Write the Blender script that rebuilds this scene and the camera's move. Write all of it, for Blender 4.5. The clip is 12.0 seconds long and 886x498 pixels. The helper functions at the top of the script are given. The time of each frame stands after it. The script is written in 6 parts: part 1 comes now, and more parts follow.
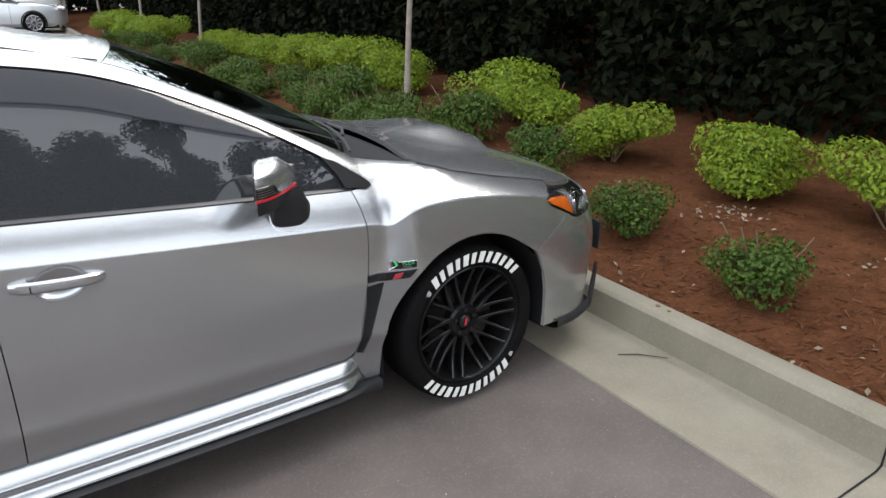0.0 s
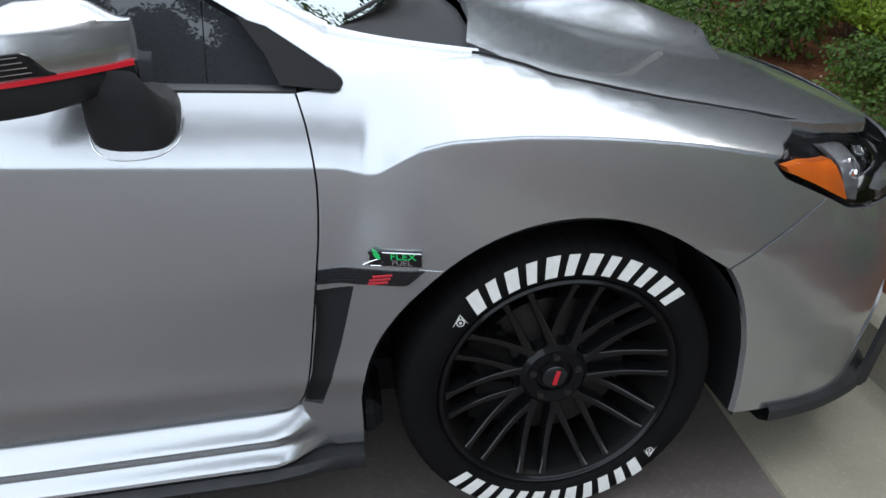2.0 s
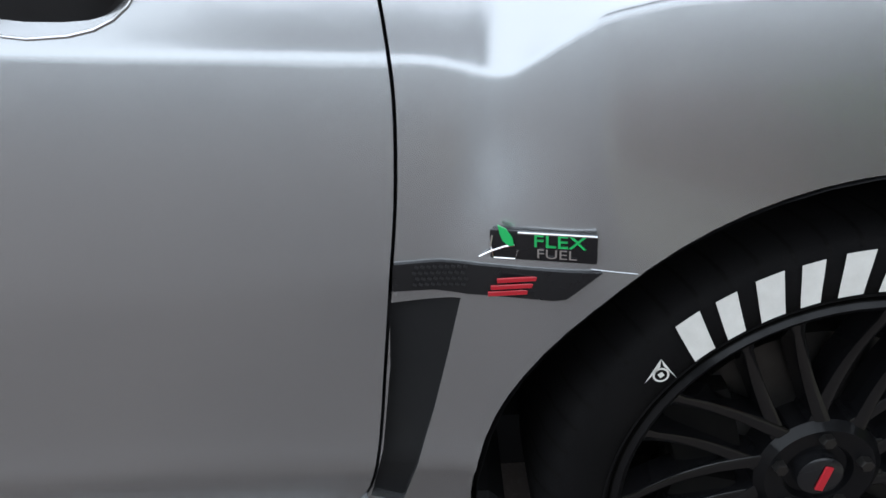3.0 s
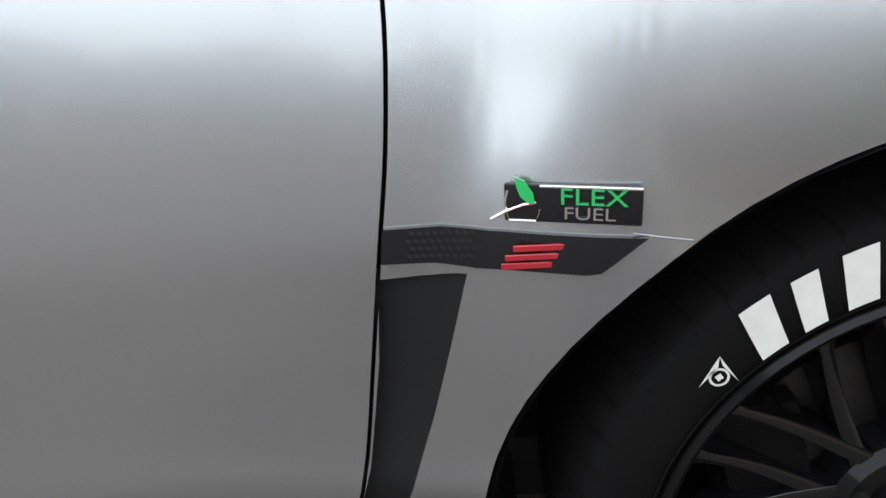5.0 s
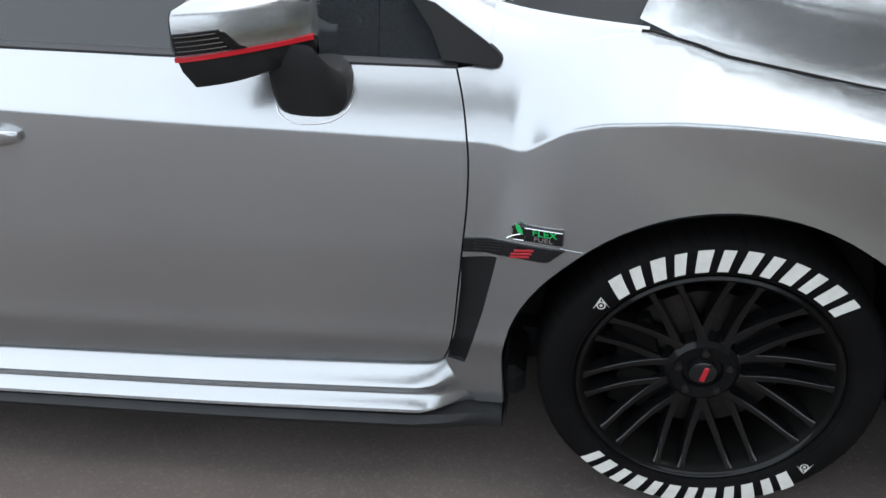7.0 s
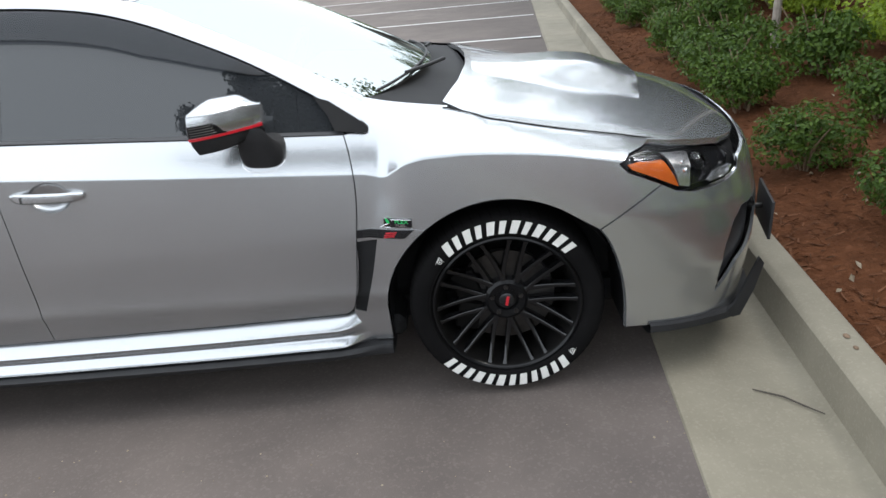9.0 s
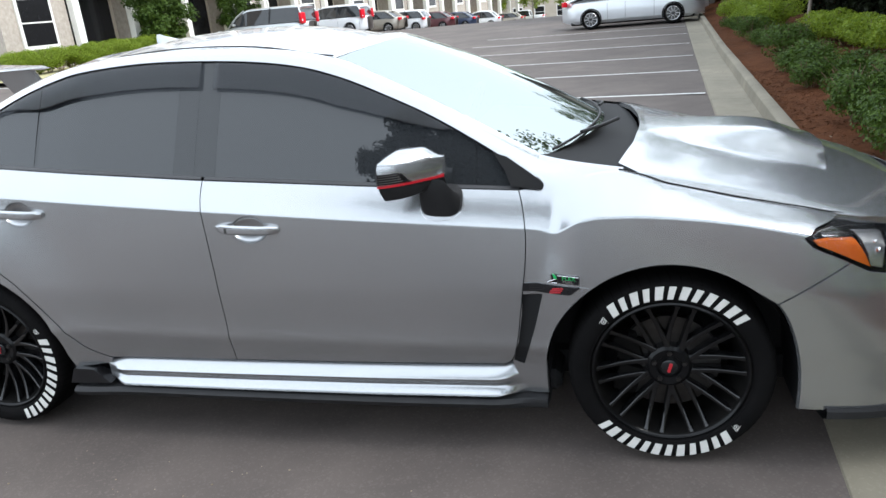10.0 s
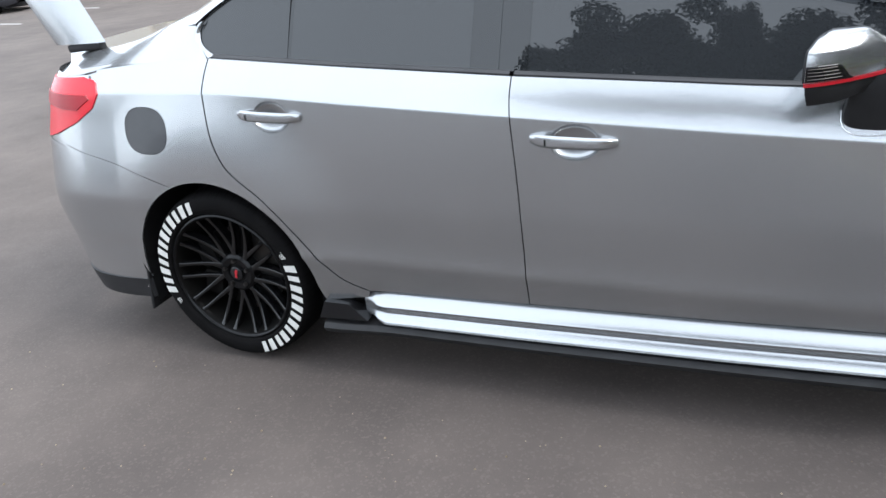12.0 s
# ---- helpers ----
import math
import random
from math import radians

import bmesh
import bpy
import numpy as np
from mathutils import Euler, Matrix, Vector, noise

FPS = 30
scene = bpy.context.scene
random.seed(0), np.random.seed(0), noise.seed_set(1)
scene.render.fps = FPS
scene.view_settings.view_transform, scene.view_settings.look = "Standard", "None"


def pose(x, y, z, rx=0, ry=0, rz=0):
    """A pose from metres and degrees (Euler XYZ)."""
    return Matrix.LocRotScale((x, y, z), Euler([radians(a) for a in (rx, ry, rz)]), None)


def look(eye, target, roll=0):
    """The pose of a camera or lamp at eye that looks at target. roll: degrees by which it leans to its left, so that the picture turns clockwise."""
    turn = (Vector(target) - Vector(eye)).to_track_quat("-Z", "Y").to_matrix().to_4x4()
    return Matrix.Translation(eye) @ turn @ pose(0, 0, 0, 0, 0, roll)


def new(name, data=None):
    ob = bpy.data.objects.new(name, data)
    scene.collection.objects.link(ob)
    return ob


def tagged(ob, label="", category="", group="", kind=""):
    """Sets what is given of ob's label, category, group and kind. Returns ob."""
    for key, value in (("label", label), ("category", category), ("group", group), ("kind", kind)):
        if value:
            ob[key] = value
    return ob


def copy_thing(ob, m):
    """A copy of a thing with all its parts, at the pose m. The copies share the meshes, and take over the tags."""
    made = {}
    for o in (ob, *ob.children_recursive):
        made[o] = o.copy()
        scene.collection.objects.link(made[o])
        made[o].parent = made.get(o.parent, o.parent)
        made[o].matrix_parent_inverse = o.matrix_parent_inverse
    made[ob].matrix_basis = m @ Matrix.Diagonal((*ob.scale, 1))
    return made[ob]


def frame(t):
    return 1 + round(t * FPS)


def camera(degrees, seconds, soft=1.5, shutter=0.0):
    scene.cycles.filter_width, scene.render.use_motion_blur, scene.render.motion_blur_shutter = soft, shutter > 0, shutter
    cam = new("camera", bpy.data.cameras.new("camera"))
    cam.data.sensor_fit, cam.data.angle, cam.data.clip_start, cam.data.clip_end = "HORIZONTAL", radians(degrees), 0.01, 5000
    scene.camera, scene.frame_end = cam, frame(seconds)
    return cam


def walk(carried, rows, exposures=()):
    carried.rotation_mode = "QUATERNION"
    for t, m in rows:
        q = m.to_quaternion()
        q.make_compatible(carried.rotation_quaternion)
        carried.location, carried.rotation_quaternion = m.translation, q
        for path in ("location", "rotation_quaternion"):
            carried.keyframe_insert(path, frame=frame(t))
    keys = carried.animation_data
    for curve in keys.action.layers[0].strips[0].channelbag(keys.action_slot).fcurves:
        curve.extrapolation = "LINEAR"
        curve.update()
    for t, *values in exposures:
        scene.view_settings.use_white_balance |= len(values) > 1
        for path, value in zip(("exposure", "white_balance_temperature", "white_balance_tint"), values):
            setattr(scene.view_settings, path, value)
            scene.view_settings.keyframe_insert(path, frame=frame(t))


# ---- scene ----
cam = camera(63.2, 12.0)

PATH = [
    (0, (-1.581, -2.912, 1.581), (-0.49, -1.382, 0.897), 0.2),
    (0.5, (-1.259, -2.838, 1.519), (-0.503, -1.122, 0.825), -5.3),
    (1, (-0.93, -2.67, 1.521), (-0.296, -1.024, 0.58), -3.9),
    (1.5, (-0.685, -2.342, 1.333), (0.018, -0.742, 0.36), -1.7),
    (2, (-0.407, -2.003, 1.218), (-0.13, -0.23, 0.335), -0.8),
    (2.5, (-0.462, -1.709, 1.101), (-0.338, 0.096, 0.247), 0.3),
    (3, (-0.395, -1.473, 0.922), (-0.428, 0.346, 0.09), -3.6),
    (3.2, (-0.395, -1.431, 0.86), (-0.456, 0.431, 0.132), -3.4),
    (4.8, (-0.385, -1.373, 0.814), (-0.477, 0.484, 0.076), -3.4),
    (5, (-0.391, -1.373, 0.816), (-0.459, 0.486, 0.083), -3.5),
    (5.5, (-0.385, -1.449, 0.895), (-0.312, 0.377, 0.083), -0.5),
    (6, (-0.36, -1.656, 1.105), (-0.336, 0.061, 0.08), -5.4),
    (6.5, (-0.259, -1.851, 1.224), (-0.584, -0.155, 0.216), -5.8),
    (7, (-0.268, -2.021, 1.261), (-0.606, -0.306, 0.288), -4.0),
    (7.2, (-0.285, -2.146, 1.278), (-0.456, -0.374, 0.366), 0.2),
    (8.8, (-0.107, -2.884, 1.459), (-0.201, -1.078, 0.606), -6.2),
    (9, (-0.062, -2.984, 1.464), (-0.172, -1.153, 0.668), -6.3),
    (9.2, (-0.047, -3.041, 1.504), (-0.212, -1.17, 0.815), -4.9),
    (9.5, (-0.067, -3.06, 1.526), (-0.368, -1.164, 0.965), -5.2),
    (10, (-0.147, -3.033, 1.517), (-0.626, -1.201, 0.872), -5.5),
    (10.5, (-0.292, -3.005, 1.447), (-0.916, -1.283, 0.643), -5.5),
    (11, (-0.482, -2.814, 1.411), (-1.354, -1.178, 0.659), -6.6),
    (11.5, (-0.766, -2.751, 1.391), (-1.624, -1.129, 0.594), -6.0),
    (12, (-0.974, -2.688, 1.412), (-1.733, -1.036, 0.578), -7.1),
]
walk(cam, [(t, look(eye, target, roll)) for t, eye, target, roll in PATH],
     exposures=[(0, 1.38, 6540, 11), (0.6, 1.38, 6470, 10), (1.5, 1.18, 6300, 9), (2.5, 1.14, 6070, 9), (3.2, 1.08, 6340, 9), (5, 1.37, 6560, 8), (6, 1.42, 6440, 9), (7, 1.07, 6310, 8), (9, 1.27, 6440, 9), (10, 1.13, 6180, 8), (12, 1.22, 6140, 9)])

# ---------------------------------------------------------------- world, sun
world = bpy.data.worlds.new("sky")
scene.world = world
world.use_nodes = True
wn, wl = world.node_tree.nodes, world.node_tree.links
sky = wn.new("ShaderNodeTexSky")
sky.sky_type, sky.sun_disc = "NISHITA", False
sky.sun_elevation, sky.sun_rotation = radians(49), radians(87)
sky.air_density, sky.dust_density, sky.ozone_density = 1.0, 3.0, 1.0
wn["Background"].inputs["Strength"].default_value = 0.119
veil = wn.new("ShaderNodeMix")  # an even layer of thin cloud over the clear sky
veil.data_type = "RGBA"
veil.inputs["Factor"].default_value = 0.7
veil.inputs["B"].default_value = (12.4, 13.1, 13.8, 1)
wl.new(sky.outputs["Color"], veil.inputs["A"])
wl.new(veil.outputs["Result"], wn["Background"].inputs["Color"])
sun = new("sun", bpy.data.lights.new("sun", "SUN"))
sun.data.energy, sun.data.angle, sun.data.color = 1.55, radians(30), (1.0, 0.97, 0.92)
sun.matrix_basis = look((8.0, 0.4, 9.2), (0, 0, 0))  # a veiled sun over the wood


# ---------------------------------------------------------------- materials
def mat(name, c1, c2=None, scale=6.0, rough=0.5, rough2=None, metal=0.0, bump=0.0, bscale=120.0, coat=0.0, spec=0.5,
        island=0.0, obj=0.0, contrast=0.5, sheen=0.0, coat_rough=0.03):
    """A surface with two scales of variation: patches (scale) between c1 and c2, and grain (bscale) in relief and gloss."""
    m = bpy.data.materials.new(name)
    m.use_nodes = True
    n, l = m.node_tree.nodes, m.node_tree.links
    b = n["Principled BSDF"]
    tc = n.new("ShaderNodeTexCoord")
    big, fine = n.new("ShaderNodeTexNoise"), n.new("ShaderNodeTexNoise")
    big.inputs["Scale"].default_value, fine.inputs["Scale"].default_value = scale, bscale
    big.inputs["Detail"].default_value, fine.inputs["Detail"].default_value = 6, 4
    big.inputs["Roughness"].default_value = 0.62
    for t in (big, fine):
        l.new(tc.outputs["Object"], t.inputs["Vector"])
    ramp = n.new("ShaderNodeMapRange")
    ramp.inputs["From Min"].default_value, ramp.inputs["From Max"].default_value = 0.5 - contrast / 2, 0.5 + contrast / 2
    l.new(big.outputs["Fac"], ramp.inputs["Value"])
    mix = n.new("ShaderNodeMix")
    mix.data_type = "RGBA"
    mix.inputs["A"].default_value = (*c1, 1)
    mix.inputs["B"].default_value = (*(c2 or c1), 1)
    fac = ramp.outputs["Result"]
    for kind, amount in (("ShaderNodeNewGeometry", island), ("ShaderNodeObjectInfo", obj)):
        if amount:
            g, a = n.new(kind), n.new("ShaderNodeMix")
            a.inputs["Factor"].default_value = amount
            l.new(fac, a.inputs["A"])
            l.new(g.outputs["Random Per Island" if island and kind.endswith("Geometry") else "Random"], a.inputs["B"])
            fac = a.outputs["Result"]
    l.new(fac, mix.inputs["Factor"])
    l.new(mix.outputs["Result"], b.inputs["Base Color"])
    rr = n.new("ShaderNodeMapRange")
    rr.inputs["To Min"].default_value, rr.inputs["To Max"].default_value = rough, rough2 if rough2 is not None else rough
    l.new(fine.outputs["Fac"], rr.inputs["Value"])
    l.new(rr.outputs["Result"], b.inputs["Roughness"])
    b.inputs["Metallic"].default_value = metal
    b.inputs["Specular IOR Level"].default_value = spec
    b.inputs["Coat Weight"].default_value = coat
    b.inputs["Coat Roughness"].default_value = coat_rough
    b.inputs["Sheen Weight"].default_value = sheen
    if bump:
        bp = n.new("ShaderNodeBump")
        bp.inputs["Strength"].default_value, bp.inputs["Distance"].default_value = 1.0, bump
        l.new(fine.outputs["Fac"], bp.inputs["Height"])
        l.new(bp.outputs["Normal"], b.inputs["Normal"])
    return m


def glass(name, tint, ior=1.5, rough=0.0, body=None):
    """A thin tinted pane: a coloured see-through layer under a glossy skin."""
    m = bpy.data.materials.new(name)
    m.use_nodes = True
    n, l = m.node_tree.nodes, m.node_tree.links
    n.remove(n["Principled BSDF"])
    clear, gloss, fres, mix = (n.new("ShaderNode" + k) for k in ("BsdfTransparent", "BsdfGlossy", "Fresnel", "MixShader"))
    clear.inputs["Color"].default_value = (*tint, 1)
    gloss.inputs["Roughness"].default_value = rough
    fres.inputs["IOR"].default_value = ior
    l.new(fres.outputs["Fac"], mix.inputs["Fac"])
    l.new(clear.outputs["BSDF"], mix.inputs[1])
    if body:
        d, add = n.new("ShaderNodeBsdfDiffuse"), n.new("ShaderNodeMixShader")
        d.inputs["Color"].default_value = (*body, 1)
        add.inputs["Fac"].default_value = 0.5
        l.new(clear.outputs["BSDF"], add.inputs[1])
        l.new(d.outputs["BSDF"], add.inputs[2])
        l.new(add.outputs["Shader"], mix.inputs[1])
    l.new(gloss.outputs["BSDF"], mix.inputs[2])
    l.new(mix.outputs["Shader"], n["Material Output"].inputs["Surface"])
    m["pane"] = 1
    return m


def leaf_mat(name, c1, c2, through_light=0.3, spec=0.35):
    """Leaves: each one its own shade between c1 and c2, half-gloss, with some light shining through."""
    m = mat(name, c1, c2, scale=3.0, rough=0.45, rough2=0.6, island=0.75, bscale=40, spec=spec)
    n, l = m.node_tree.nodes, m.node_tree.links
    t, mx = n.new("ShaderNodeBsdfTranslucent"), n.new("ShaderNodeMixShader")
    mx.inputs["Fac"].default_value = through_light
    t.inputs["Color"].default_value = (*[min(1, c * 1.3) for c in c2], 1)
    l.new(n["Principled BSDF"].outputs["BSDF"], mx.inputs[1])
    l.new(t.outputs["BSDF"], mx.inputs[2])
    l.new(mx.outputs["Shader"], n["Material Output"].inputs["Surface"])
    return m


def ground_mat(name, c1, c2, c3, scale, grain, bump, rough):
    """Asphalt, concrete or soil: wide stains, medium blotches and a speckle of grains."""
    m = mat(name, c1, c2, scale=scale, rough=rough, rough2=min(1, rough + 0.15), bump=bump, bscale=grain, contrast=0.45)
    n, l = m.node_tree.nodes, m.node_tree.links
    b = n["Principled BSDF"]
    old = b.inputs["Base Color"].links[0].from_socket
    tc, vor, wide = n.new("ShaderNodeTexCoord"), n.new("ShaderNodeTexVoronoi"), n.new("ShaderNodeTexNoise")
    vor.inputs["Scale"].default_value, wide.inputs["Scale"].default_value = grain * 0.7, 0.55
    wide.inputs["Detail"].default_value = 7
    l.new(tc.outputs["Object"], vor.inputs["Vector"])
    l.new(tc.outputs["Object"], wide.inputs["Vector"])
    sp, mx, mw = n.new("ShaderNodeMapRange"), n.new("ShaderNodeMix"), n.new("ShaderNodeMix")
    sp.inputs["From Min"].default_value, sp.inputs["From Max"].default_value = 0.72, 1.0
    sp.inputs["To Max"].default_value = 0.31
    sep = n.new("ShaderNodeSeparateColor")
    l.new(vor.outputs["Color"], sep.inputs["Color"])
    l.new(sep.outputs["Red"], sp.inputs["Value"])
    mx.data_type = mw.data_type = "RGBA"
    mx.inputs["B"].default_value = (*c3, 1)
    l.new(sp.outputs["Result"], mx.inputs["Factor"])
    l.new(old, mx.inputs["A"])
    ws = n.new("ShaderNodeMapRange")
    ws.inputs["From Min"].default_value, ws.inputs["From Max"].default_value = 0.35, 0.65
    ws.inputs["To Min"].default_value, ws.inputs["To Max"].default_value = 0.82, 1.12
    l.new(wide.outputs["Fac"], ws.inputs["Value"])
    mw.blend_type = "MULTIPLY"
    mw.inputs["Factor"].default_value = 1
    l.new(mx.outputs["Result"], mw.inputs["A"])
    l.new(ws.outputs["Result"], mw.inputs["B"])
    l.new(mw.outputs["Result"], b.inputs["Base Color"])
    return m


M_PAINT = mat("silver_paint", (0.362, 0.372, 0.384), (0.402, 0.412, 0.422), scale=1.2, rough=0.25, rough2=0.26, metal=0.85,
              bscale=900, coat=0.75, coat_rough=0.08)
M_BLACK = mat("black_plastic", (0.0135, 0.0135, 0.01425), (0.0225, 0.0225, 0.024), scale=14, rough=0.45, rough2=0.62, spec=0.25, bump=0.0002, bscale=700)
M_GAP = mat("black_seal", (0.0091, 0.0091, 0.0104), (0.0143, 0.0143, 0.0143), rough=0.7, spec=0.15)
M_GLOSSBLACK = mat("gloss_black", (0.008, 0.008, 0.009), (0.012, 0.012, 0.013), rough=0.15, rough2=0.25, spec=0.25, coat=0.2)
M_TINT = glass("tinted_glass", (0.045, 0.05, 0.055), ior=1.62, body=(0.040, 0.044, 0.048))
M_SHIELD = glass("windshield_glass", (0.55, 0.66, 0.62), ior=4.4)
M_SHIELD.node_tree.nodes["Glossy BSDF"].inputs["Color"].default_value = (0.93, 1.0, 0.975, 1)
M_PILLAR = glass("pillar_gloss", (0.01, 0.011, 0.012), ior=1.6, body=(0.026, 0.029, 0.032))
M_CLEAR = glass("clear_lens", (0.92, 0.93, 0.94), ior=1.45)
M_VISOR = glass("smoked_acrylic", (0.42, 0.44, 0.47), ior=1.42, rough=0.04)
M_RUBBER = mat("tyre_rubber", (0.003, 0.003, 0.0033), (0.007, 0.0065, 0.0065), scale=9, rough=0.65, rough2=0.85, spec=0.07, bump=0.0003, bscale=300)
M_RIM = mat("black_alloy", (0.003, 0.003, 0.0035), (0.006, 0.006, 0.0065), scale=20, rough=0.45, rough2=0.55, spec=0.05, coat=0.3, coat_rough=0.1)
M_SPOKE = mat("gloss_black_alloy", (0.003, 0.003, 0.0035), (0.005, 0.005, 0.0055), scale=20, rough=0.5, rough2=0.6, spec=0.05, coat=0.8, coat_rough=0.08)
M_BARREL = mat("matt_black_rim", (0.003, 0.003, 0.003), (0.006, 0.0055, 0.005), scale=25, rough=0.7, rough2=0.8, spec=0.04, coat=0.04, coat_rough=0.2)
M_BELT = mat("satin_black_strip", (0.020, 0.020, 0.022), (0.030, 0.030, 0.032), scale=10, rough=0.35, rough2=0.5, spec=0.4)
M_WHITE = mat("tyre_white", (0.56, 0.5488, 0.5152), (0.672, 0.6608, 0.6272), scale=40, rough=0.6, rough2=0.75, bump=0.0002, bscale=500)
M_STEEL = mat("brake_steel", (0.045, 0.042, 0.04), (0.07, 0.067, 0.064), scale=30, rough=0.3, rough2=0.45, metal=0.9)
M_CHROME = mat("chrome", (0.78, 0.79, 0.8), (0.84, 0.84, 0.85), rough=0.08, rough2=0.14, metal=1.0)
M_RED = mat("red_enamel", (0.36, 0.009, 0.018), (0.44, 0.013, 0.024), rough=0.25, rough2=0.35, coat=0.5)
M_GREEN = mat("green_enamel", (0.012, 0.36, 0.09), (0.018, 0.432, 0.108), rough=0.25, rough2=0.35, coat=0.5)
M_AMBER = mat("amber_reflector", (0.605, 0.1155, 0.011), (0.704, 0.165, 0.0165), scale=30, rough=0.18, rough2=0.3, coat=0.8, bump=0.0006, bscale=160)
M_TAIL = mat("red_lens", (0.529, 0.0092, 0.0207), (0.667, 0.0138, 0.0276), scale=10, rough=0.2, rough2=0.3, spec=0.3, coat=0.1)
M_TAILDARK = mat("dark_red_lens", (0.28, 0.006, 0.014), (0.36, 0.008, 0.018), scale=10, rough=0.25, rough2=0.35, spec=0.3)
M_MIRROR = mat("mirror_glass", (0.55, 0.57, 0.58), (0.58, 0.60, 0.61), rough=0.02, rough2=0.03, metal=1.0)
M_REFLECT = mat("lamp_silver", (0.62, 0.62, 0.63), (0.72, 0.72, 0.73), rough=0.18, rough2=0.3, metal=0.9)
M_CABIN = mat("cabin_cloth", (0.012, 0.012, 0.013), (0.025, 0.024, 0.025), scale=20, rough=0.8, rough2=0.95, bump=0.0005, bscale=400)
M_DARKGREY = mat("fuel_flap_paint", (0.036, 0.0372, 0.0408), (0.0504, 0.0516, 0.0552), rough=0.35, rough2=0.45, spec=0.3, coat=0.15)
M_ASPHALT = ground_mat("asphalt", (0.074, 0.0618, 0.0565), (0.105, 0.0872, 0.0785), (0.150, 0.130, 0.114), 2.4, 190, 0.0012, 0.8)
M_CONCRETE = ground_mat("concrete", (0.1485, 0.1312, 0.09649), (0.1958, 0.175, 0.1315), (0.242, 0.2177, 0.1665), 4.0, 190, 0.0008, 0.8)
M_MULCH = ground_mat("mulch", (0.05011, 0.0192, 0.00855), (0.09466, 0.0372, 0.01653), (0.1364, 0.0624, 0.03306), 7.0, 60, 0.012, 0.9)
M_GRASS = ground_mat("dry_lawn", (0.24, 0.228, 0.108), (0.348, 0.312, 0.168), (0.36, 0.36, 0.18), 3.0, 60, 0.01, 0.9)
M_LINE = mat("road_paint", (0.36, 0.36, 0.348), (0.552, 0.552, 0.54), scale=9, rough=0.6, rough2=0.8, contrast=0.3)
M_LEAF = leaf_mat("hedge_leaf", (0.0696, 0.12, 0.0108), (0.21, 0.2736, 0.0216), 0.3)
M_LEAF2 = leaf_mat("shrub_leaf", (0.0192, 0.0432, 0.0072), (0.0672, 0.1104, 0.0144), 0.2)
# far darker than real leaves: the deep shade is put into this colour
M_LEAF3 = leaf_mat("shade_dark_leaf", (0.00374, 0.00493, 0.00238), (0.00935, 0.01275, 0.00578), 0.05, 0.02)
M_BARK = mat("pale_bark", (0.15, 0.125, 0.10), (0.27, 0.235, 0.20), scale=12, rough=0.85, rough2=0.95, bump=0.004, bscale=70)
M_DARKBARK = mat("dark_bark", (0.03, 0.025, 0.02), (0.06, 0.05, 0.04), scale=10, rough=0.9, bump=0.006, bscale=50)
M_TWIG = mat("twig", (0.10, 0.065, 0.04), (0.17, 0.11, 0.07), scale=30, rough=0.9)
M_CHIP = mat("wood_chip", (0.0396, 0.0168, 0.0084), (0.1386, 0.0648, 0.0348), scale=5, rough=0.9, island=0.9)
M_DRYLEAF = mat("dry_leaf", (0.1267, 0.09504, 0.0594), (0.2693, 0.2218, 0.1584), scale=5, rough=0.85, island=0.9)

for soil, gloss in ((M_MULCH, 0.06), (M_CHIP, 0.08), (M_ASPHALT, 0.3), (M_LEAF, 0.2), (M_LEAF2, 0.18)):
    soil.node_tree.nodes["Principled BSDF"].inputs["Specular IOR Level"].default_value = gloss


# ---------------------------------------------------------------- helpers for meshes
def finish(bm, name, materials, smooth=True, sharp=35):
    bmesh.ops.recalc_face_normals(bm, faces=bm.faces)
    for f in bm.faces:
        f.smooth = smooth
    for e in bm.edges:
        if len(e.link_faces) == 2 and e.calc_face_angle(0) > radians(sharp):
            e.smooth = False
    me = bpy.data.meshes.new(name)
    bm.to_mesh(me)
    bm.free()
    for m in materials if isinstance(materials, (list, tuple)) else [materials]:
        me.materials.append(m)
    return me


def part(name, bm, material, parent, label="", at=None, smooth=True, sharp=35):
    me = finish(bm, name, material, smooth, sharp)
    if material.get("pane") and at is None:  # panes face outwards
        mid = Vector((-1.4, 0, 0.6))
        if sum(f.area * f.normal.dot((f.center - mid).normalized()) for f in me.polygons) < 0:
            me.flip_normals()
    ob = new(name, me)
    ob.parent = parent
    if at is not None:
        ob.matrix_basis = at
    return tagged(ob, label=label)


def thing(name, label, category, group="", at=None):
    ob = new(name)
    ob.empty_display_size = 0.2
    if at is not None:
        ob.matrix_basis = at
    return tagged(ob, label, category, group)


def box(bm, size, at=(0, 0, 0), rot=(0, 0, 0), bevel=0.0, seg=2):
    m = pose(*at, *rot) @ Matrix.Diagonal((*size, 1))
    r = bmesh.ops.create_cube(bm, size=1.0, matrix=m)
    if bevel:
        es = list({e for v in r["verts"] for e in v.link_edges})
        bmesh.ops.bevel(bm, geom=es, offset=bevel, segments=seg, profile=0.6, affect="EDGES")
    return bm


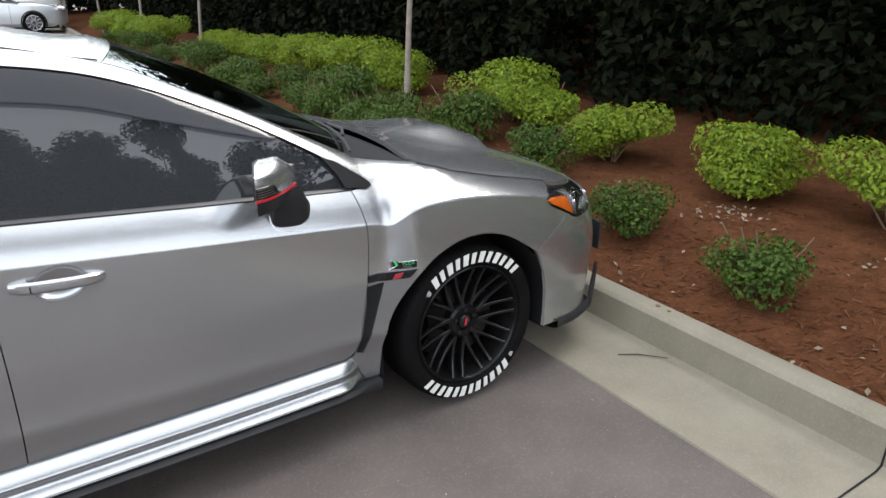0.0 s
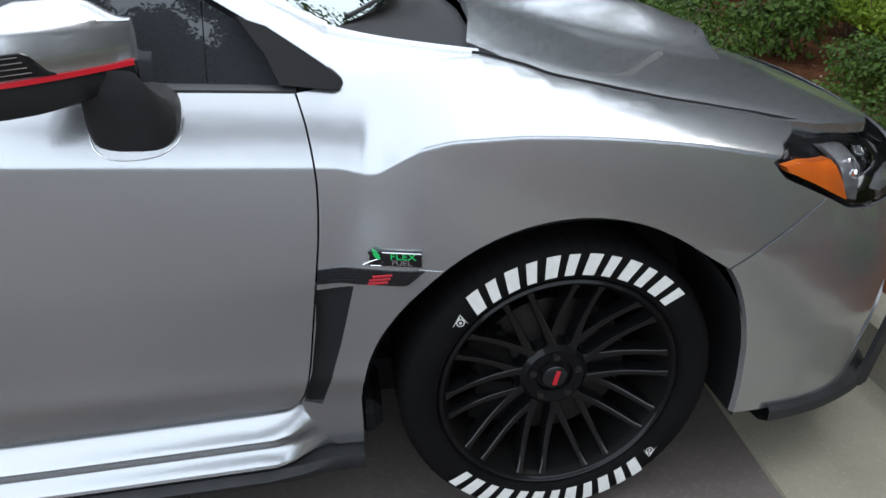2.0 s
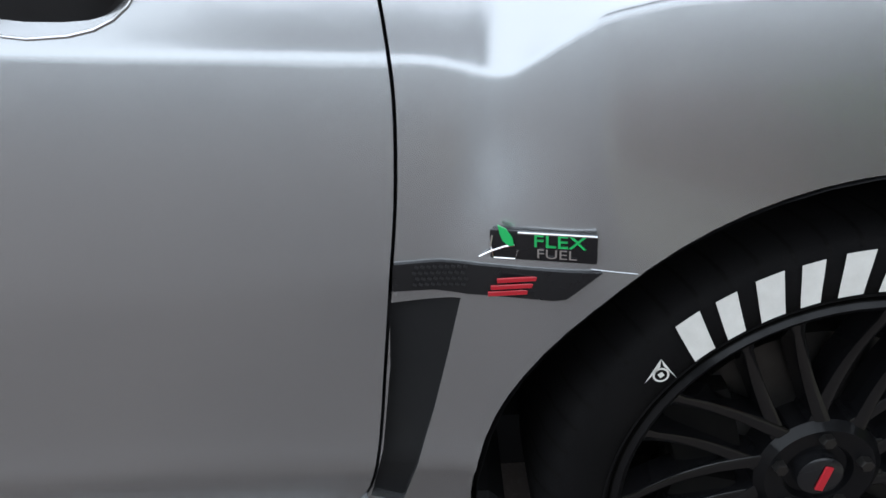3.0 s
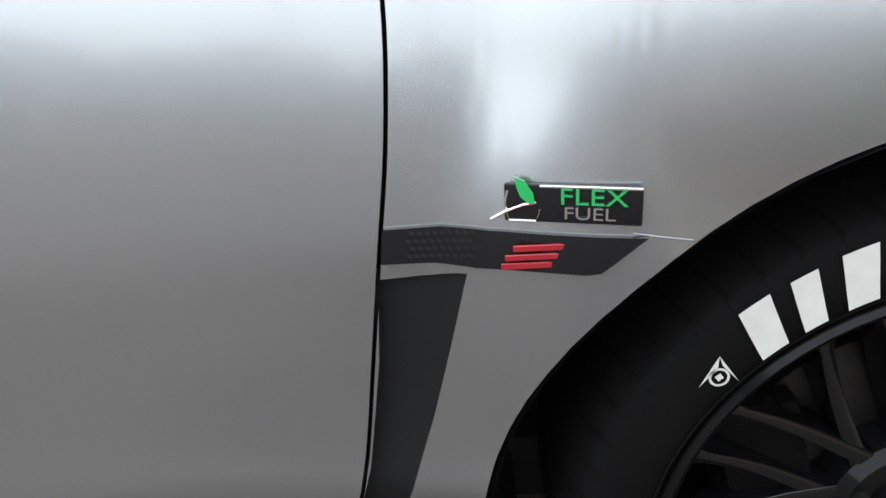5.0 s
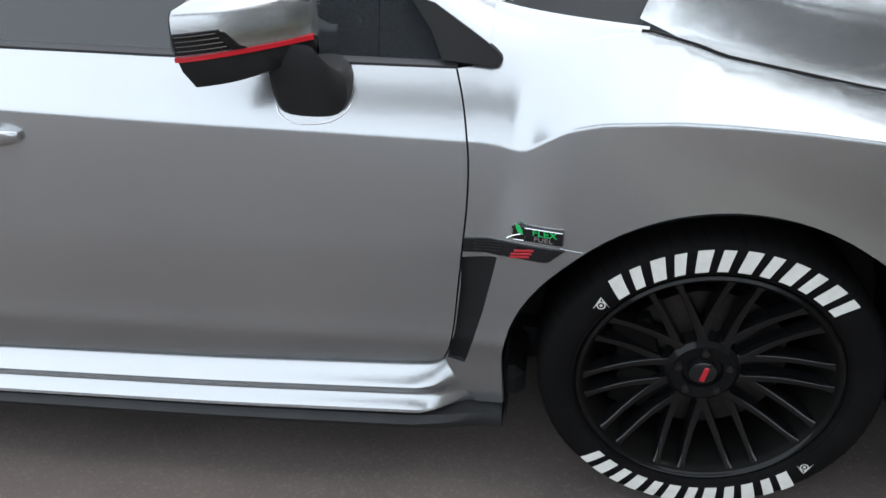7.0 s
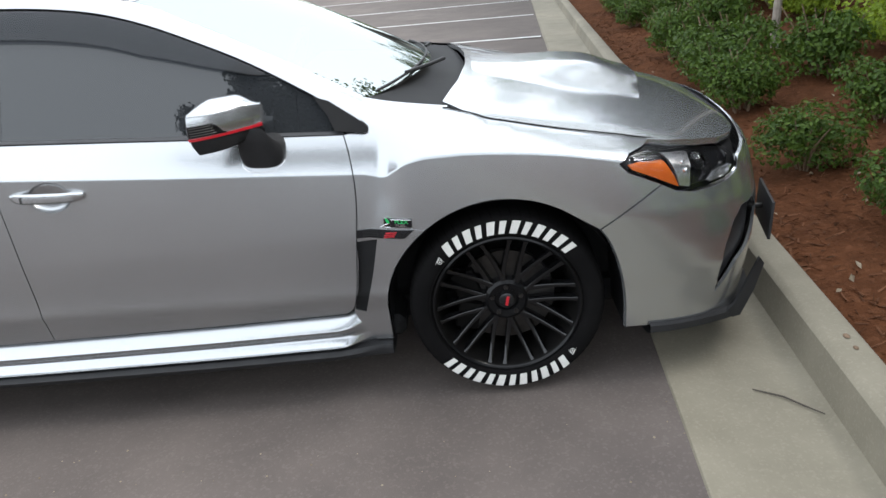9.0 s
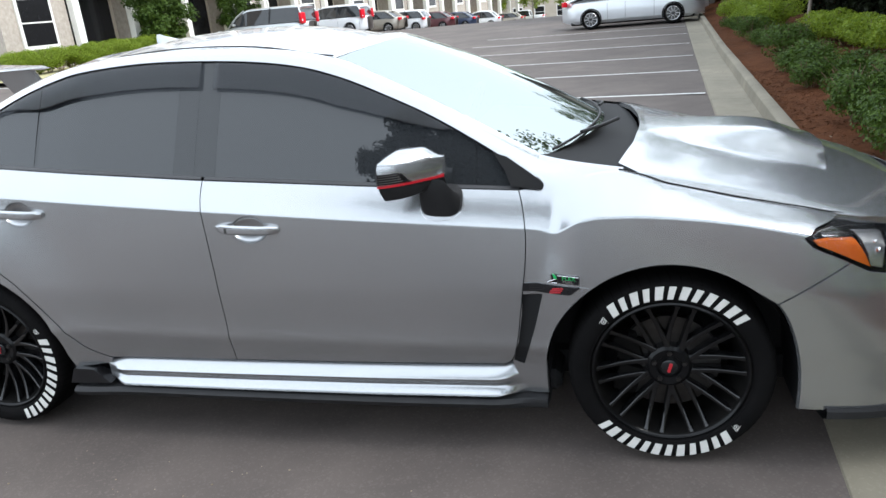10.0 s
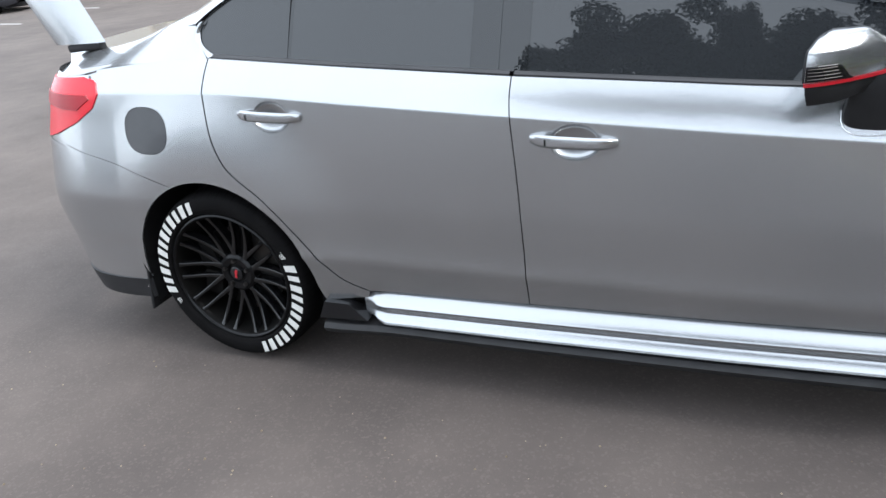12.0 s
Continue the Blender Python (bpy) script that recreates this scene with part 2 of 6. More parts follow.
def rod(bm, pts, radius, sides=8, cap=True):
    """A round bar along pts; radius is one number or one for each point."""
    pts = [Vector(p) for p in pts]
    rad = radius if isinstance(radius, (list, tuple)) else [radius] * len(pts)
    rings = []
    for i, p in enumerate(pts):
        d = (pts[min(i + 1, len(pts) - 1)] - pts[max(i - 1, 0)]).normalized()
        a = d.cross(Vector((0, 0, 1)) if abs(d.z) < 0.9 else Vector((1, 0, 0))).normalized()
        b = d.cross(a)
        rings.append([bm.verts.new(p + rad[i] * (a * math.cos(2 * math.pi * k / sides) + b * math.sin(2 * math.pi * k / sides)))
                      for k in range(sides)])
    for r, s in zip(rings, rings[1:]):
        for k in range(sides):
            bm.faces.new((r[k], r[(k + 1) % sides], s[(k + 1) % sides], s[k]))
    if cap:
        bm.faces.new(rings[0][::-1])
        bm.faces.new(rings[-1])
    return bm


def lathe(bm, profile, seg=64, closed=False):
    """A body of revolution round y: profile rows are (radius, y)."""
    rings = [[bm.verts.new((r * math.cos(2 * math.pi * k / seg), y, r * math.sin(2 * math.pi * k / seg))) for k in range(seg)]
             for r, y in profile]
    pairs = list(zip(rings, rings[1:])) + ([(rings[-1], rings[0])] if closed else [])
    for a, b in pairs:
        for k in range(seg):
            bm.faces.new((a[k], a[(k + 1) % seg], b[(k + 1) % seg], b[k]))
    return bm


def loft(bm, curves, closed=False):
    """A skin over rows of points, all of one length."""
    rows = [[bm.verts.new(p) for p in c] for c in curves]
    for a, b in zip(rows, rows[1:]):
        k = len(a)
        for i in range(k if closed else k - 1):
            bm.faces.new((a[i], a[(i + 1) % k], b[(i + 1) % k], b[i]))
    return bm


def curve_at(pts, u):
    """A smooth curve through pts (Catmull-Rom), u from 0 to 1."""
    pts = [Vector(p) for p in pts]
    k = len(pts) - 1
    i = min(int(u * k), k - 1)
    t = u * k - i
    p0, p1, p2, p3 = pts[max(i - 1, 0)], pts[i], pts[i + 1], pts[min(i + 2, k)]
    return 0.5 * (2 * p1 + (p2 - p0) * t + (2 * p0 - 5 * p1 + 4 * p2 - p3) * t * t + (3 * p1 - p0 - 3 * p2 + p3) * t ** 3)


def smooth_line(pts, count):
    return [curve_at(pts, i / (count - 1)) for i in range(count)]


def step(a, b, v):
    t = max(0.0, min(1.0, (v - a) / (b - a)))
    return t * t * (3 - 2 * t)


def table(rows, v):
    """Straight-line interpolation in rows of (position, value)."""
    xs, ys = zip(*rows)
    return float(np.interp(v, xs, ys))


def inside(p, poly):
    x, y, c = p[0], p[1], False
    j = len(poly) - 1
    for i in range(len(poly)):
        a, b = poly[i], poly[j]
        if (a[1] > y) != (b[1] > y) and x < (b[0] - a[0]) * (y - a[1]) / (b[1] - a[1]) + a[0]:
            c = not c
        j = i
    return c


def resample(poly, size):
    out = []
    for a, b in zip(poly, poly[1:] + poly[:1]):
        k = max(1, round(math.dist(a, b) / size))
        out += [(a[0] + (b[0] - a[0]) * i / k, a[1] + (b[1] - a[1]) * i / k) for i in range(k)]
    return out


def shrink(poly, d):
    """A closed outline moved inwards by d."""
    area = sum(a[0] * b[1] - b[0] * a[1] for a, b in zip(poly, poly[1:] + poly[:1]))
    s = 1 if area > 0 else -1
    out = []
    for i, p in enumerate(poly):
        a, b = poly[i - 1], poly[(i + 1) % len(poly)]
        u, v = Vector((p[0] - a[0], p[1] - a[1])), Vector((b[0] - p[0], b[1] - p[1]))
        u, v = u.normalized() if u.length > 1e-9 else v.normalized(), v.normalized() if v.length > 1e-9 else u.normalized()
        n = Vector((-u.y - v.y, u.x + v.x))
        n = n.normalized() / max(0.35, math.sqrt(max(0.0, (1 + u.dot(v)) / 2))) if n.length > 1e-6 else Vector((-u.y, u.x))
        out.append((p[0] + s * d * n.x, p[1] + s * d * n.y))
    return out


def panel(outline, fn, size=0.02, holes=(), gap=0.0, fold=0.012, inward=(0, 1, 0)):
    """A sheet-metal panel: a flat outline, filled with a fine net, laid on the surface fn(u, v), its rim folded inwards."""
    from mathutils.geometry import delaunay_2d_cdt
    outer = resample(shrink(outline, gap) if gap else list(outline), size)
    rings = [outer] + [resample(list(h), size) for h in holes]
    verts, edges = [], []
    for ring in rings:
        k = len(verts)
        verts += ring
        edges += [(k + i, k + (i + 1) % len(ring)) for i in range(len(ring))]
    bx, by = np.array(verts)[:, 0], np.array(verts)[:, 1]
    rim = np.array(verts)
    u0, v0, u1, v1 = min(bx), min(by), max(bx), max(by)
    nu, nv = int((u1 - u0) / size) + 1, int((v1 - v0) / size) + 1
    for i in range(1, nu):
        for j in range(1, nv):
            p = (u0 + (u1 - u0) * i / nu, v0 + (v1 - v0) * j / nv)
            if inside(p, outer) and not any(inside(p, h) for h in rings[1:]):
                if np.min((rim[:, 0] - p[0]) ** 2 + (rim[:, 1] - p[1]) ** 2) > (0.45 * size) ** 2:
                    verts.append(p)
    co, _, faces, *_ = delaunay_2d_cdt([Vector(p) for p in verts], edges, [], 1, 1e-6)
    bm = bmesh.new()
    vs = [bm.verts.new(fn(p[0], p[1])) for p in co]
    for f in faces:
        c = [sum(co[i][k] for i in f) / len(f) for k in (0, 1)]
        if not any(inside(c, h) for h in rings[1:]) and inside(c, outer):
            bm.faces.new([vs[i] for i in f])
    for v in [v for v in bm.verts if not v.link_faces]:
        bm.verts.remove(v)
    if fold:
        es = [e for e in bm.edges if len(e.link_faces) == 1]
        r = bmesh.ops.extrude_edge_only(bm, edges=es)
        d = Vector(inward).normalized() * fold
        for g in r["geom"]:
            if isinstance(g, bmesh.types.BMVert):
                g.co += d
    return bm


def mirrored(bm):
    """The same mesh for the other side of the car."""
    for v in bm.verts:
        v.co.y = -v.co.y
    bmesh.ops.reverse_faces(bm, faces=bm.faces)
    return bm


def leaves(rng, centres, normals, size, spread=0.7, narrow=0.5):
    """Folded leaves at the given places; returns verts and faces."""
    vs, fs = [], []
    for c, nrm in zip(centres, normals):
        d = Vector(nrm) + Vector(rng.normal(0, spread, 3))
        d.normalize()
        a = d.cross(Vector(rng.normal(0, 1, 3))).normalized()
        b = d.cross(a)
        s = size * rng.uniform(0.7, 1.25)
        k, c = len(vs), Vector(c)
        vs += [c - a * s * 0.5, c + b * s * narrow * 0.5 + d * s * 0.1, c + a * s * 0.5, c - b * s * narrow * 0.5 + d * s * 0.1]
        fs += [(k, k + 1, k + 2), (k, k + 2, k + 3)]
    return vs, fs


def raw(name, verts, faces, material, parent=None, label=""):
    me = bpy.data.meshes.new(name)
    me.from_pydata([tuple(v) for v in verts], [], faces)
    me.materials.append(material)
    ob = new(name, me)
    ob.parent = parent
    return tagged(ob, label=label)
import functools


# ---------------------------------------------------------------- ground, kerb, bed
KERB = 0.063  # the kerb runs along y and drifts towards +x by this much a metre


def rise(y):
    """The lot climbs gently away from the car, then falls towards its far end."""
    y = min(y, 110.0)
    return 0.016 * max(0.0, y - 14.0) - 0.060 * max(0.0, y - 36.0)


def kerb_x(y, off=0.0):
    return 0.59 + KERB * y + off


def strip(bm, ys, section):
    """A prism along the kerb: section rows are (offset from the gutter's edge, height)."""
    return loft(bm, [[Vector((kerb_x(y, o), y, h + rise(y))) for o, h in section] for y in ys])


def sheet(name, xs, ys, height, material, label, category):
    bm = bmesh.new()
    loft(bm, [[Vector((x, y, height(x, y))) for x in xs] for y in ys])
    ob = new(name, finish(bm, name, material))
    return tagged(ob, label, category, kind="structure")


def ground_height(x, y):
    bed = x - kerb_x(y, 0.3)
    z = rise(y) - 0.012 if bed < 0 else rise(y) - 0.05
    if x < -45 or y > 95 or y < -70 or x > 60:
        z -= 0.05
    return z


far_x = [-1500, -400, -120, -60, -45, -30, -20, -10, -4, -2, 0, 0.6, 1.5, 4, 10, 30, 60, 120, 400, 1500]
far_y = [-1500, -400, -120, -70, -40, -20, -8, -4, -2, 0, 2, 4, 8, 14, 20, 30, 36, 45, 60, 80, 95, 110, 150, 400, 1500]
sheet("ground", far_x, far_y, ground_height, M_ASPHALT, "worn grey-brown asphalt of a car park", "ground")

KY = [-30 + 1.5 * i for i in range(50)]
bm = strip(bmesh.new(), KY, [(-0.03, -0.06), (0.0, -0.004), (0.02, 0.0), (0.42, -0.012), (0.455, 0.0), (0.475, 0.13), (0.49, 0.145),
                             (0.505, 0.15), (0.58, 0.15), (0.60, 0.143), (0.61, 0.12), (0.61, -0.05)])
kerb = tagged(new("kerb", finish(bm, "kerb", M_CONCRETE)), "pale concrete kerb with a wide gutter", "kerb", kind="structure")
# joints sawn across kerb and gutter
for i in range(10):
    y = -2.08 + 3.05 * (i - 1)
    bm = bmesh.new()
    strip(bm, [y - 0.004, y + 0.004], [(0.0, 0.0012), (0.02, 0.0022), (0.42, -0.0098), (0.453, 0.002), (0.473, 0.1305), (0.489, 0.1468),
                                       (0.505, 0.152), (0.58, 0.152), (0.6, 0.145)])
    part("joint", bm, M_GAP, kerb)


def bed_height(x, y):
    o = x - kerb_x(y, 0.6)
    z = 0.10 + 0.11 * step(0, 1.2, o) + 0.25 * step(2, 8, o) + rise(y)
    return z + 0.02 * noise.noise(Vector((x * 1.7, y * 1.7, 0))) * step(0, 0.3, o) + 0.012 * noise.noise(Vector((x * 6, y * 6, 3))) * step(0, 0.1, o)


bm = bmesh.new()
loft(bm, [[Vector((kerb_x(y, 0.6) + o, y, bed_height(kerb_x(y, 0.6) + o, y))) for o in
           [0.0, 0.06, 0.14, 0.22, 0.3, 0.4, 0.5, 0.6, 0.7, 0.8, 0.95, 1.1, 1.25, 1.4, 1.6, 1.8, 2.0, 2.3, 2.6, 2.9, 3.3, 3.8, 4.4, 5.2, 6.5, 8, 11, 16, 40]]
          for y in [-30, -22, -16, -12, -9, -7, -5.5, -4.5] + [-4 + 0.12 * i for i in range(75)] + [5 + 0.25 * i for i in range(40)] + [15.5, 17, 19, 22, 26, 32, 40, 60]])
tagged(new("mulch_bed", finish(bm, "mulch_bed", M_MULCH)), "reddish-brown mulch and pine straw planting bed", "planting bed", kind="structure")

# parking lines across the stalls
def line_mark(x0, y0, x1, y1, w=0.10):
    d = Vector((x1 - x0, y1 - y0, 0)).normalized()
    n = Vector((-d.y, d.x, 0)) * w / 2
    bm = bmesh.new()
    rows = []
    for i in range(13):
        p = Vector((x0 + (x1 - x0) * i / 12, y0 + (y1 - y0) * i / 12, 0))
        p.z = ground_height(p.x, p.y) + 0.0035 if p.x < -3 else rise(p.y) - 0.0075
        p.z = max(p.z, rise(p.y) - 0.008)
        rows.append([p + n, p - n])
    loft(bm, rows)
    ob = new("parking_line", finish(bm, "parking_line", M_LINE))
    return tagged(ob, "worn white painted parking line on asphalt", "road marking", "parking lines", kind="structure")


for i in range(6):
    y = 7.75 + 2.85 * i
    line_mark(kerb_x(y) - 0.05, y, -4.6, y + 0.9)
for i in range(4):
    line_mark(-20.2, 12.55 + 2.9 * i, -25.6, 14.35 + 2.9 * i)


# ---------------------------------------------------------------- the silver car
GAPLINE = [(-0.50, 1.03), (-0.16, 0.985), (-0.05, 0.945), (-0.02, 0.930), (0.2, 0.876), (0.4, 0.833), (0.565, 0.790), (0.72, 0.74)]


def soft(rows, reach):
    """A table read with its corners rounded over reach."""
    taps = [reach * k / 4 for k in range(-4, 5)]

    @functools.lru_cache(None)
    def value(x):
        return sum((5 - abs(k - 4)) * table(rows, x + d) for k, d in enumerate(taps)) / 25
    return lambda x: value(round(x, 4))


def z_belt(x):
    return 0.932 + 0.0722 * (-0.47 - x)


W_BELT = soft([(-3.1, 0.725), (-2.59, 0.788), (-2.1, 0.821), (-1.57, 0.836), (-1.0, 0.828), (-0.47, 0.803), (-0.40, 0.795), (-0.30, 0.765), (-0.20, 0.733), (-0.14, 0.722), (-0.06, 0.748),
               (-0.02, 0.760), (0.1, 0.760), (0.3, 0.758)], 0.03)
Z_BELT = soft([(-3.2, z_belt(-3.2)), (-0.47, 0.932), (-0.38, 0.937), (-0.30, 0.955), (-0.20, 0.968), (-0.14, 0.966), (-0.05, 0.943), (-0.02, 0.930), (0.2, 0.876), (0.3, 0.8545)], 0.02)
W_EDGE = soft([(-3.1, 0.809), (-2.59, 0.854), (-2.1, 0.882), (-1.57, 0.892), (-1.0, 0.887), (-0.47, 0.866), (0.0, 0.856), (0.3, 0.854)], 0.12)
W_MID = soft([(-3.1, 0.86), (-2.6, 0.882), (-2.1, 0.891), (-1.57, 0.895), (-1.0, 0.892), (-0.47, 0.878), (0.0, 0.872), (0.3, 0.868)], 0.12)
Z_EDGE = soft([(-3.2, 0.990), (-2.62, 0.990), (-2.50, 0.987), (-0.45, 0.821), (-0.40, 0.816), (-0.362, 0.804), (-0.342, 0.802), (-0.31, 0.825), (-0.272, 0.849), (-0.215, 0.859), (-0.10, 0.860),
               (0.0, 0.853), (0.10, 0.843), (0.2, 0.829), (0.25, 0.820), (0.4, 0.794)], 0.014)


def flank(x, z):
    """Half the car's width between the wheels: doors, wings and quarters, with one sharp shoulder edge."""
    zb, zc, zl = Z_BELT(x), Z_EDGE(x), 0.400 + 0.022 * (-0.48 - x)
    wb, wc, wm = W_BELT(x), W_EDGE(x), W_MID(x)
    k = step(0.60, 0.76, z)
    f = 0.036 * step(-0.43 + 0.05 * k, -0.25 - 0.015 * k, x)
    q = (1 - step(-0.15, 0.2, x)) * step(-3.1, -2.85, x)  # the tuck under the doors runs out towards the bumpers
    lower = [(0.10, wm - 0.025 - 0.035 * q), (0.335, wm - 0.006 - 0.013 * q), (zl - 0.010, wm - 0.003 + 0.002 * q), (zl + 0.004, wm + 0.006 * q), (zl + 0.035, wm + 0.0012 * q), (zl + 0.08, wm), (0.62, wm + 0.003), (zc, wc)]
    fc = 0.036 * step(-0.38, -0.265, x)

    def raw_w(h):
        if h <= zc:
            t = (h - zl) / (zc - zl)
            return table(lower, h) + f + (0.006 * 4 * t * (1 - t) if 0 < t < 1 else 0)
        t = min((h - zc) / (zb - zc), 2.0)
        return wc + fc + (wb - wc - fc) * t + (0.004 + 0.010 * step(-0.45, -0.15, x)) * math.sin(math.pi * min(t, 1.0))
    w = sum(raw_w(z + d) for d in (-0.003, -0.001, 0.001, 0.003)) / 4
    r = math.hypot(x + 2.65, (z - 0.33) * 0.9)
    w += 0.022 * (1 - step(0.36, 0.66, r))
    return w


# panel nets are laid along the shoulder edge and drawn together beside it
WARP_D = np.linspace(-1.2, 1.2, 2401)
WARP_V = WARP_D + 0.035 * np.tanh(WARP_D / 0.009)


def edge_at(x):
    return Z_EDGE(x) if x <= 0.25 else Z_EDGE(0.25) - (table(GAPLINE, 0.25) - table(GAPLINE, x))


def warped(poly):
    return [(x, float(np.interp(z - edge_at(x), WARP_D, WARP_V))) for x, z in resample(list(poly), 0.012)]


def on_warped(u, v):
    return on_side(u, edge_at(u) + float(np.interp(v, WARP_V, WARP_D)))


NOSE = [(0.05, 0.90), (0.2, 0.93), (0.4, 0.96), (0.55, 0.965), (0.66, 0.95), (0.72, 0.93), (0.76, 0.895), (0.80, 0.81), (0.9, 0.72)]
REAR = [(0.1, 0.50), (0.3, 0.580), (0.55, 0.648), (0.8, 0.60), (1.0, 0.51), (1.08, 0.46)]


def nose_pow(z):
    return table([(0.50, 3.2), (0.66, 2.9)], z)


def side(x, z):
    """Half the car's width at a place along it and a height, with the rounded corners in front and behind."""
    if x > 0.25:
        drop = (table(GAPLINE, 0.25) - table(GAPLINE, x)) * step(0.55, 0.76, z)
        u = min(1.0, (x - 0.25) / (table(NOSE, z) - 0.25))
        return flank(0.25, max(z, 0.33) + drop) * (1 - u ** nose_pow(z)) ** (1 / nose_pow(z)) - 0.40 * max(0, 0.33 - z) ** 2
    if x < -3.05:
        u = min(1.0, (-3.05 - x) / table(REAR, z))
        w = flank(-3.05, min(max(z, 0.33), 1.0)) - 0.45 * max(0, 0.33 - z) ** 2 - 0.6 * max(0, z - 1.0)
        return w * (1 - u ** 3.2) ** (1 / 3.2)
    return flank(x, z)


def on_side(x, z):
    return Vector((x, -side(x, z), z))


def on_nose(s, z):
    """The front end: s runs from 0 on the flank to 1 in the car's middle plane."""
    x = 0.25 + (table(NOSE, z) - 0.25) * math.sin(s * math.pi / 2) ** (2 / nose_pow(z))
    return Vector((x, -side(x, z), z))


def s_of(x, z):
    return math.asin(min(1, max(0, (x - 0.25) / (table(NOSE, z) - 0.25))) ** (nose_pow(z) / 2)) / (math.pi / 2)


def on_tail(s, z):
    x = -3.05 - table(REAR, z) * math.sin(s * math.pi / 2) ** (2 / 3.2)
    return Vector((x, -side(x, z), z))


def s_tail(x, z):
    return math.asin(min(1, max(0, (-3.05 - x) / table(REAR, z))) ** 1.6) / (math.pi / 2)


def arc(cx, cz, r, a0, a1, k, sx=1.0):
    return [(cx + sx * r * math.cos(radians(a0 + (a1 - a0) * i / k)), cz + r * math.sin(radians(a0 + (a1 - a0) * i / k))) for i in range(k + 1)]


def bez(pts, k=24):
    return [(p.x, p.y) for p in smooth_line([(a, b, 0) for a, b in pts], k)]


car = thing("silver_sedan", "silver sports sedan with tinted windows, parked nose to the kerb", "car")

# seams shared by neighbouring panels
SEAM_F = [(-0.462, 0.930), (-0.449, 0.88), (-0.441, 0.82), (-0.440, 0.77), (-0.445, 0.70), (-0.453, 0.64), (-0.467, 0.542), (-0.485, 0.424), (-0.506, 0.356), (-0.535, 0.333)]
SEAM_B = [(-1.562, 1.008), (-1.563, 0.96), (-1.559, 0.90), (-1.547, 0.70), (-1.543, 0.48), (-1.545, 0.329)]
SEAM_R = [(-2.588, 1.085), (-2.592, 1.03), (-2.590, 0.97), (-2.579, 0.86), (-2.549, 0.778), (-2.505, 0.724), (-2.39, 0.632), (-2.262, 0.475), (-2.175, 0.372), (-2.085, 0.324)]
ARCH_F = arc(-0.004, 0.321, 0.388, 176, 56, 26)
ARCH_R = arc(-2.655, 0.318, 0.380, 186, 2, 34)

fender = bez(SEAM_F, 30)[::-1]
fender = [(-0.393, 0.213), (-0.45, 0.213), (-0.474, 0.25), (-0.492, 0.29), (-0.506, 0.33)] + fender[3:] + [(x, Z_BELT(x) - 0.001) for x in (-0.43, -0.40, -0.37, -0.34, -0.31, -0.28, -0.25, -0.22, -0.19, -0.16, -0.13, -0.10, -0.05, -0.02)] + \
    bez([(0.09, 0.903), (0.2, 0.875), (0.4, 0.832), (0.50, 0.808)], 8) + [(0.46, 0.802), (0.405, 0.800), (0.370, 0.780), (0.397, 0.750), (0.441, 0.730), (0.497, 0.703)] + [(0.304, 0.583)] + \
    [p for p in ARCH_F[::-1] if p[0] < 0.25]
vent_hole = [(-0.458, 0.602), (-0.392, 0.606), (-0.408, 0.54), (-0.424, 0.478), (-0.450, 0.394), (-0.468, 0.336), (-0.502, 0.352), (-0.480, 0.43), (-0.464, 0.53)]
fdoor = bez(SEAM_F, 30) + [(-1.545, 0.329)] + bez(SEAM_B[::-1], 14)[1:]
rdoor = bez(SEAM_B, 14) + [(-2.085, 0.324)] + bez(SEAM_R[::-1], 30)[1:]
quarter = [(x - 0.0036, z - 0.0018) for x, z in bez(SEAM_R, 30)] + [(-2.10, 0.30), (-2.26, 0.28)] + [p for p in ARCH_R[::-1] if p[1] > 0.28] + \
    [(-3.03, 0.30), (-3.07, 0.42), (-3.10, 0.60), (-3.16, 0.72), (-3.30, 0.80), (-3.16, 0.95), (-3.11, 1.0), (-3.10, 1.06), (-2.8, 1.083)]
FUEL = [(-2.872 + 0.103 * math.copysign(abs(math.cos(a)) ** 0.8, math.cos(a)), 0.864 + 0.079 * math.copysign(abs(math.sin(a)) ** 0.8, math.sin(a)))
        for a in [2 * math.pi * i / 28 for i in range(28)]]


def cup(cx, cz, rx, rz):
    return [(cx + rx * math.cos(2 * math.pi * i / 24), cz + rz * math.sin(2 * math.pi * i / 24)) for i in range(24)]


CUPS = [cup(-1.386, 0.841, 0.068, 0.049), cup(-2.332, 0.912, 0.068, 0.049)]


def both(name, outline, fn, parent=None, size=0.02, holes=(), gap=0.0017, fold=0.012, material=None, label=""):
    obs = []
    for s in (1, -1):
        bm = panel(outline, fn, size, holes, gap, fold)
        if s < 0:
            mirrored(bm)
        obs.append(part(name, bm, material or M_PAINT, parent or car, label, sharp=32))
    return obs


fenders = both("front_wing", warped(fender), on_warped, size=0.014, holes=[warped(vent_hole)])
fdoors = both("front_door", warped(fdoor), on_warped, size=0.02, holes=[warped(CUPS[0])])
rdoors = both("rear_door", warped(rdoor), on_warped, size=0.02, holes=[warped(CUPS[1])])
quarters = both("rear_quarter", warped(quarter), on_warped, size=0.02, gap=0.0, holes=[warped(FUEL)])

# dark shell behind the seams
for s in (1, -1):
    bm = panel([(-3.2, 0.40)] + [p for p in arc(-2.655, 0.315, 0.40, 168, 12, 14)] + [(-2.2, 0.26), (-0.46, 0.26)] + arc(0.0, 0.315, 0.40, 172, 45, 12) +
               [(0.36, 0.62), (0.42, 0.80), (-0.05, 0.92), (-0.3, 0.93), (-2.6, 1.06), (-3.15, 1.0)],
               lambda x, z: Vector((x, -side(x, z) + 0.036, z)), 0.05, fold=0.0)
    part("inner_shell", mirrored(bm) if s < 0 else bm, M_GAP, car)

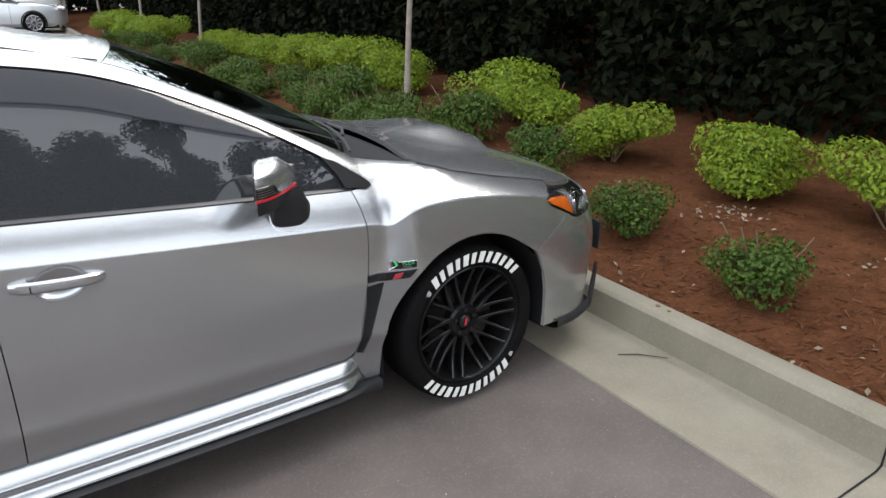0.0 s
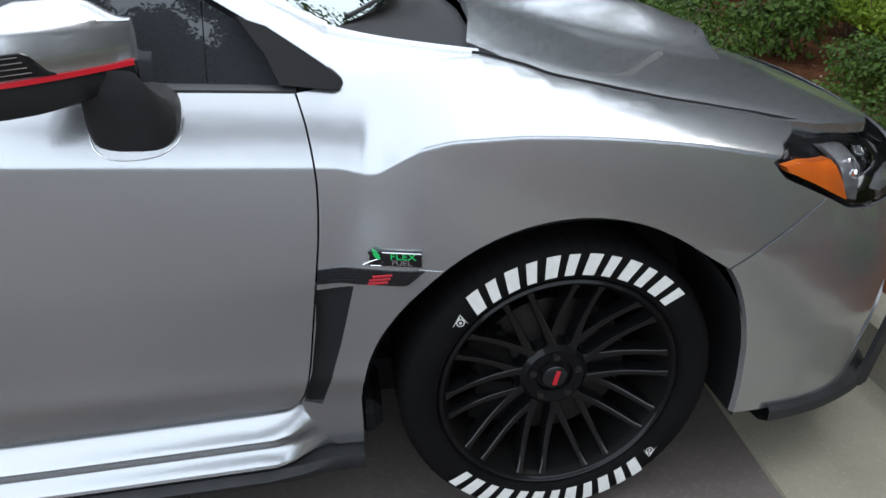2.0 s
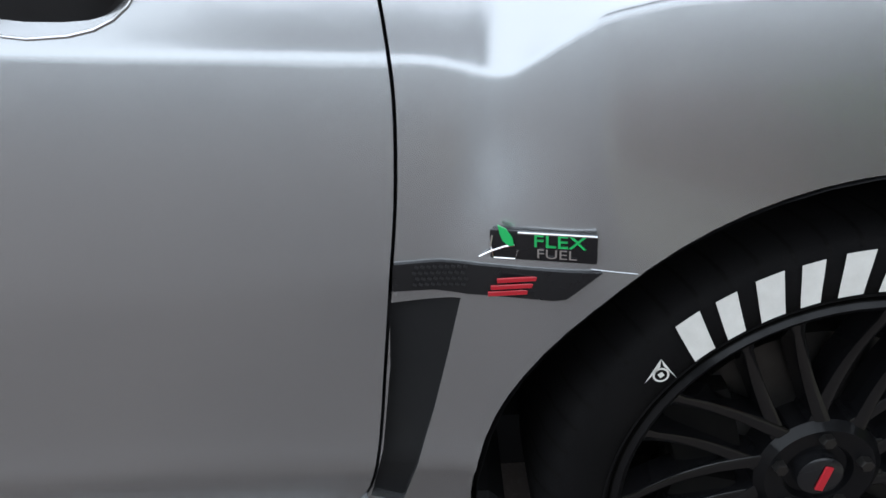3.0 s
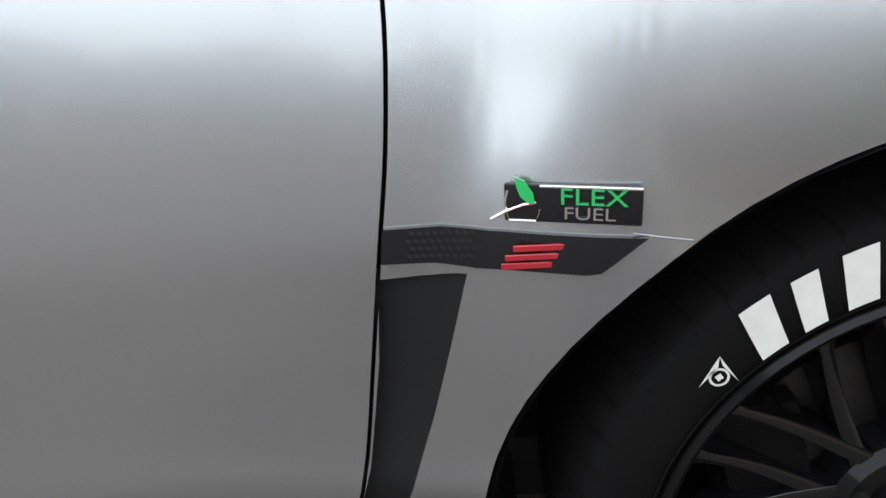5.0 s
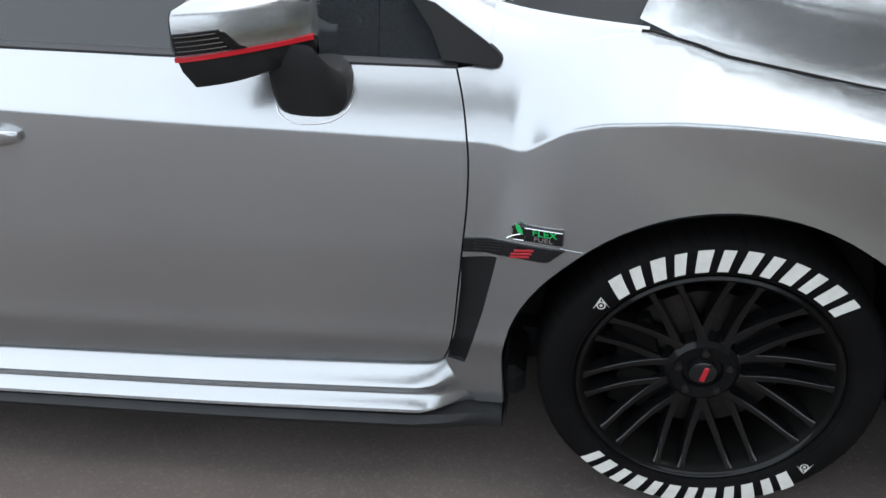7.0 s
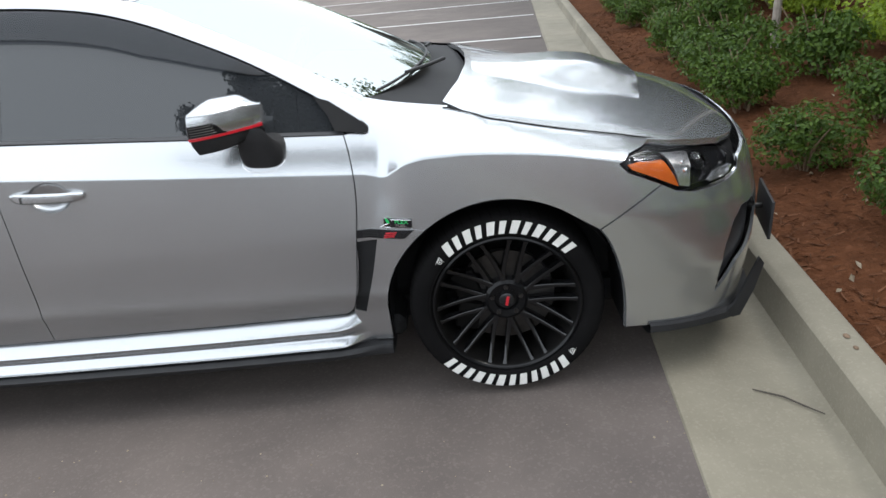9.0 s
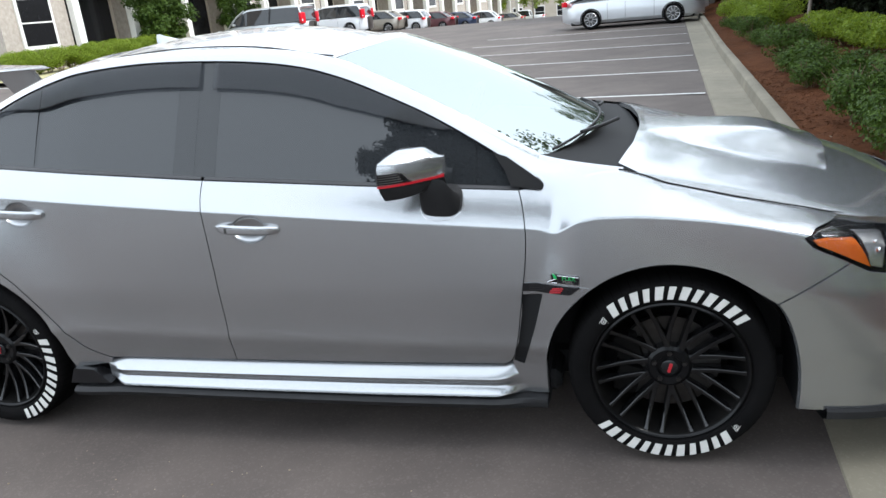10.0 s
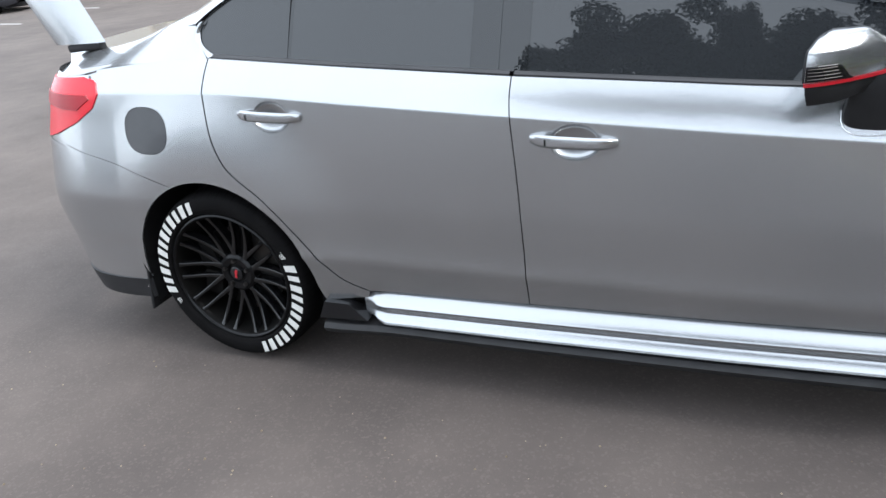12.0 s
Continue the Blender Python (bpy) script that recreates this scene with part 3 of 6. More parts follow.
# handle cups, handles
for (cx, cz), doors in (((-1.386, 0.847), fdoors), ((-2.332, 0.918), rdoors)):
    for s, door in zip((1, -1), doors):
        bm = bmesh.new()
        rows = []
        for k in range(7):
            f = math.cos(k / 6 * math.pi / 2)
            rows.append([on_side(cx + 0.0685 * max(f, 0.02) * math.cos(2 * math.pi * i / 24), cz - 0.006 + 0.0495 * max(f, 0.02) * math.sin(2 * math.pi * i / 24))
                         + Vector((0, 0.002 + 0.028 * math.sin(k / 6 * math.pi / 2), 0)) for i in range(24)])
        loft(bm, rows, closed=True)
        part("handle_recess", mirrored(bm) if s < 0 else bm, M_PAINT, door)
        bm = bmesh.new()
        x0, x1 = cx - 0.118, cx + 0.112
        z0 = cz + 0.006
        for sec in (0,):
            ring = []
            for i in range(25):
                u = i / 24
                x = x0 + (x1 - x0) * u
                half = 0.0175 * (1 - 0.45 * abs(2 * u - 1.0) ** 6) * (1.0 - 0.10 * u)
                out = 0.010 + 0.026 * (1 - abs(2 * u - 1) ** 3.5)
                zc = z0 - 0.012 * u
                y = -side(x, zc)
                ring.append([Vector((x, y + (0.008 if abs(2 * u - 1) > 0.6 else -out + 0.012), zc + half * 0.8)), Vector((x, y - out * 0.72, zc + half)), Vector((x, y - out * 0.95, zc + half * 0.72)), Vector((x, y - out, zc + half * 0.25)),
                             Vector((x, y - out, zc - half * 0.5)), Vector((x, y - out * 0.75, zc - half)), Vector((x, y + (0.008 if abs(2 * u - 1) > 0.6 else -out + 0.012), zc - half * 0.8))])
            loft(bm, ring, closed=True)
        bmesh.ops.holes_fill(bm, edges=[e for e in bm.edges if len(e.link_faces) == 1])
        part("door_handle", mirrored(bm) if s < 0 else bm, M_PAINT, door, "silver pull handle")
        xk = x0 + 0.2 * (x1 - x0)
        bm = rod(bmesh.new(), [Vector((xk, -side(xk, z0) - 0.0345, z0 - 0.0024 - 0.009)), Vector((xk, -side(xk, z0) - 0.0345, z0 - 0.0024 + 0.009))], 0.0016, 5)
        part("handle_seam", mirrored(bm) if s < 0 else bm, M_GAP, door)

# fuel flap
bm = panel(FUEL, on_side, 0.02, gap=0.002)
part("fuel_flap", bm, M_DARKGREY, quarters[0], "dark grey round fuel flap")

# vents behind the front wheels: black trim strip with a badge, dark slot below
for s, wing in zip((1, -1), fenders):
    bm = panel(vent_hole, lambda x, z: Vector((x, -side(x, z) + 0.012 - 0.010 * step(-0.47, -0.40, x), z)), 0.016, gap=-0.004, fold=0.01)
    part("vent_slot", mirrored(bm) if s < 0 else bm, M_GAP, wing, "black plastic wing vent")
    trim = [(-0.4515, 0.642), (-0.41, 0.643), (-0.375, 0.640), (-0.34, 0.639), (-0.270, 0.639), (-0.283, 0.628), (-0.30, 0.613), (-0.31, 0.611), (-0.385, 0.612), (-0.415, 0.616), (-0.4545, 0.616)]
    bm = panel(trim, lambda x, z: on_side(x, z) + Vector((0, -0.005, 0)), 0.012, fold=0.012)
    strip_ob = part("vent_trim", mirrored(bm) if s < 0 else bm, M_GLOSSBLACK, car, "gloss black trim strip")
    bm = bmesh.new()
    for i in range(9):
        for j in range(4):
            x, z = -0.433 + 0.0055 * i + 0.0027 * (j % 2), 0.622 + 0.0055 * j
            p = on_side(x, z) + Vector((0, -0.0055, 0))
            box(bm, (0.0036, 0.002, 0.0022), p, (0, 25, 0))
    part("mesh_grain", mirrored(bm) if s < 0 else bm, M_BLACK, strip_ob)
    bm = panel([(-0.449, 0.616), (-0.415, 0.616), (-0.385, 0.612), (-0.385, 0.607), (-0.395, 0.606), (-0.415, 0.609), (-0.451, 0.609)],
               lambda x, z: on_side(x, z) + Vector((0, -0.002, 0)), 0.01, fold=0.008)
    part("vent_lip", mirrored(bm) if s < 0 else bm, M_PAINT, wing)
    bm = bmesh.new()
    # red emblem drawn as plain slanted bars
    for dx, dz, w, h in ((0.029, 0.0135, 0.052, 0.0044), (0.027, 0.0068, 0.056, 0.0042), (0.024, 0.0002, 0.052, 0.0044)):
        x, z = -0.366 + dx + 0.25 * dz, 0.6175 + dz
        box(bm, (w, 0.002, h), on_side(x, z) + Vector((0, -0.0065, 0)), (0, 0, 0) if w > 0.005 else (0, 16, 0), 0.0004, 1)
    part("emblem", mirrored(bm) if s < 0 else bm, M_RED, strip_ob, "raised red emblem")

    bm = rod(bmesh.new(), [on_side(x, 0.6405 - 0.002 * k) + Vector((0, 0.0004, 0)) for k, x in enumerate((-0.279, -0.265, -0.252, -0.239))], 0.0009, 6)
    part("wing_crease", mirrored(bm) if s < 0 else bm, M_PAINT, wing)

# green and chrome fuel badge above the strip
BADGE_T = math.degrees(math.atan2(side(-0.365, 0.666) - side(-0.271, 0.666), 0.094))
badge_c = (on_side(-0.365, 0.661) + on_side(-0.271, 0.661)) / 2 + Vector((0, -0.0015, 0))
badge_m = Matrix.Translation(badge_c) @ pose(0, 0, 0, 0, 0, BADGE_T)
wing = fenders[0]
bm = box(bmesh.new(), (0.093, 0.004, 0.027), badge_m @ Vector((0, -0.004, 0)), (0, 0, BADGE_T), 0.0015, 2)
badge = part("fuel_badge", bm, M_GLOSSBLACK, car, "green and chrome fuel badge")
bm = box(bmesh.new(), (0.068, 0.003, 0.0018), badge_m @ Vector((0.0125, -0.0065, 0.0125)), (0, 0, BADGE_T), 0.0004, 1)
rod(bm, [badge_m @ Vector(p) for p in ((-0.056, -0.006, -0.0125), (-0.045, -0.0068, -0.006), (-0.033, -0.0068, -0.001), (-0.024, -0.0068, 0.001))], 0.0011, 6)
rod(bm, [badge_m @ Vector(p) for p in ((-0.044, -0.0062, 0.009), (-0.046, -0.0062, -0.001), (-0.043, -0.0062, -0.0125), (-0.024, -0.0062, -0.0125), (-0.0215, -0.0062, -0.004))], 0.0009, 6)
part("badge_rim", bm, M_CHROME, badge, "chrome rim lines")
leaf_pts = [(-0.0385, 0.0185), (-0.031, 0.016), (-0.0255, 0.008), (-0.0245, 0.001), (-0.029, 0.0005), (-0.0345, 0.005), (-0.037, 0.011)]
bm = panel(leaf_pts, lambda u, v: badge_m @ Vector((u, -0.0075 - 0.0012 * math.sin((u + 0.04) * 150), v)), 0.003, fold=0.003)
part("badge_leaf", bm, M_GREEN, badge, "green enamel leaf")


def lettering(name, text, size, at, material, parent, label="", depth=0.0008, sx=1.0):
    cu = bpy.data.curves.new(name, "FONT")
    cu.body, cu.size, cu.extrude, cu.align_x, cu.align_y = text, size, depth, "CENTER", "CENTER"
    tmp = bpy.data.objects.new(name, cu)
    scene.collection.objects.link(tmp)
    dg = bpy.context.evaluated_depsgraph_get()
    me = bpy.data.meshes.new_from_object(tmp.evaluated_get(dg))
    bpy.data.objects.remove(tmp)
    me.transform(Matrix.Diagonal((sx, 1, 1, 1)))
    me.materials.clear()
    me.materials.append(material)
    ob = new(name, me)
    ob.parent, ob.matrix_basis = parent, at
    return tagged(ob, label)


lettering("badge_word", "FLEX", 0.0165, badge_m @ pose(0.0145, -0.0068, 0.0055, 90, 0, 0), M_GREEN, badge, "green letters FLEX", 0.0012, 1.28)
lettering("badge_word", "FUEL", 0.0125, badge_m @ pose(0.012, -0.0068, -0.0062, 90, 0, 0), M_CHROME, badge, "chrome letters FUEL", 0.0006, 1.3)


# ---------------------------------------------------------------- sills
for s in (1, -1):
    bm = bmesh.new()
    rows = []
    n = 60
    for i in range(n + 1):
        u = i / n
        x = -0.392 - 1.728 * u
        k = step(-0.44, -0.57, x)  # runs out into the wing in front
        w = side(max(x, -2.2), 0.345) - 0.0145 * k
        top = 0.331 - 0.003 * u
        prof = [(w - 0.05, top + 0.002), (w - 0.012, top), (w + 0.006, top - 0.010), (w + 0.036, top - 0.036), (w + 0.041, top - 0.044), (w + 0.036, top - 0.058),
                (w + 0.022, top - 0.078), (w + 0.026, top - 0.086), (w + 0.044, top - 0.101), (w + 0.046, top - 0.107), (w + 0.024, top - 0.120), (w - 0.03, top - 0.126)]
        flat = [w - 0.06, w - 0.034, w - 0.030, w - 0.028, w - 0.028, w - 0.030, w - 0.031, w - 0.032, w - 0.034, w - 0.035, w - 0.038, w - 0.07]
        tail_k = step(-2.125, -2.03, x)  # and narrows to a point before the rear wheel
        prof = [(f + (y - f) * k, z) for f, (y, z) in zip(flat, prof)]
        prof = [(y - (1 - tail_k) * max(0.0, y - w + 0.004), top - 0.05 + (z - top + 0.05) * (0.62 + 0.38 * tail_k)) for y, z in prof]
        rows.append([Vector((x, -y, z)) for y, z in prof])
    loft(bm, rows)
    sill = part("side_sill", mirrored(bm) if s < 0 else bm, M_PAINT, car, "silver sculpted side sill", sharp=28)
    bm = bmesh.new()
    rows = []
    for i in range(31):
        x = -0.395 - 1.87 * i / 30
        w, q = side(max(x, -2.2), 0.345) + 0.003, 0.3 + 0.9 * step(-0.41, -0.58, x)
        rows.append([Vector((x, -y, z)) for y, z in ((w - 0.06, 0.212), (w + 0.022 * q - 0.01, 0.206), (w + 0.034 * q - 0.01, 0.192), (w + 0.022 * q - 0.01, 0.170), (w - 0.08, 0.160), (w - 0.25, 0.156))])
    loft(bm, rows)
    part("sill_skirt", mirrored(bm) if s < 0 else bm, M_BLACK, sill, "black lower skirt")
    # dark corner piece in front of the rear wheel
    bm = panel([(-2.10, 0.225), (-2.165, 0.282), (-2.255, 0.284), (-2.285, 0.22)], lambda x, z: Vector((x, -side(-2.2, 0.36) - 0.012, z)), 0.03, fold=0.05)
    part("sill_end", mirrored(bm) if s < 0 else bm, M_GLOSSBLACK, sill)

# ---------------------------------------------------------------- windows at the side
WIN_TOP = [(-0.386, 0.937), (-0.50, 1.022), (-0.72, 1.152), (-0.90, 1.238), (-1.07, 1.308), (-1.25, 1.358), (-1.495, 1.390), (-1.82, 1.406), (-2.09, 1.394), (-2.225, 1.37),
           (-2.363, 1.328), (-2.49, 1.275), (-2.60, 1.222), (-2.652, 1.165), (-2.645, 1.125), (-2.592, 1.088)]


def on_glass(x, z, out=0.0):
    zb = z_belt(x)
    w = table([(-2.7, 0.762), (-2.1, 0.812), (-1.57, 0.831), (-1.0, 0.826), (-0.47, 0.800), (-0.3, 0.792)], x)
    t = max(0.0, z - zb)
    return Vector((x, -(w - 0.50 * t - 0.12 * t * t + out), z))


top_line = bez(WIN_TOP, 70)
dlo = top_line + [(x, z_belt(x) - 0.004) for x in np.linspace(-2.5, -0.40, 30)]
for s in (1, -1):
    k = 0 if s > 0 else 1
    bm = panel(dlo, lambda x, z: on_glass(x, z, -0.016), 0.05, fold=0.02)
    wf = part("window_frame", mirrored(bm) if s < 0 else bm, M_GAP, car, "black window surround")

    def clip(x0, x1, low=0.006, inset=0.010):
        """The window outline between two places along the car, inside the trim."""
        roofline = sorted(bez(WIN_TOP[:-3], 140))
        up = [(x, table(roofline, x) - inset) for x in np.linspace(x0, x1, 40)]
        lo = [(x, z_belt(x) + low) for x in np.linspace(x1, x0, 16)]
        up = [p for p in up if p[1] > z_belt(p[0]) + low + 0.012]
        return up + [p for p in lo if up[-1][0] - 0.01 <= p[0] <= up[0][0] + 0.01]

    for name, x0, x1, door in (("front_window", -0.60, -1.52, fdoors), ("rear_window_pane", -1.685, -2.277, rdoors)):
        bm = panel(clip(x0, x1), lambda x, z: on_glass(x, z, -0.004), 0.04, fold=0.004)
        part(name, mirrored(bm) if s < 0 else bm, M_TINT, door[k], "dark tinted glass").visible_shadow = False
    rear_pts = [p for p in bez(WIN_TOP, 140) if p[0] < -2.288 and p[1] > z_belt(p[0]) + 0.008]
    bm = panel(rear_pts + [(x, z_belt(x) + 0.005) for x in (-2.56, -2.46, -2.38, -2.289)], lambda x, z: on_glass(x, z, -0.004), 0.03, gap=0.001, fold=0.004)
    part("quarter_window", mirrored(bm) if s < 0 else bm, M_TINT, rdoors[k], "dark tinted glass").visible_shadow = False
    bm = bmesh.new()
    edge_line = bez([(-2.634, 1.192), (-2.655, 1.165), (-2.650, 1.130), (-2.628, 1.106), (-2.590, 1.086)], 16)
    loft(bm, [[on_glass(x + 0.012, z + 0.004, 0.000), on_glass(x + 0.004, z, 0.010), on_glass(x - 0.008, z - 0.004, 0.011), on_glass(x - 0.012, z - 0.006, -0.006)] for x, z in edge_line])
    part("frame_end", mirrored(bm) if s < 0 else bm, M_PAINT, rdoors[k])
    bm = panel([(-0.405, 0.935), (-0.50, 1.010), (-0.598, 1.071), (-0.598, 0.948)], lambda x, z: on_glass(x, z, -0.003), 0.03, fold=0.004)
    part("sail_pane", mirrored(bm) if s < 0 else bm, M_TINT, fdoors[k], "small dark fixed pane").visible_shadow = False
    # black corner cap at the foot of the pillar
    bm = panel(bez([(-0.40, 0.931), (-0.384, 0.936), (-0.388, 0.950), (-0.43, 0.982), (-0.50, 1.030)], 10) + [(-0.545, 1.046), (-0.505, 0.990), (-0.485, 0.944)],
               lambda x, z: on_glass(x, z, 0.013), 0.02, fold=0.02)
    part("corner_cap", mirrored(bm) if s < 0 else bm, M_GAP, fdoors[k])
    for x0, x1, door in ((-0.46, -1.556, fdoors), (-1.568, -2.585, rdoors)):
        bm = bmesh.new()
        rows = []
        for i in range(31):
            x = x0 + (x1 - x0) * i / 30
            zb = z_belt(x)
            rows.append([on_glass(x, zb + dz, o) for dz, o in ((-0.006, 0.001), (-0.003, 0.006), (0.001, 0.0065), (0.006, 0.003), (0.008, -0.004))])
        loft(bm, rows)
        part("belt_moulding", mirrored(bm) if s < 0 else bm, M_BELT, door[k], "satin black belt strip")
    for name, x0, x1, door in (("pillar_cover", -1.5205, -1.6012, fdoors), ("pillar_cover", -1.6022, -1.6845, rdoors), ("division_bar", -2.2772, -2.2880, rdoors)):
        bm = panel(clip(x0, x1, 0.006, 0.006), lambda x, z: on_glass(x, z, -0.0038), 0.05, fold=0.003)
        part(name, mirrored(bm) if s < 0 else bm, M_PILLAR, door[k])
    # smoked rain visors along the tops of the windows
    for x0, x1, d0, door in ((-0.68, -1.545, 0.085, fdoors), (-1.60, -2.50, 0.082, rdoors)):
        rows = []
        bm = bmesh.new()
        for i in range(41):
            u = i / 40
            x = x0 + (x1 - x0) * u
            zt = table(sorted(bez(WIN_TOP[:-3], 90)), x) - 0.004
            d = d0 * (min(1.0, u / 0.45) ** 0.6 if door is fdoors else step(1.0, 0.7, u) * 0.9 + 0.1) + 0.004
            zl = max(zt - d, z_belt(x) + 0.05)
            rows.append([on_glass(x, zt, 0.003), on_glass(x, zt - 0.008, 0.010), on_glass(x, (zt + zl) / 2, 0.013), on_glass(x, zl + 0.004, 0.014), on_glass(x, zl, 0.010)])
        loft(bm, rows)
        part("rain_visor", mirrored(bm) if s < 0 else bm, M_VISOR, door[k], "smoked acrylic rain visor")

# ---------------------------------------------------------------- roof, pillars, screens
ROOF_EDGE = [(-0.40, 0.69, 1.022), (-0.56, 0.655, 1.105), (-0.78, 0.605, 1.215), (-0.96, 0.560, 1.297), (-1.13, 0.528, 1.366), (-1.40, 0.520, 1.418), (-1.75, 0.515, 1.436),
             (-2.05, 0.515, 1.425), (-2.30, 0.520, 1.388), (-2.50, 0.535, 1.322), (-2.70, 0.555, 1.235), (-2.86, 0.575, 1.160), (-2.98, 0.590, 1.105)]
edge_pts = smooth_line([(x, -y, z) for x, y, z in ROOF_EDGE], 80)
win_pts = [on_glass(p[0], p[1], 0.008) for p in bez([(-0.405, 0.947)] + WIN_TOP[1:-3] + [(-2.66, 1.185)], 80)]
for s in (1, -1):
    bm = bmesh.new()
    rows = []
    for a, b in zip(win_pts, edge_pts):
        d = (b - a)
        up = Vector((0, -0.55, 0.83))
        rows.append([a + Vector((0, 0.02, -0.002)), a] + [a + d * t + up * 0.018 * math.sin(math.pi * t) for t in (0.15, 0.35, 0.55, 0.75, 0.9)] + [b, b + Vector((0, 0.012, -0.02))])
    loft(bm, rows)
    part("roof_rail", mirrored(bm) if s < 0 else bm, M_PAINT, car, "silver roof rail and screen pillars")
    bm = bmesh.new()
    xs = [-0.415 + 0.275 * i / 15 for i in range(16)]
    ea = [on_side(x, Z_BELT(x) - 0.004) + Vector((0, 0.0008, 0)) for x in xs]
    eb = smooth_line([(-0.475, -0.69, 1.045), (-0.38, -0.69, 1.012), (-0.28, -0.695, 0.990), (-0.135, -0.705, 0.968)], 16)
    rows = []
    for x, a, b in zip(xs, ea, eb):
        d = (b - a).length
        ta = (on_side(x, Z_BELT(x) - 0.004) - on_side(x, Z_BELT(x) - 0.03)).normalized() * d
        tb = Vector((0, 0.9, 0.25)).normalized() * d
        rows.append([a * (2 * t ** 3 - 3 * t * t + 1) + ta * (t ** 3 - 2 * t * t + t) + b * (3 * t * t - 2 * t ** 3) + tb * (t ** 3 - t * t) for t in [k / 10 for k in range(11)]])
    loft(bm, rows)
    part("pillar_foot", mirrored(bm) if s < 0 else bm, M_PAINT, car)
    # upper part of the quarter, from the window's corner to the boot
    bm = bmesh.new()
    low = [on_side(x, z) for x, z in ((-2.595, 1.083), (-2.75, 1.083), (-2.90, 1.076), (-3.05, 1.066), (-3.12, 1.055), (-3.2, 1.045), (-3.32, 1.043), (-3.45, 1.040))]
    mid = [Vector((-2.655, -0.735, 1.150)), Vector((-2.79, -0.722, 1.150)), Vector((-2.93, -0.695, 1.130)), Vector((-3.07, -0.668, 1.108)), Vector((-3.16, -0.648, 1.094)), Vector((-3.26, -0.62, 1.08)), Vector((-3.37, -0.59, 1.07)), Vector((-3.47, -0.55, 1.058))]
    high = [Vector((-2.66, -0.690, 1.215)), Vector((-2.80, -0.660, 1.19)), Vector((-2.96, -0.625, 1.150)), Vector((-3.12, -0.60, 1.120)), Vector((-3.22, -0.59, 1.104)), Vector((-3.33, -0.575, 1.09)), Vector((-3.41, -0.555, 1.079)), Vector((-3.49, -0.525, 1.068))]
    top = [Vector((-2.58, -0.56, 1.285)), Vector((-2.76, -0.575, 1.205)), Vector((-2.98, -0.585, 1.130)), Vector((-3.14, -0.565, 1.112)), Vector((-3.24, -0.55, 1.108)), Vector((-3.36, -0.54, 1.10)), Vector((-3.43, -0.525, 1.092)), Vector((-3.51, -0.50, 1.082))]
    lines = [smooth_line(c, 26) for c in (low, mid, high, top)]
    loft(bm, [[curve_at([l[i] for l in lines], k / 9) for i in range(26)] for k in range(10)])
    part("quarter_top", mirrored(bm) if s < 0 else bm, M_PAINT, car)


def roof_z(x, y):
    e = curve_at([(p[0], 0, p[2]) for p in ROOF_EDGE[4:9]], max(0, min(1, (-1.13 - x) / 1.17))).z
    return e + 0.050 * (1 - (y / 0.52) ** 2)


bm = bmesh.new()
rows = []
for i in range(31):
    u = i / 30
    row = []
    for j in range(25):
        y = -0.522 + 1.044 * j / 24
        f = 1 - (y / 0.522) ** 2
        xa, xb = -1.135 + 0.115 * f, -2.30 - 0.08 * f
        x = xa + (xb - xa) * u
        row.append(Vector((x, y, roof_z(x, y) - (0.014 * f if u in (0.0, 1.0) else 0))))
    rows.append(row)
loft(bm, rows)
part("roof", bm, M_PAINT, car, "silver roof panel")
for s in (-1, 1):
    bm = bmesh.new()
    loft(bm, [[Vector((x, s * (0.515 + d), roof_z(x, 0.52) + h)) for d, h in ((-0.010, 0.006), (0, 0.009), (0.010, 0.004))] for x in np.linspace(-1.14, -2.28, 20)])
    part("roof_ditch", bm, M_GAP, car)
bm = bmesh.new()
rows = [[Vector((-2.02 - 0.16 * u, (0.012 + 0.02 * math.sin(math.pi * min(1, u * 1.1))) * math.cos(a), roof_z(-2.02 - 0.16 * u, 0) - 0.006 + 0.058 * u ** 1.6 * (1 if u < 0.98 else 0.9) * max(0, math.sin(a))))
         for a in [math.pi * k / 8 for k in range(9)]] for u in [i / 10 for i in range(11)]]
loft(bm, rows)
bmesh.ops.holes_fill(bm, edges=[e for e in bm.edges if len(e.link_faces) == 1])
part("roof_aerial", bm, M_PAINT, car, "shark-fin aerial")


def screen(top_mid, top_side, low_mid, low_side, bow, nu=25, nv=19):
    rows = []
    for i in range(nv):
        v = i / (nv - 1)
        row = []
        for j in range(nu):
            t = -1 + 2 * j / (nu - 1)
            f = 1 - t * t
            a = Vector((top_side[0] + (top_mid[0] - top_side[0]) * f, t * top_side[1], top_side[2] + (top_mid[2] - top_side[2]) * f))
            b = Vector((low_side[0] + (low_mid[0] - low_side[0]) * f, t * low_side[1], low_side[2] + (low_mid[2] - low_side[2]) * f))
            p = a.lerp(b, v)
            p.z += bow * 4 * v * (1 - v)
            row.append(p)
        rows.append(row)
    return loft(bmesh.new(), rows)


ws = part("windscreen", screen((-1.02, 0, 1.403), (-1.130, 0.522, 1.364), (-0.205, 0, 1.016), (-0.42, 0.668, 0.998), 0.022), M_SHIELD, car, "pale green windscreen reflecting the sky")
ws.visible_shadow = False
bs = part("rear_screen", screen((-2.38, 0, 1.405), (-2.32, 0.512, 1.372), (-2.98, 0, 1.105), (-2.96, 0.575, 1.105), 0.015), M_TINT, car, "dark tinted rear screen")
bs.visible_shadow = False


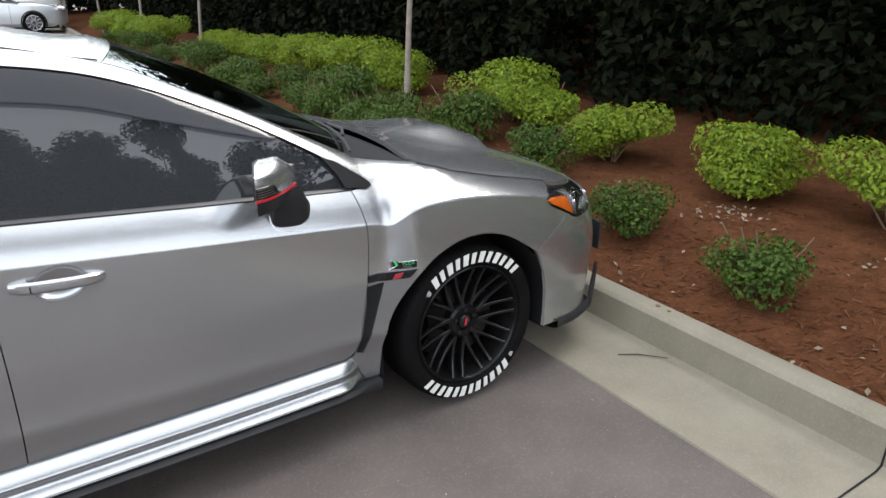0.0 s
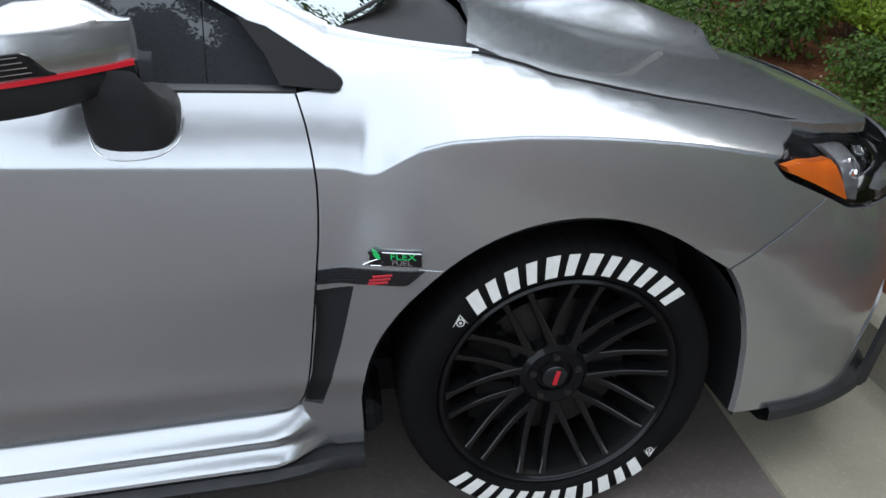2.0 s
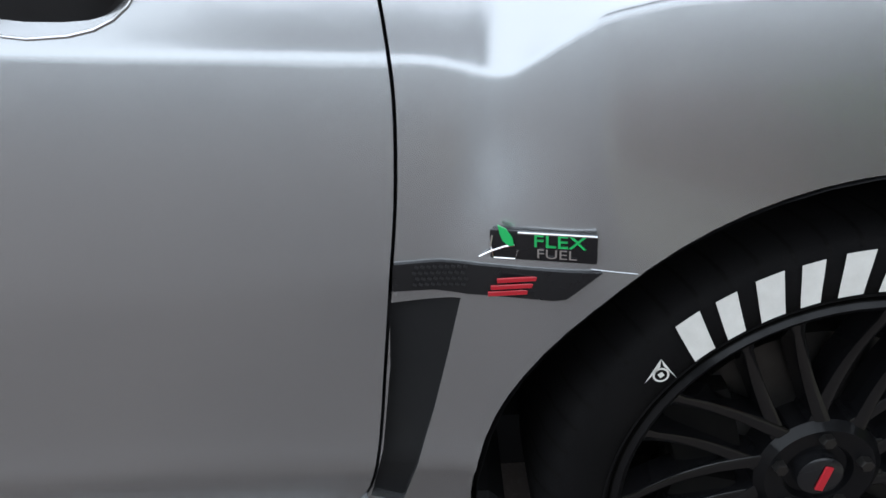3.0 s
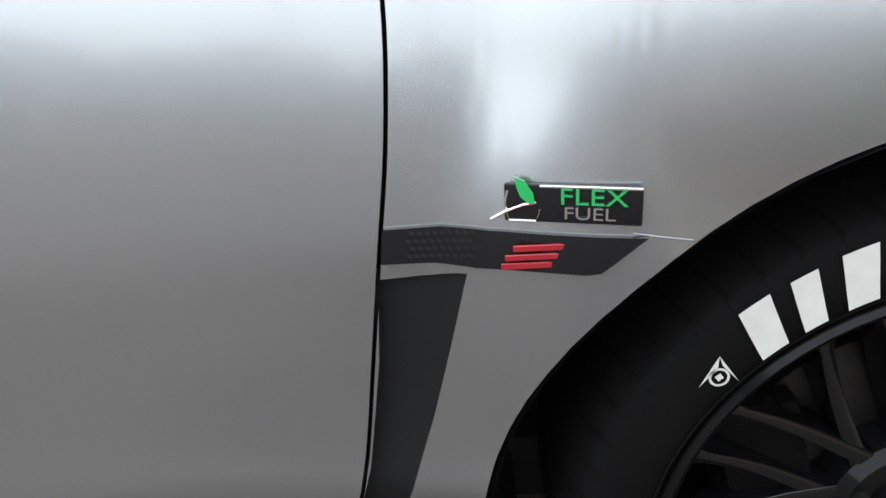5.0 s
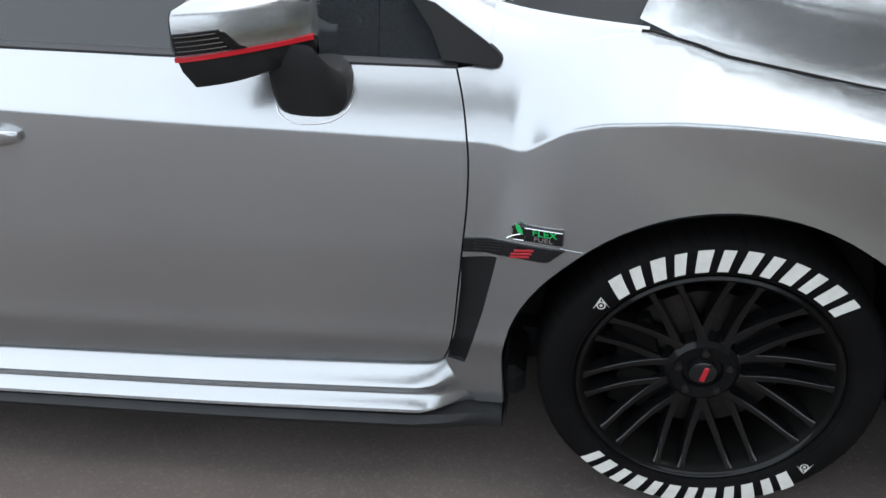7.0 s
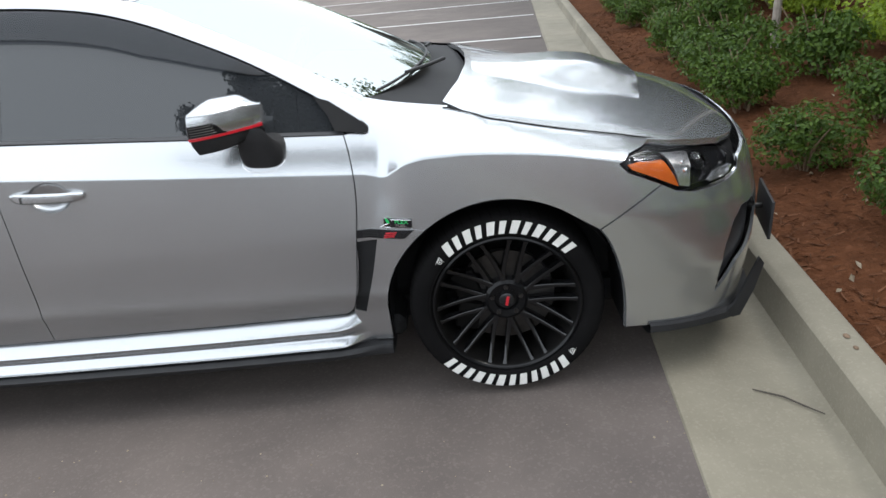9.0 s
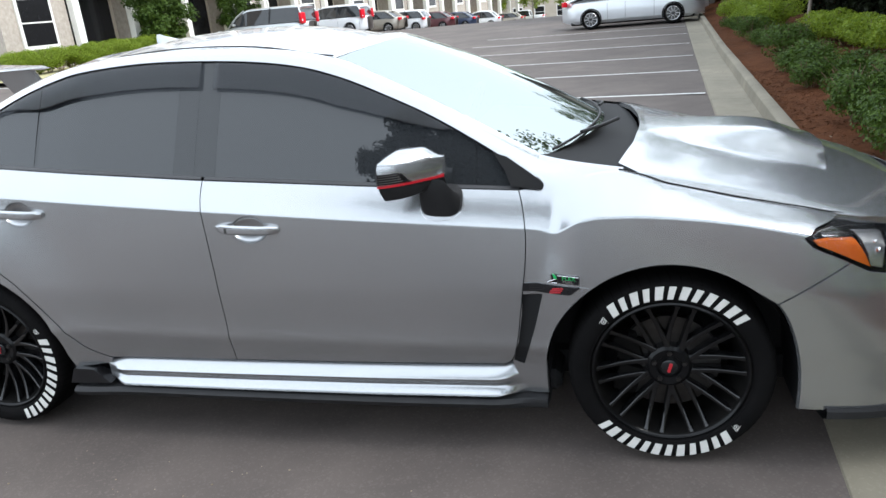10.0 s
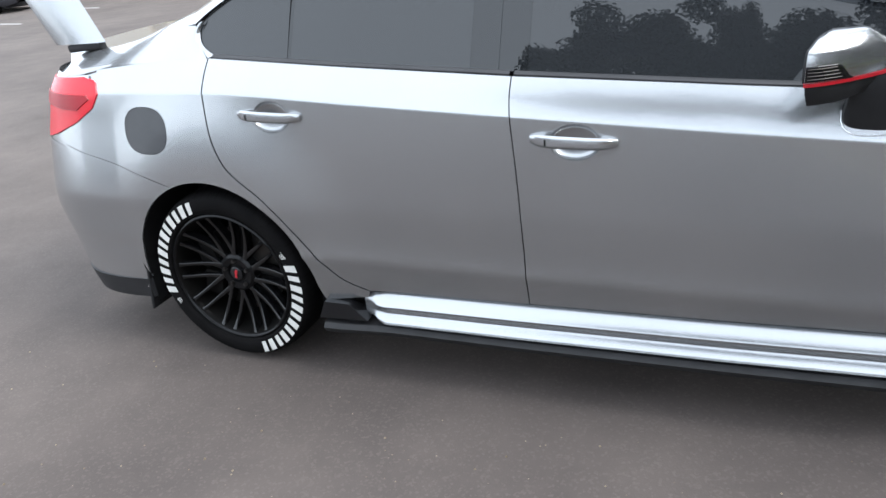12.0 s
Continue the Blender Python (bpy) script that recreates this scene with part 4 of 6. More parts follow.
# ---------------------------------------------------------------- bonnet
def hood_z(x, y):
    e = sum(table([(-0.30, 0.985), (-0.16, 0.965), (-0.02, 0.930), (0.2, 0.876), (0.4, 0.833), (0.565, 0.792), (0.68, 0.762), (0.78, 0.732), (0.88, 0.695), (0.96, 0.64)], x + d) for d in (-0.06, -0.03, 0, 0.03, 0.06)) / 5
    t = abs(y) / 0.765
    z = e + 0.058 * (1 - t ** 2.2) - 0.012 * step(0.93, 1.0, t)
    return z


hood_outline = [(-0.150, -0.675), (-0.07, -0.742), (-0.04, -0.760)] + [(x, -0.762 + 0.03 * step(0.3, 0.62, x)) for x in (0.1, 0.2, 0.3, 0.4, 0.5)] + \
    [(0.56, -0.733), (0.64, -0.705), (0.74, -0.645), (0.82, -0.54), (0.865, -0.42), (0.89, -0.2), (0.897, 0)]
hood_outline += [(x, -y) for x, y in hood_outline[::-1]][1:] + [(-0.152, 0.67), (-0.10, 0.42), (-0.072, 0.15), (-0.07, 0), (-0.072, -0.15), (-0.10, -0.42), (-0.152, -0.67)]
part("bonnet", panel(hood_outline, lambda x, y: Vector((x, y, hood_z(x, y))), 0.03, gap=0.002, fold=0.02, inward=(0, 0, -1)), M_PAINT, car, "silver bonnet", sharp=50)
hood = car.children[-1]
bm = bmesh.new()
rows = []
for i in range(21):
    u = i / 20
    x = -0.045 + 0.64 * u
    hgt = 0.074 * step(-0.1, 0.75, u) * (1 - 0.28 * step(0.72, 1.0, u))
    half = 0.33 + 0.02 * u
    rows.append([Vector((x - 0.05 * t * t * u, t * half, hood_z(x - 0.05 * t * t * u, t * half) + hgt * (1 - step(0.30, 1.0, abs(t))) - 0.0012)) for t in [-1 + 2 * j / 32 for j in range(33)]])
last = rows[-1]
rows.append([p + Vector((0.003, 0, -0.009 * (1 - step(0.12, 0.32, abs(p.y))))) for p in last])
rows.append([p + Vector((-0.07, 0, -0.012 * (1 - step(0.12, 0.32, abs(p.y))))) for p in last])
loft(bm, rows)
part("bonnet_scoop", bm, M_PAINT, hood, "silver bonnet air scoop")
bm = bmesh.new()
loft(bm, [[Vector((0.55, y, hood_z(0.55, y) + h)) for y in np.linspace(-0.20, 0.20, 13)] for h in (-0.004, 0.040)])
part("scoop_mesh", bm, M_BLACK, hood, "black intake mesh")
for s in (1, -1):
    bm = rod(bmesh.new(), [Vector((x, -W_BELT(x) + 0.0012, Z_BELT(x) + 0.0003)) for x in np.linspace(-0.15, 0.25, 24)] +
             [on_side(x, table(GAPLINE, x)) + Vector((0, 0.002, 0.001)) for x in (0.3, 0.35, 0.4, 0.45, 0.5, 0.54)], 0.0026, 6)
    part("bonnet_joint", mirrored(bm) if s < 0 else bm, M_GAP, hood)
# cowl under the screen, wipers
bm = panel([(-0.152, -0.672), (-0.10, -0.425), (-0.074, -0.15), (-0.072, 0), (-0.074, 0.15), (-0.10, 0.425), (-0.152, 0.672), (-0.44, 0.68), (-0.30, 0.4), (-0.225, 0), (-0.30, -0.4), (-0.44, -0.68)],
           lambda x, y: Vector((x, y, 0.962 + 0.010 * (1 - (y / 0.7) ** 2) - 0.16 * (x + 0.15))), 0.03, fold=0.02, inward=(0, 0, -1))
part("cowl_panel", bm, M_GAP, car, "black plastic cowl panel")
for y0, y1 in ((-0.62, -0.05), (-0.02, 0.52)):
    bm = bmesh.new()
    wp = [Vector((-0.37 + 0.16 * (1 - (y / 0.66) ** 2), y, 1.012 + 0.012 * (1 - (y / 0.66) ** 2))) for y in np.linspace(y0, y1, 9)]
    rod(bm, [p + Vector((-0.012, 0, 0.006 + 0.004 * i / 8)) for i, p in enumerate(wp)], 0.005, 6)
    rod(bm, [wp[-1] + Vector((0.06, 0.02, -0.012)), wp[5] + Vector((0.03, 0, 0.008)), wp[3] + Vector((-0.008, 0, 0.014))], 0.007, 6)
    part("wiper", bm, M_BLACK, car, "black windscreen wiper")

# ---------------------------------------------------------------- front end
LAMP = [(0.373, 0.780), (0.399, 0.752), (0.442, 0.733), (0.504, 0.704), (0.55, 0.677), (0.607, 0.664), (0.667, 0.664), (0.727, 0.666), (0.775, 0.680), (0.787, 0.712), (0.741, 0.745), (0.66, 0.762), (0.56, 0.781), (0.47, 0.797), (0.405, 0.797)]
lamp = [(s_of(x, z), z) for x, z in resample(LAMP, 0.012)]


def nose_fn(off=0.0):
    def fn(s, z):
        p = on_nose(s, z)
        q = Vector((0.45, 0, z))
        return p + (p - q).normalized() * off
    return fn


def run(pts, size=0.015):
    """An open line through pts, in short steps."""
    out = []
    for a, b in zip(pts, pts[1:]):
        k = max(1, round(math.dist(a, b) / size))
        out += [(a[0] + (b[0] - a[0]) * i / k, a[1] + (b[1] - a[1]) * i / k) for i in range(k)]
    return out + [pts[-1]]


bump = [(s_of(x, z), z) for x, z in run(bez([(0.386, 0.218), (0.3855, 0.33), (0.368, 0.44), (0.338, 0.53), (0.306, 0.582)], 28) + [(0.499, 0.702), (0.55, 0.674), (0.607, 0.661), (0.667, 0.661), (0.727, 0.663), (0.778, 0.678), (0.790, 0.712)])] + \
    [(0.80, 0.735), (1.0, 0.755), (1.0, 0.165), (0.62, 0.17), (0.35, 0.20)]
FOG = [(0.691, 0.283), (0.706, 0.37), (0.721, 0.455), (0.745, 0.525), (0.782, 0.565), (0.85, 0.560), (0.888, 0.490), (0.868, 0.437), (0.82, 0.390), (0.775, 0.365), (0.73, 0.315)]
fog = [(s_of(x + 0.004, z), z) for x, z in FOG]
GRILLE = [(0.80, 0.60), (1.0, 0.60), (1.0, 0.71), (0.82, 0.70)]
LOWG = [(0.78, 0.24), (1.0, 0.24), (1.0, 0.46), (0.80, 0.44)]
for s in (1, -1):
    bm = panel(bump, nose_fn(), 0.02, holes=[fog], gap=0.001, fold=0.012, inward=(-0.4, 0.6, 0))
    fb = part("front_bumper", mirrored(bm) if s < 0 else bm, M_PAINT, car, "silver front bumper", sharp=50)
    bm = panel(fog, nose_fn(-0.03), 0.03, gap=-0.012, fold=0)
    part("fog_bezel", mirrored(bm) if s < 0 else bm, M_BLACK, fb, "black fog lamp recess")
    for g in (GRILLE, LOWG):
        bm = panel(g, nose_fn(0.004), 0.04, fold=0.02, inward=(-1, 0, 0))
        part("grille", mirrored(bm) if s < 0 else bm, M_BLACK, fb, "black mesh grille")
    # lamp: dark housing, amber reflector, silver bowl, clear cover
    bm = panel(lamp, nose_fn(-0.045), 0.02, gap=0.002, fold=0)
    hl = part("headlamp", mirrored(bm) if s < 0 else bm, M_GLOSSBLACK, car, "clear headlamp with amber side reflector")
    amber = [(s_of(x, z), z) for x, z in ((0.402, 0.766), (0.44, 0.771), (0.512, 0.764), (0.556, 0.684), (0.512, 0.706), (0.446, 0.739), (0.408, 0.756))]
    bm = panel(amber, nose_fn(-0.008), 0.012, fold=0.02, inward=(-0.2, 0.9, 0))
    part("amber_reflector", mirrored(bm) if s < 0 else bm, M_AMBER, hl, "amber side reflector")
    bowl = [(s_of(x, z), z) for x, z in ((0.520, 0.774), (0.61, 0.757), (0.602, 0.722), (0.597, 0.672), (0.562, 0.683))]
    bm = panel(bowl, nose_fn(-0.018), 0.015, fold=0.02, inward=(-0.3, 0.9, 0))
    part("lamp_bowl", mirrored(bm) if s < 0 else bm, M_REFLECT, hl, "silver lamp bowl")
    bm = panel([(s_of(x, z), z) for x, z in ((0.67, 0.672), (0.745, 0.672), (0.768, 0.692), (0.70, 0.694))], nose_fn(-0.014), 0.015, fold=0.02, inward=(-0.3, 0.9, 0))
    part("lamp_bowl", mirrored(bm) if s < 0 else bm, M_REFLECT, hl)
    # chrome balls added to give the two bright dots in the bowl
    for x, z, r in ((0.583, 0.745, 0.008), (0.592, 0.724, 0.010)):
        bm = bmesh.new()
        bmesh.ops.create_uvsphere(bm, u_segments=14, v_segments=8, radius=r, matrix=Matrix.Translation(on_nose(s_of(x, z), z) + Vector((-0.01, 0.016, 0))))
        part("indicator_bulb", mirrored(bm) if s < 0 else bm, M_CHROME, hl)
    bm = bmesh.new()
    c = on_nose(s_of(0.665, 0.725), 0.725) + Vector((-0.035, 0.035, 0))
    bmesh.ops.create_uvsphere(bm, u_segments=20, v_segments=12, radius=0.034, matrix=Matrix.Translation(c))
    part("projector", mirrored(bm) if s < 0 else bm, M_CLEAR, hl)
    bm = panel(lamp, nose_fn(0.001), 0.02, gap=0.003, fold=0.01, inward=(-0.3, 0.9, 0))
    part("lens_cover", mirrored(bm) if s < 0 else bm, M_CLEAR, hl, "clear lens").visible_shadow = False
    # dark depth behind the lamp and the bonnet's edge
    bm = panel([(0.12, 0.60), (1.0, 0.60), (1.0, 0.775), (0.12, 0.775)], nose_fn(-0.06), 0.05, fold=0)
    part("slam_panel", mirrored(bm) if s < 0 else bm, M_GAP, fb)
    # black lip along the bottom, with an upright winglet at the corner
    bm = bmesh.new()
    rows = []
    for i in range(31):
        u = 0.10 + 0.90 * i / 30
        zb = table([(0.10, 0.222), (0.35, 0.204), (0.62, 0.174), (1.0, 0.168)], u)
        p = on_nose(u, zb)
        d = (p - Vector((0.3, 0, zb))).normalized()
        o = 0.014 + 0.026 * step(0.25, 0.55, u)
        rows.append([p - d * 0.05 + Vector((0, 0, 0.004)), p + d * o * 0.5 + Vector((0, 0, 0.004)), p + d * o + Vector((0, 0, -0.006)), p + d * o + Vector((0, 0, -0.030)), p - d * 0.01 + Vector((0, 0, -0.044)), p - d * 0.07 + Vector((0, 0, -0.044))])
    loft(bm, rows)
    part("front_lip", mirrored(bm) if s < 0 else bm, M_BLACK, fb, "black front lip spoiler")
    bm = panel([(0.735, 0.190), (0.775, 0.163), (0.805, 0.160), (0.860, 0.235), (0.898, 0.322), (0.878, 0.350), (0.825, 0.275), (0.782, 0.212)],
               lambda x, z: Vector((x, -0.775 + 0.55 * (x - 0.80) + 0.05 * (z - 0.2), z)), 0.02, fold=0.014)
    part("lip_winglet", mirrored(bm) if s < 0 else bm, M_BLACK, fb, "black lip winglet")
bm = box(bmesh.new(), (0.010, 0.26, 0.136), (0.945, -0.567, 0.466), (0, 3, -11.7), 0.004, 2)
plate = part("plate_holder", bm, M_BLACK, car, "dark offset front plate on a bracket")
bm = rod(bmesh.new(), [(0.86, -0.55, 0.47), (0.943, -0.55, 0.47)], 0.010, 8)
part("bracket", bm, M_STEEL, plate)

# ---------------------------------------------------------------- rear end
TAIL = [(-3.075, 0.985), (-3.088, 1.022), (-3.16, 1.042), (-3.42, 1.037), (-3.50, 0.99), (-3.49, 0.90), (-3.43, 0.822), (-3.34, 0.842), (-3.21, 0.885), (-3.115, 0.935)]
tail = [(s_tail(x, z), z) for x, z in resample(TAIL, 0.015)]
rb = [(s_tail(x, z), z) for x, z in run([(-3.06, 0.25), (-3.03, 0.30), (-3.07, 0.42), (-3.10, 0.60), (-3.16, 0.72), (-3.30, 0.80), (-3.445, 0.817)])] + [(1.0, 0.80), (1.0, 0.22)]
for s in (1, -1):
    bm = panel(rb, on_tail, 0.02, gap=0.0, fold=0.0, inward=(0.5, 0.5, 0))
    joint = rod(bmesh.new(), [on_side(x, z) + Vector((0, 0.0006, 0)) for x, z in bez([(-2.795, 0.676), (-2.95, 0.717), (-3.10, 0.757), (-3.20, 0.780), (-3.29, 0.805)], 24)], 0.0013, 5)
    part("bumper_joint", mirrored(joint) if s < 0 else joint, M_GAP, car)
    rbo = part("rear_bumper", mirrored(bm) if s < 0 else bm, M_PAINT, car, "silver rear bumper", sharp=50)
    bm = panel([(0.0, 0.205), (0.0, 0.285), (1.0, 0.27), (1.0, 0.19)], lambda a, z: on_tail(a, z) + Vector((-0.004, -0.004, 0)), 0.04, fold=0.02, inward=(0.5, 0.5, 0))
    part("rear_skirt", mirrored(bm) if s < 0 else bm, M_BLACK, rbo, "black lower rear skirt")
    bm = panel(tail, lambda a, z: on_tail(a, z) + Vector((-0.004, -0.004, 0)), 0.02, gap=0.002, fold=0.02, inward=(0.4, 0.7, 0))
    lamp_ob = part("tail_lamp", mirrored(bm) if s < 0 else bm, M_TAIL, car, "red tail lamp")
    bm = panel([(s_tail(x, z), z) for x, z in ((-3.12, 0.968), (-3.13, 0.982), (-3.40, 0.992), (-3.46, 0.985), (-3.46, 0.955), (-3.40, 0.948), (-3.19, 0.930))],
               lambda a, z: on_tail(a, z) + Vector((-0.007, -0.007, 0)), 0.02, fold=0.004, inward=(0.4, 0.7, 0))
    part("lamp_band", mirrored(bm) if s < 0 else bm, M_TAILDARK, lamp_ob, "darker red inner band")
    bm = panel([(s_tail(-3.27, 0.785), 0.785), (s_tail(-3.12, 0.93), 0.93), (s_tail(-3.07, 1.0), 1.0), (s_tail(-3.12, 1.0), 1.0), (s_tail(-3.14, 1.04), 1.045), (s_tail(-3.42, 1.05), 1.06), (1.0, 1.06), (1.0, 0.785)],
               lambda a, z: on_tail(a, z) + Vector((0.0012, 0.0012, 0)), 0.02, fold=0.0)
    part("rear_corner", mirrored(bm) if s < 0 else bm, M_PAINT, car)
both("quarter_corner", [(-3.04, 0.95), (-3.04, 1.075), (-3.20, 1.062), (-3.26, 1.045), (-3.26, 0.99)], lambda x, z: on_side(x, z) + Vector((0, 0.006, 0)), size=0.03, gap=0.0)
boot = [(-2.985, -0.58), (-3.14, -0.565), (-3.36, -0.545), (-3.50, -0.50), (-3.54, -0.3), (-3.55, 0)]
boot += [(x, -y) for x, y in boot[::-1]][1:] + [(-2.985, 0.3), (-2.985, 0), (-2.985, -0.3)]
part("boot_lid", panel(boot, lambda x, y: Vector((x, y, 1.110 - 0.045 * (-2.985 - x) + 0.022 * (1 - (y / 0.6) ** 2))), 0.04, gap=0.002, fold=0.05, inward=(0, 0, -1)), M_PAINT, car, "silver boot lid")
wing_root = None
for s in (1, -1):
    bm = bmesh.new()
    rows = []
    for i in range(13):
        v = i / 12
        z = 1.126 + 0.240 * v
        x0, x1 = -3.232 - 0.14 * v, -3.49 - 0.16 * v
        y = -0.572 + 0.03 * v
        th = 0.016 * (1 - 0.25 * v)
        rows.append([Vector((x0 + (x1 - x0) * a, y + th * b, z)) for a, b in ((0, 0), (0.12, 0.8), (0.45, 1.0), (0.85, 0.6), (1, 0), (0.85, -0.6), (0.45, -1.0), (0.12, -0.8))])
    loft(bm, rows, closed=True)
    bmesh.ops.holes_fill(bm, edges=[e for e in bm.edges if len(e.link_faces) == 1])
    if s > 0:
        bm2 = bmesh.new()
        rows = []
        for y in np.linspace(-0.66, 0.66, 33):
            rows.append([Vector((x, y, z + 0.02 * (1 - (y / 0.66) ** 2))) for x, z in ((-3.36, 1.366), (-3.42, 1.384), (-3.56, 1.394), (-3.70, 1.406), (-3.70, 1.400), (-3.56, 1.371), (-3.42, 1.358))])
        loft(bm2, rows, closed=True)
        bmesh.ops.holes_fill(bm2, edges=[e for e in bm2.edges if len(e.link_faces) == 1])
        wing_root = part("rear_spoiler", bm2, M_PAINT, car, "tall silver rear spoiler")
    part("spoiler_leg", mirrored(bm) if s < 0 else bm, M_PAINT, wing_root)
    bm = box(bmesh.new(), (0.17, 0.036, 0.03), (-3.345, -0.562 * s, 1.112), (0, -3, 0), 0.008, 2)
    part("spoiler_foot", bm, M_BLACK, wing_root, "black spoiler foot")

# ---------------------------------------------------------------- mirrors
for s in (1, -1):
    bm = bmesh.new()
    rows = []
    n = 20
    # housing: rings from the glass side (rear) to the rounded front
    def outer(u):
        return -0.994 + 0.128 * u ** 1.5

    def askew(u, y):
        return 0.40 * (1 - u) * (y - outer(u))

    for i in range(25):
        u = i / 24
        x = -0.868 + 0.182 * u
        end = 1 - 0.5 * step(0.86, 1.0, u)
        zl, zc = 1.000 + 0.002 * u, 1.068 - 0.009 * u
        zt = 1.098 - 0.002 * u - 0.034 * step(0.5, 1.0, u) ** 1.3 - 0.006 * step(0.08, 0.0, u)
        yo, yi = outer(u) + 0.012 * (1 - end), -0.835
        wd = yi - yo
        rows.append([Vector((x + askew(u, y), y, z)) for y, z in ((yo + 0.004, zl), (yo, zl + 0.010), (yo + 0.001, zl + 0.030), (yo + 0.003, (zl + zc) / 2 + 0.008), (yo + 0.005, zc - 0.010), (yo + 0.0075, zc - 0.003),
                                                    (yo + 0.012, zc + 0.003), (yo + 0.18 * wd, zc + 0.30 * (zt - zc)), (yo + 0.34 * wd, zc + 0.68 * (zt - zc)), (yo + 0.52 * wd, zc + 0.92 * (zt - zc)), (yo + 0.72 * wd, zt),
                                                    (yo + 0.90 * wd, zt - 0.006), (yi, zt - 0.022), (yi, (zl + zc) / 2), (yi - 0.004, zl))])
    loft(bm, rows, closed=True)
    bmesh.ops.holes_fill(bm, edges=[e for e in bm.edges if len(e.link_faces) == 1])
    mid = sum(rows[0], Vector()) / len(rows[0])
    glass_rim = [[mid + (p - mid) * k + Vector((dx, 0, 0)) for p in rows[0]] for k, dx in ((0.97, 0.0), (0.94, -0.006), (0.88, -0.006), (0.86, -0.003))]
    cap = part("door_mirror", mirrored(bm) if s < 0 else bm, M_PAINT, car, "silver door mirror with red pinstripe and black base", sharp=40)
    bm = bmesh.new()
    rows = []
    for i in range(11):
        u = i / 10
        x = -0.867 + 0.178 * u
        low = 0.946 + 0.004 * u + 0.018 * step(0.3, 1.0, u)
        top = 0.997 + 0.002 * u
        y_out, y_in = outer(u) + 0.004, -0.848
        rows.append([Vector((x + askew(u, y), y, z)) for y, z in ((y_in, top), (y_out - 0.002, top), (y_out + 0.002, (top * 2 + low) / 3), (y_out + 0.020, low + 0.004), ((y_in + y_out) / 2, low), (y_in, low + 0.004))])
    loft(bm, rows, closed=True)
    bmesh.ops.holes_fill(bm, edges=[e for e in bm.edges if len(e.link_faces) == 1])
    part("mirror_base", mirrored(bm) if s < 0 else bm, M_BLACK, cap, "black lower mirror shell")
    bm = bmesh.new()
    rows = []
    for i in range(19):
        u = i / 18
        x = -0.869 + 0.182 * u
        z = 0.9995 + 0.002 * u
        y = outer(u) - 0.002
        rows.append([Vector((x, y + 0.012, z + 0.0045)), Vector((x, y, z + 0.0035)), Vector((x, y, z - 0.0035)), Vector((x, y + 0.012, z - 0.0045))])
    loft(bm, rows)
    part("pinstripe", mirrored(bm) if s < 0 else bm, M_RED, cap, "bright red pinstripe")
    bm = loft(bmesh.new(), glass_rim, closed=True)
    part("mirror_bezel", mirrored(bm) if s < 0 else bm, M_BLACK, cap, "black mirror bezel")
    bm = bmesh.new()
    bm.faces.new([bm.verts.new(p) for p in glass_rim[-1]])
    part("mirror_glass", mirrored(bm) if s < 0 else bm, M_MIRROR, cap, "mirror glass")
    # smoked lens wrapped round the cap's outer corner, its front end cut on the slant
    bm = bmesh.new()
    rows = []
    for i in range(13):
        u = 0.01 + 0.52 * i / 12
        x = -0.868 + 0.182 * u
        hi = 1.040 - 0.034 * step(0.36, 0.53, u)
        rows.append([Vector((x, outer(u) + o, 1.0045 + (hi - 1.0045) * f)) for o, f in ((0.006, 0.0), (-0.0015, 0.06), (-0.002, 0.5), (-0.0005, 0.94), (0.006, 1.0))])
    loft(bm, rows)
    lens = part("turn_lens", mirrored(bm) if s < 0 else bm, M_GLOSSBLACK, cap, "smoked turn signal lens")
    for k in range(4):
        bm = rod(bmesh.new(), [Vector((-0.868 + 0.182 * u, outer(u) - 0.002, 1.012 + 0.0072 * k)) for u in np.linspace(0.03, 0.40 - 0.02 * k, 8)], 0.0011, 5)
        part("lens_rib", mirrored(bm) if s < 0 else bm, M_STEEL, cap)
    bm = bmesh.new()
    rows = []
    for k in range(9):
        t = k / 8
        # from the oval on the door out to the shell
        c0, c1 = Vector((-0.706, -0.858, 0.907)), Vector((-0.722, -0.896, 0.984))
        c = c0.lerp(c1, t)
        c.z = c0.z + (c1.z - c0.z) * t ** 1.7
        rx, rz = 0.066 - 0.024 * t ** 1.5, 0.051 - 0.038 * t ** 1.5
        rows.append([Vector((c.x + rx * math.copysign(abs(math.cos(a)) ** 0.75, math.cos(a)) + 0.15 * rz * math.sin(a), c.y, c.z + rz * math.copysign(abs(math.sin(a)) ** 0.75, math.sin(a)))) for a in [2 * math.pi * j / 22 for j in range(22)]])
        if k == 0:
            foot_ring = rows[0]
    base = [Vector((p.x, -side(p.x, p.z) + 0.006, p.z)) for p in foot_ring]
    loft(bm, [base] + rows[1:], closed=True)
    bmesh.ops.holes_fill(bm, edges=[e for e in bm.edges if len(e.link_faces) == 1 and e.verts[0].co.z > 0.96 and e.verts[1].co.z > 0.96])
    foot = part("mirror_foot", mirrored(bm) if s < 0 else bm, M_BLACK, cap, "black mirror foot on the door skin")
    bm = bmesh.new()
    ring = [Vector((-0.706 + (p.x + 0.706) * 1.05, 0, 0.907 + (p.z - 0.907) * 1.06)) for p in foot_ring]
    ring = [Vector((p.x, -side(p.x, p.z) - 0.0008, p.z)) for p in ring]
    rod(bm, [p for p in ring[11:] + ring[:1] if p.z < 0.930], 0.0014, 6)
    part("foot_seal", mirrored(bm) if s < 0 else bm, M_REFLECT, cap)


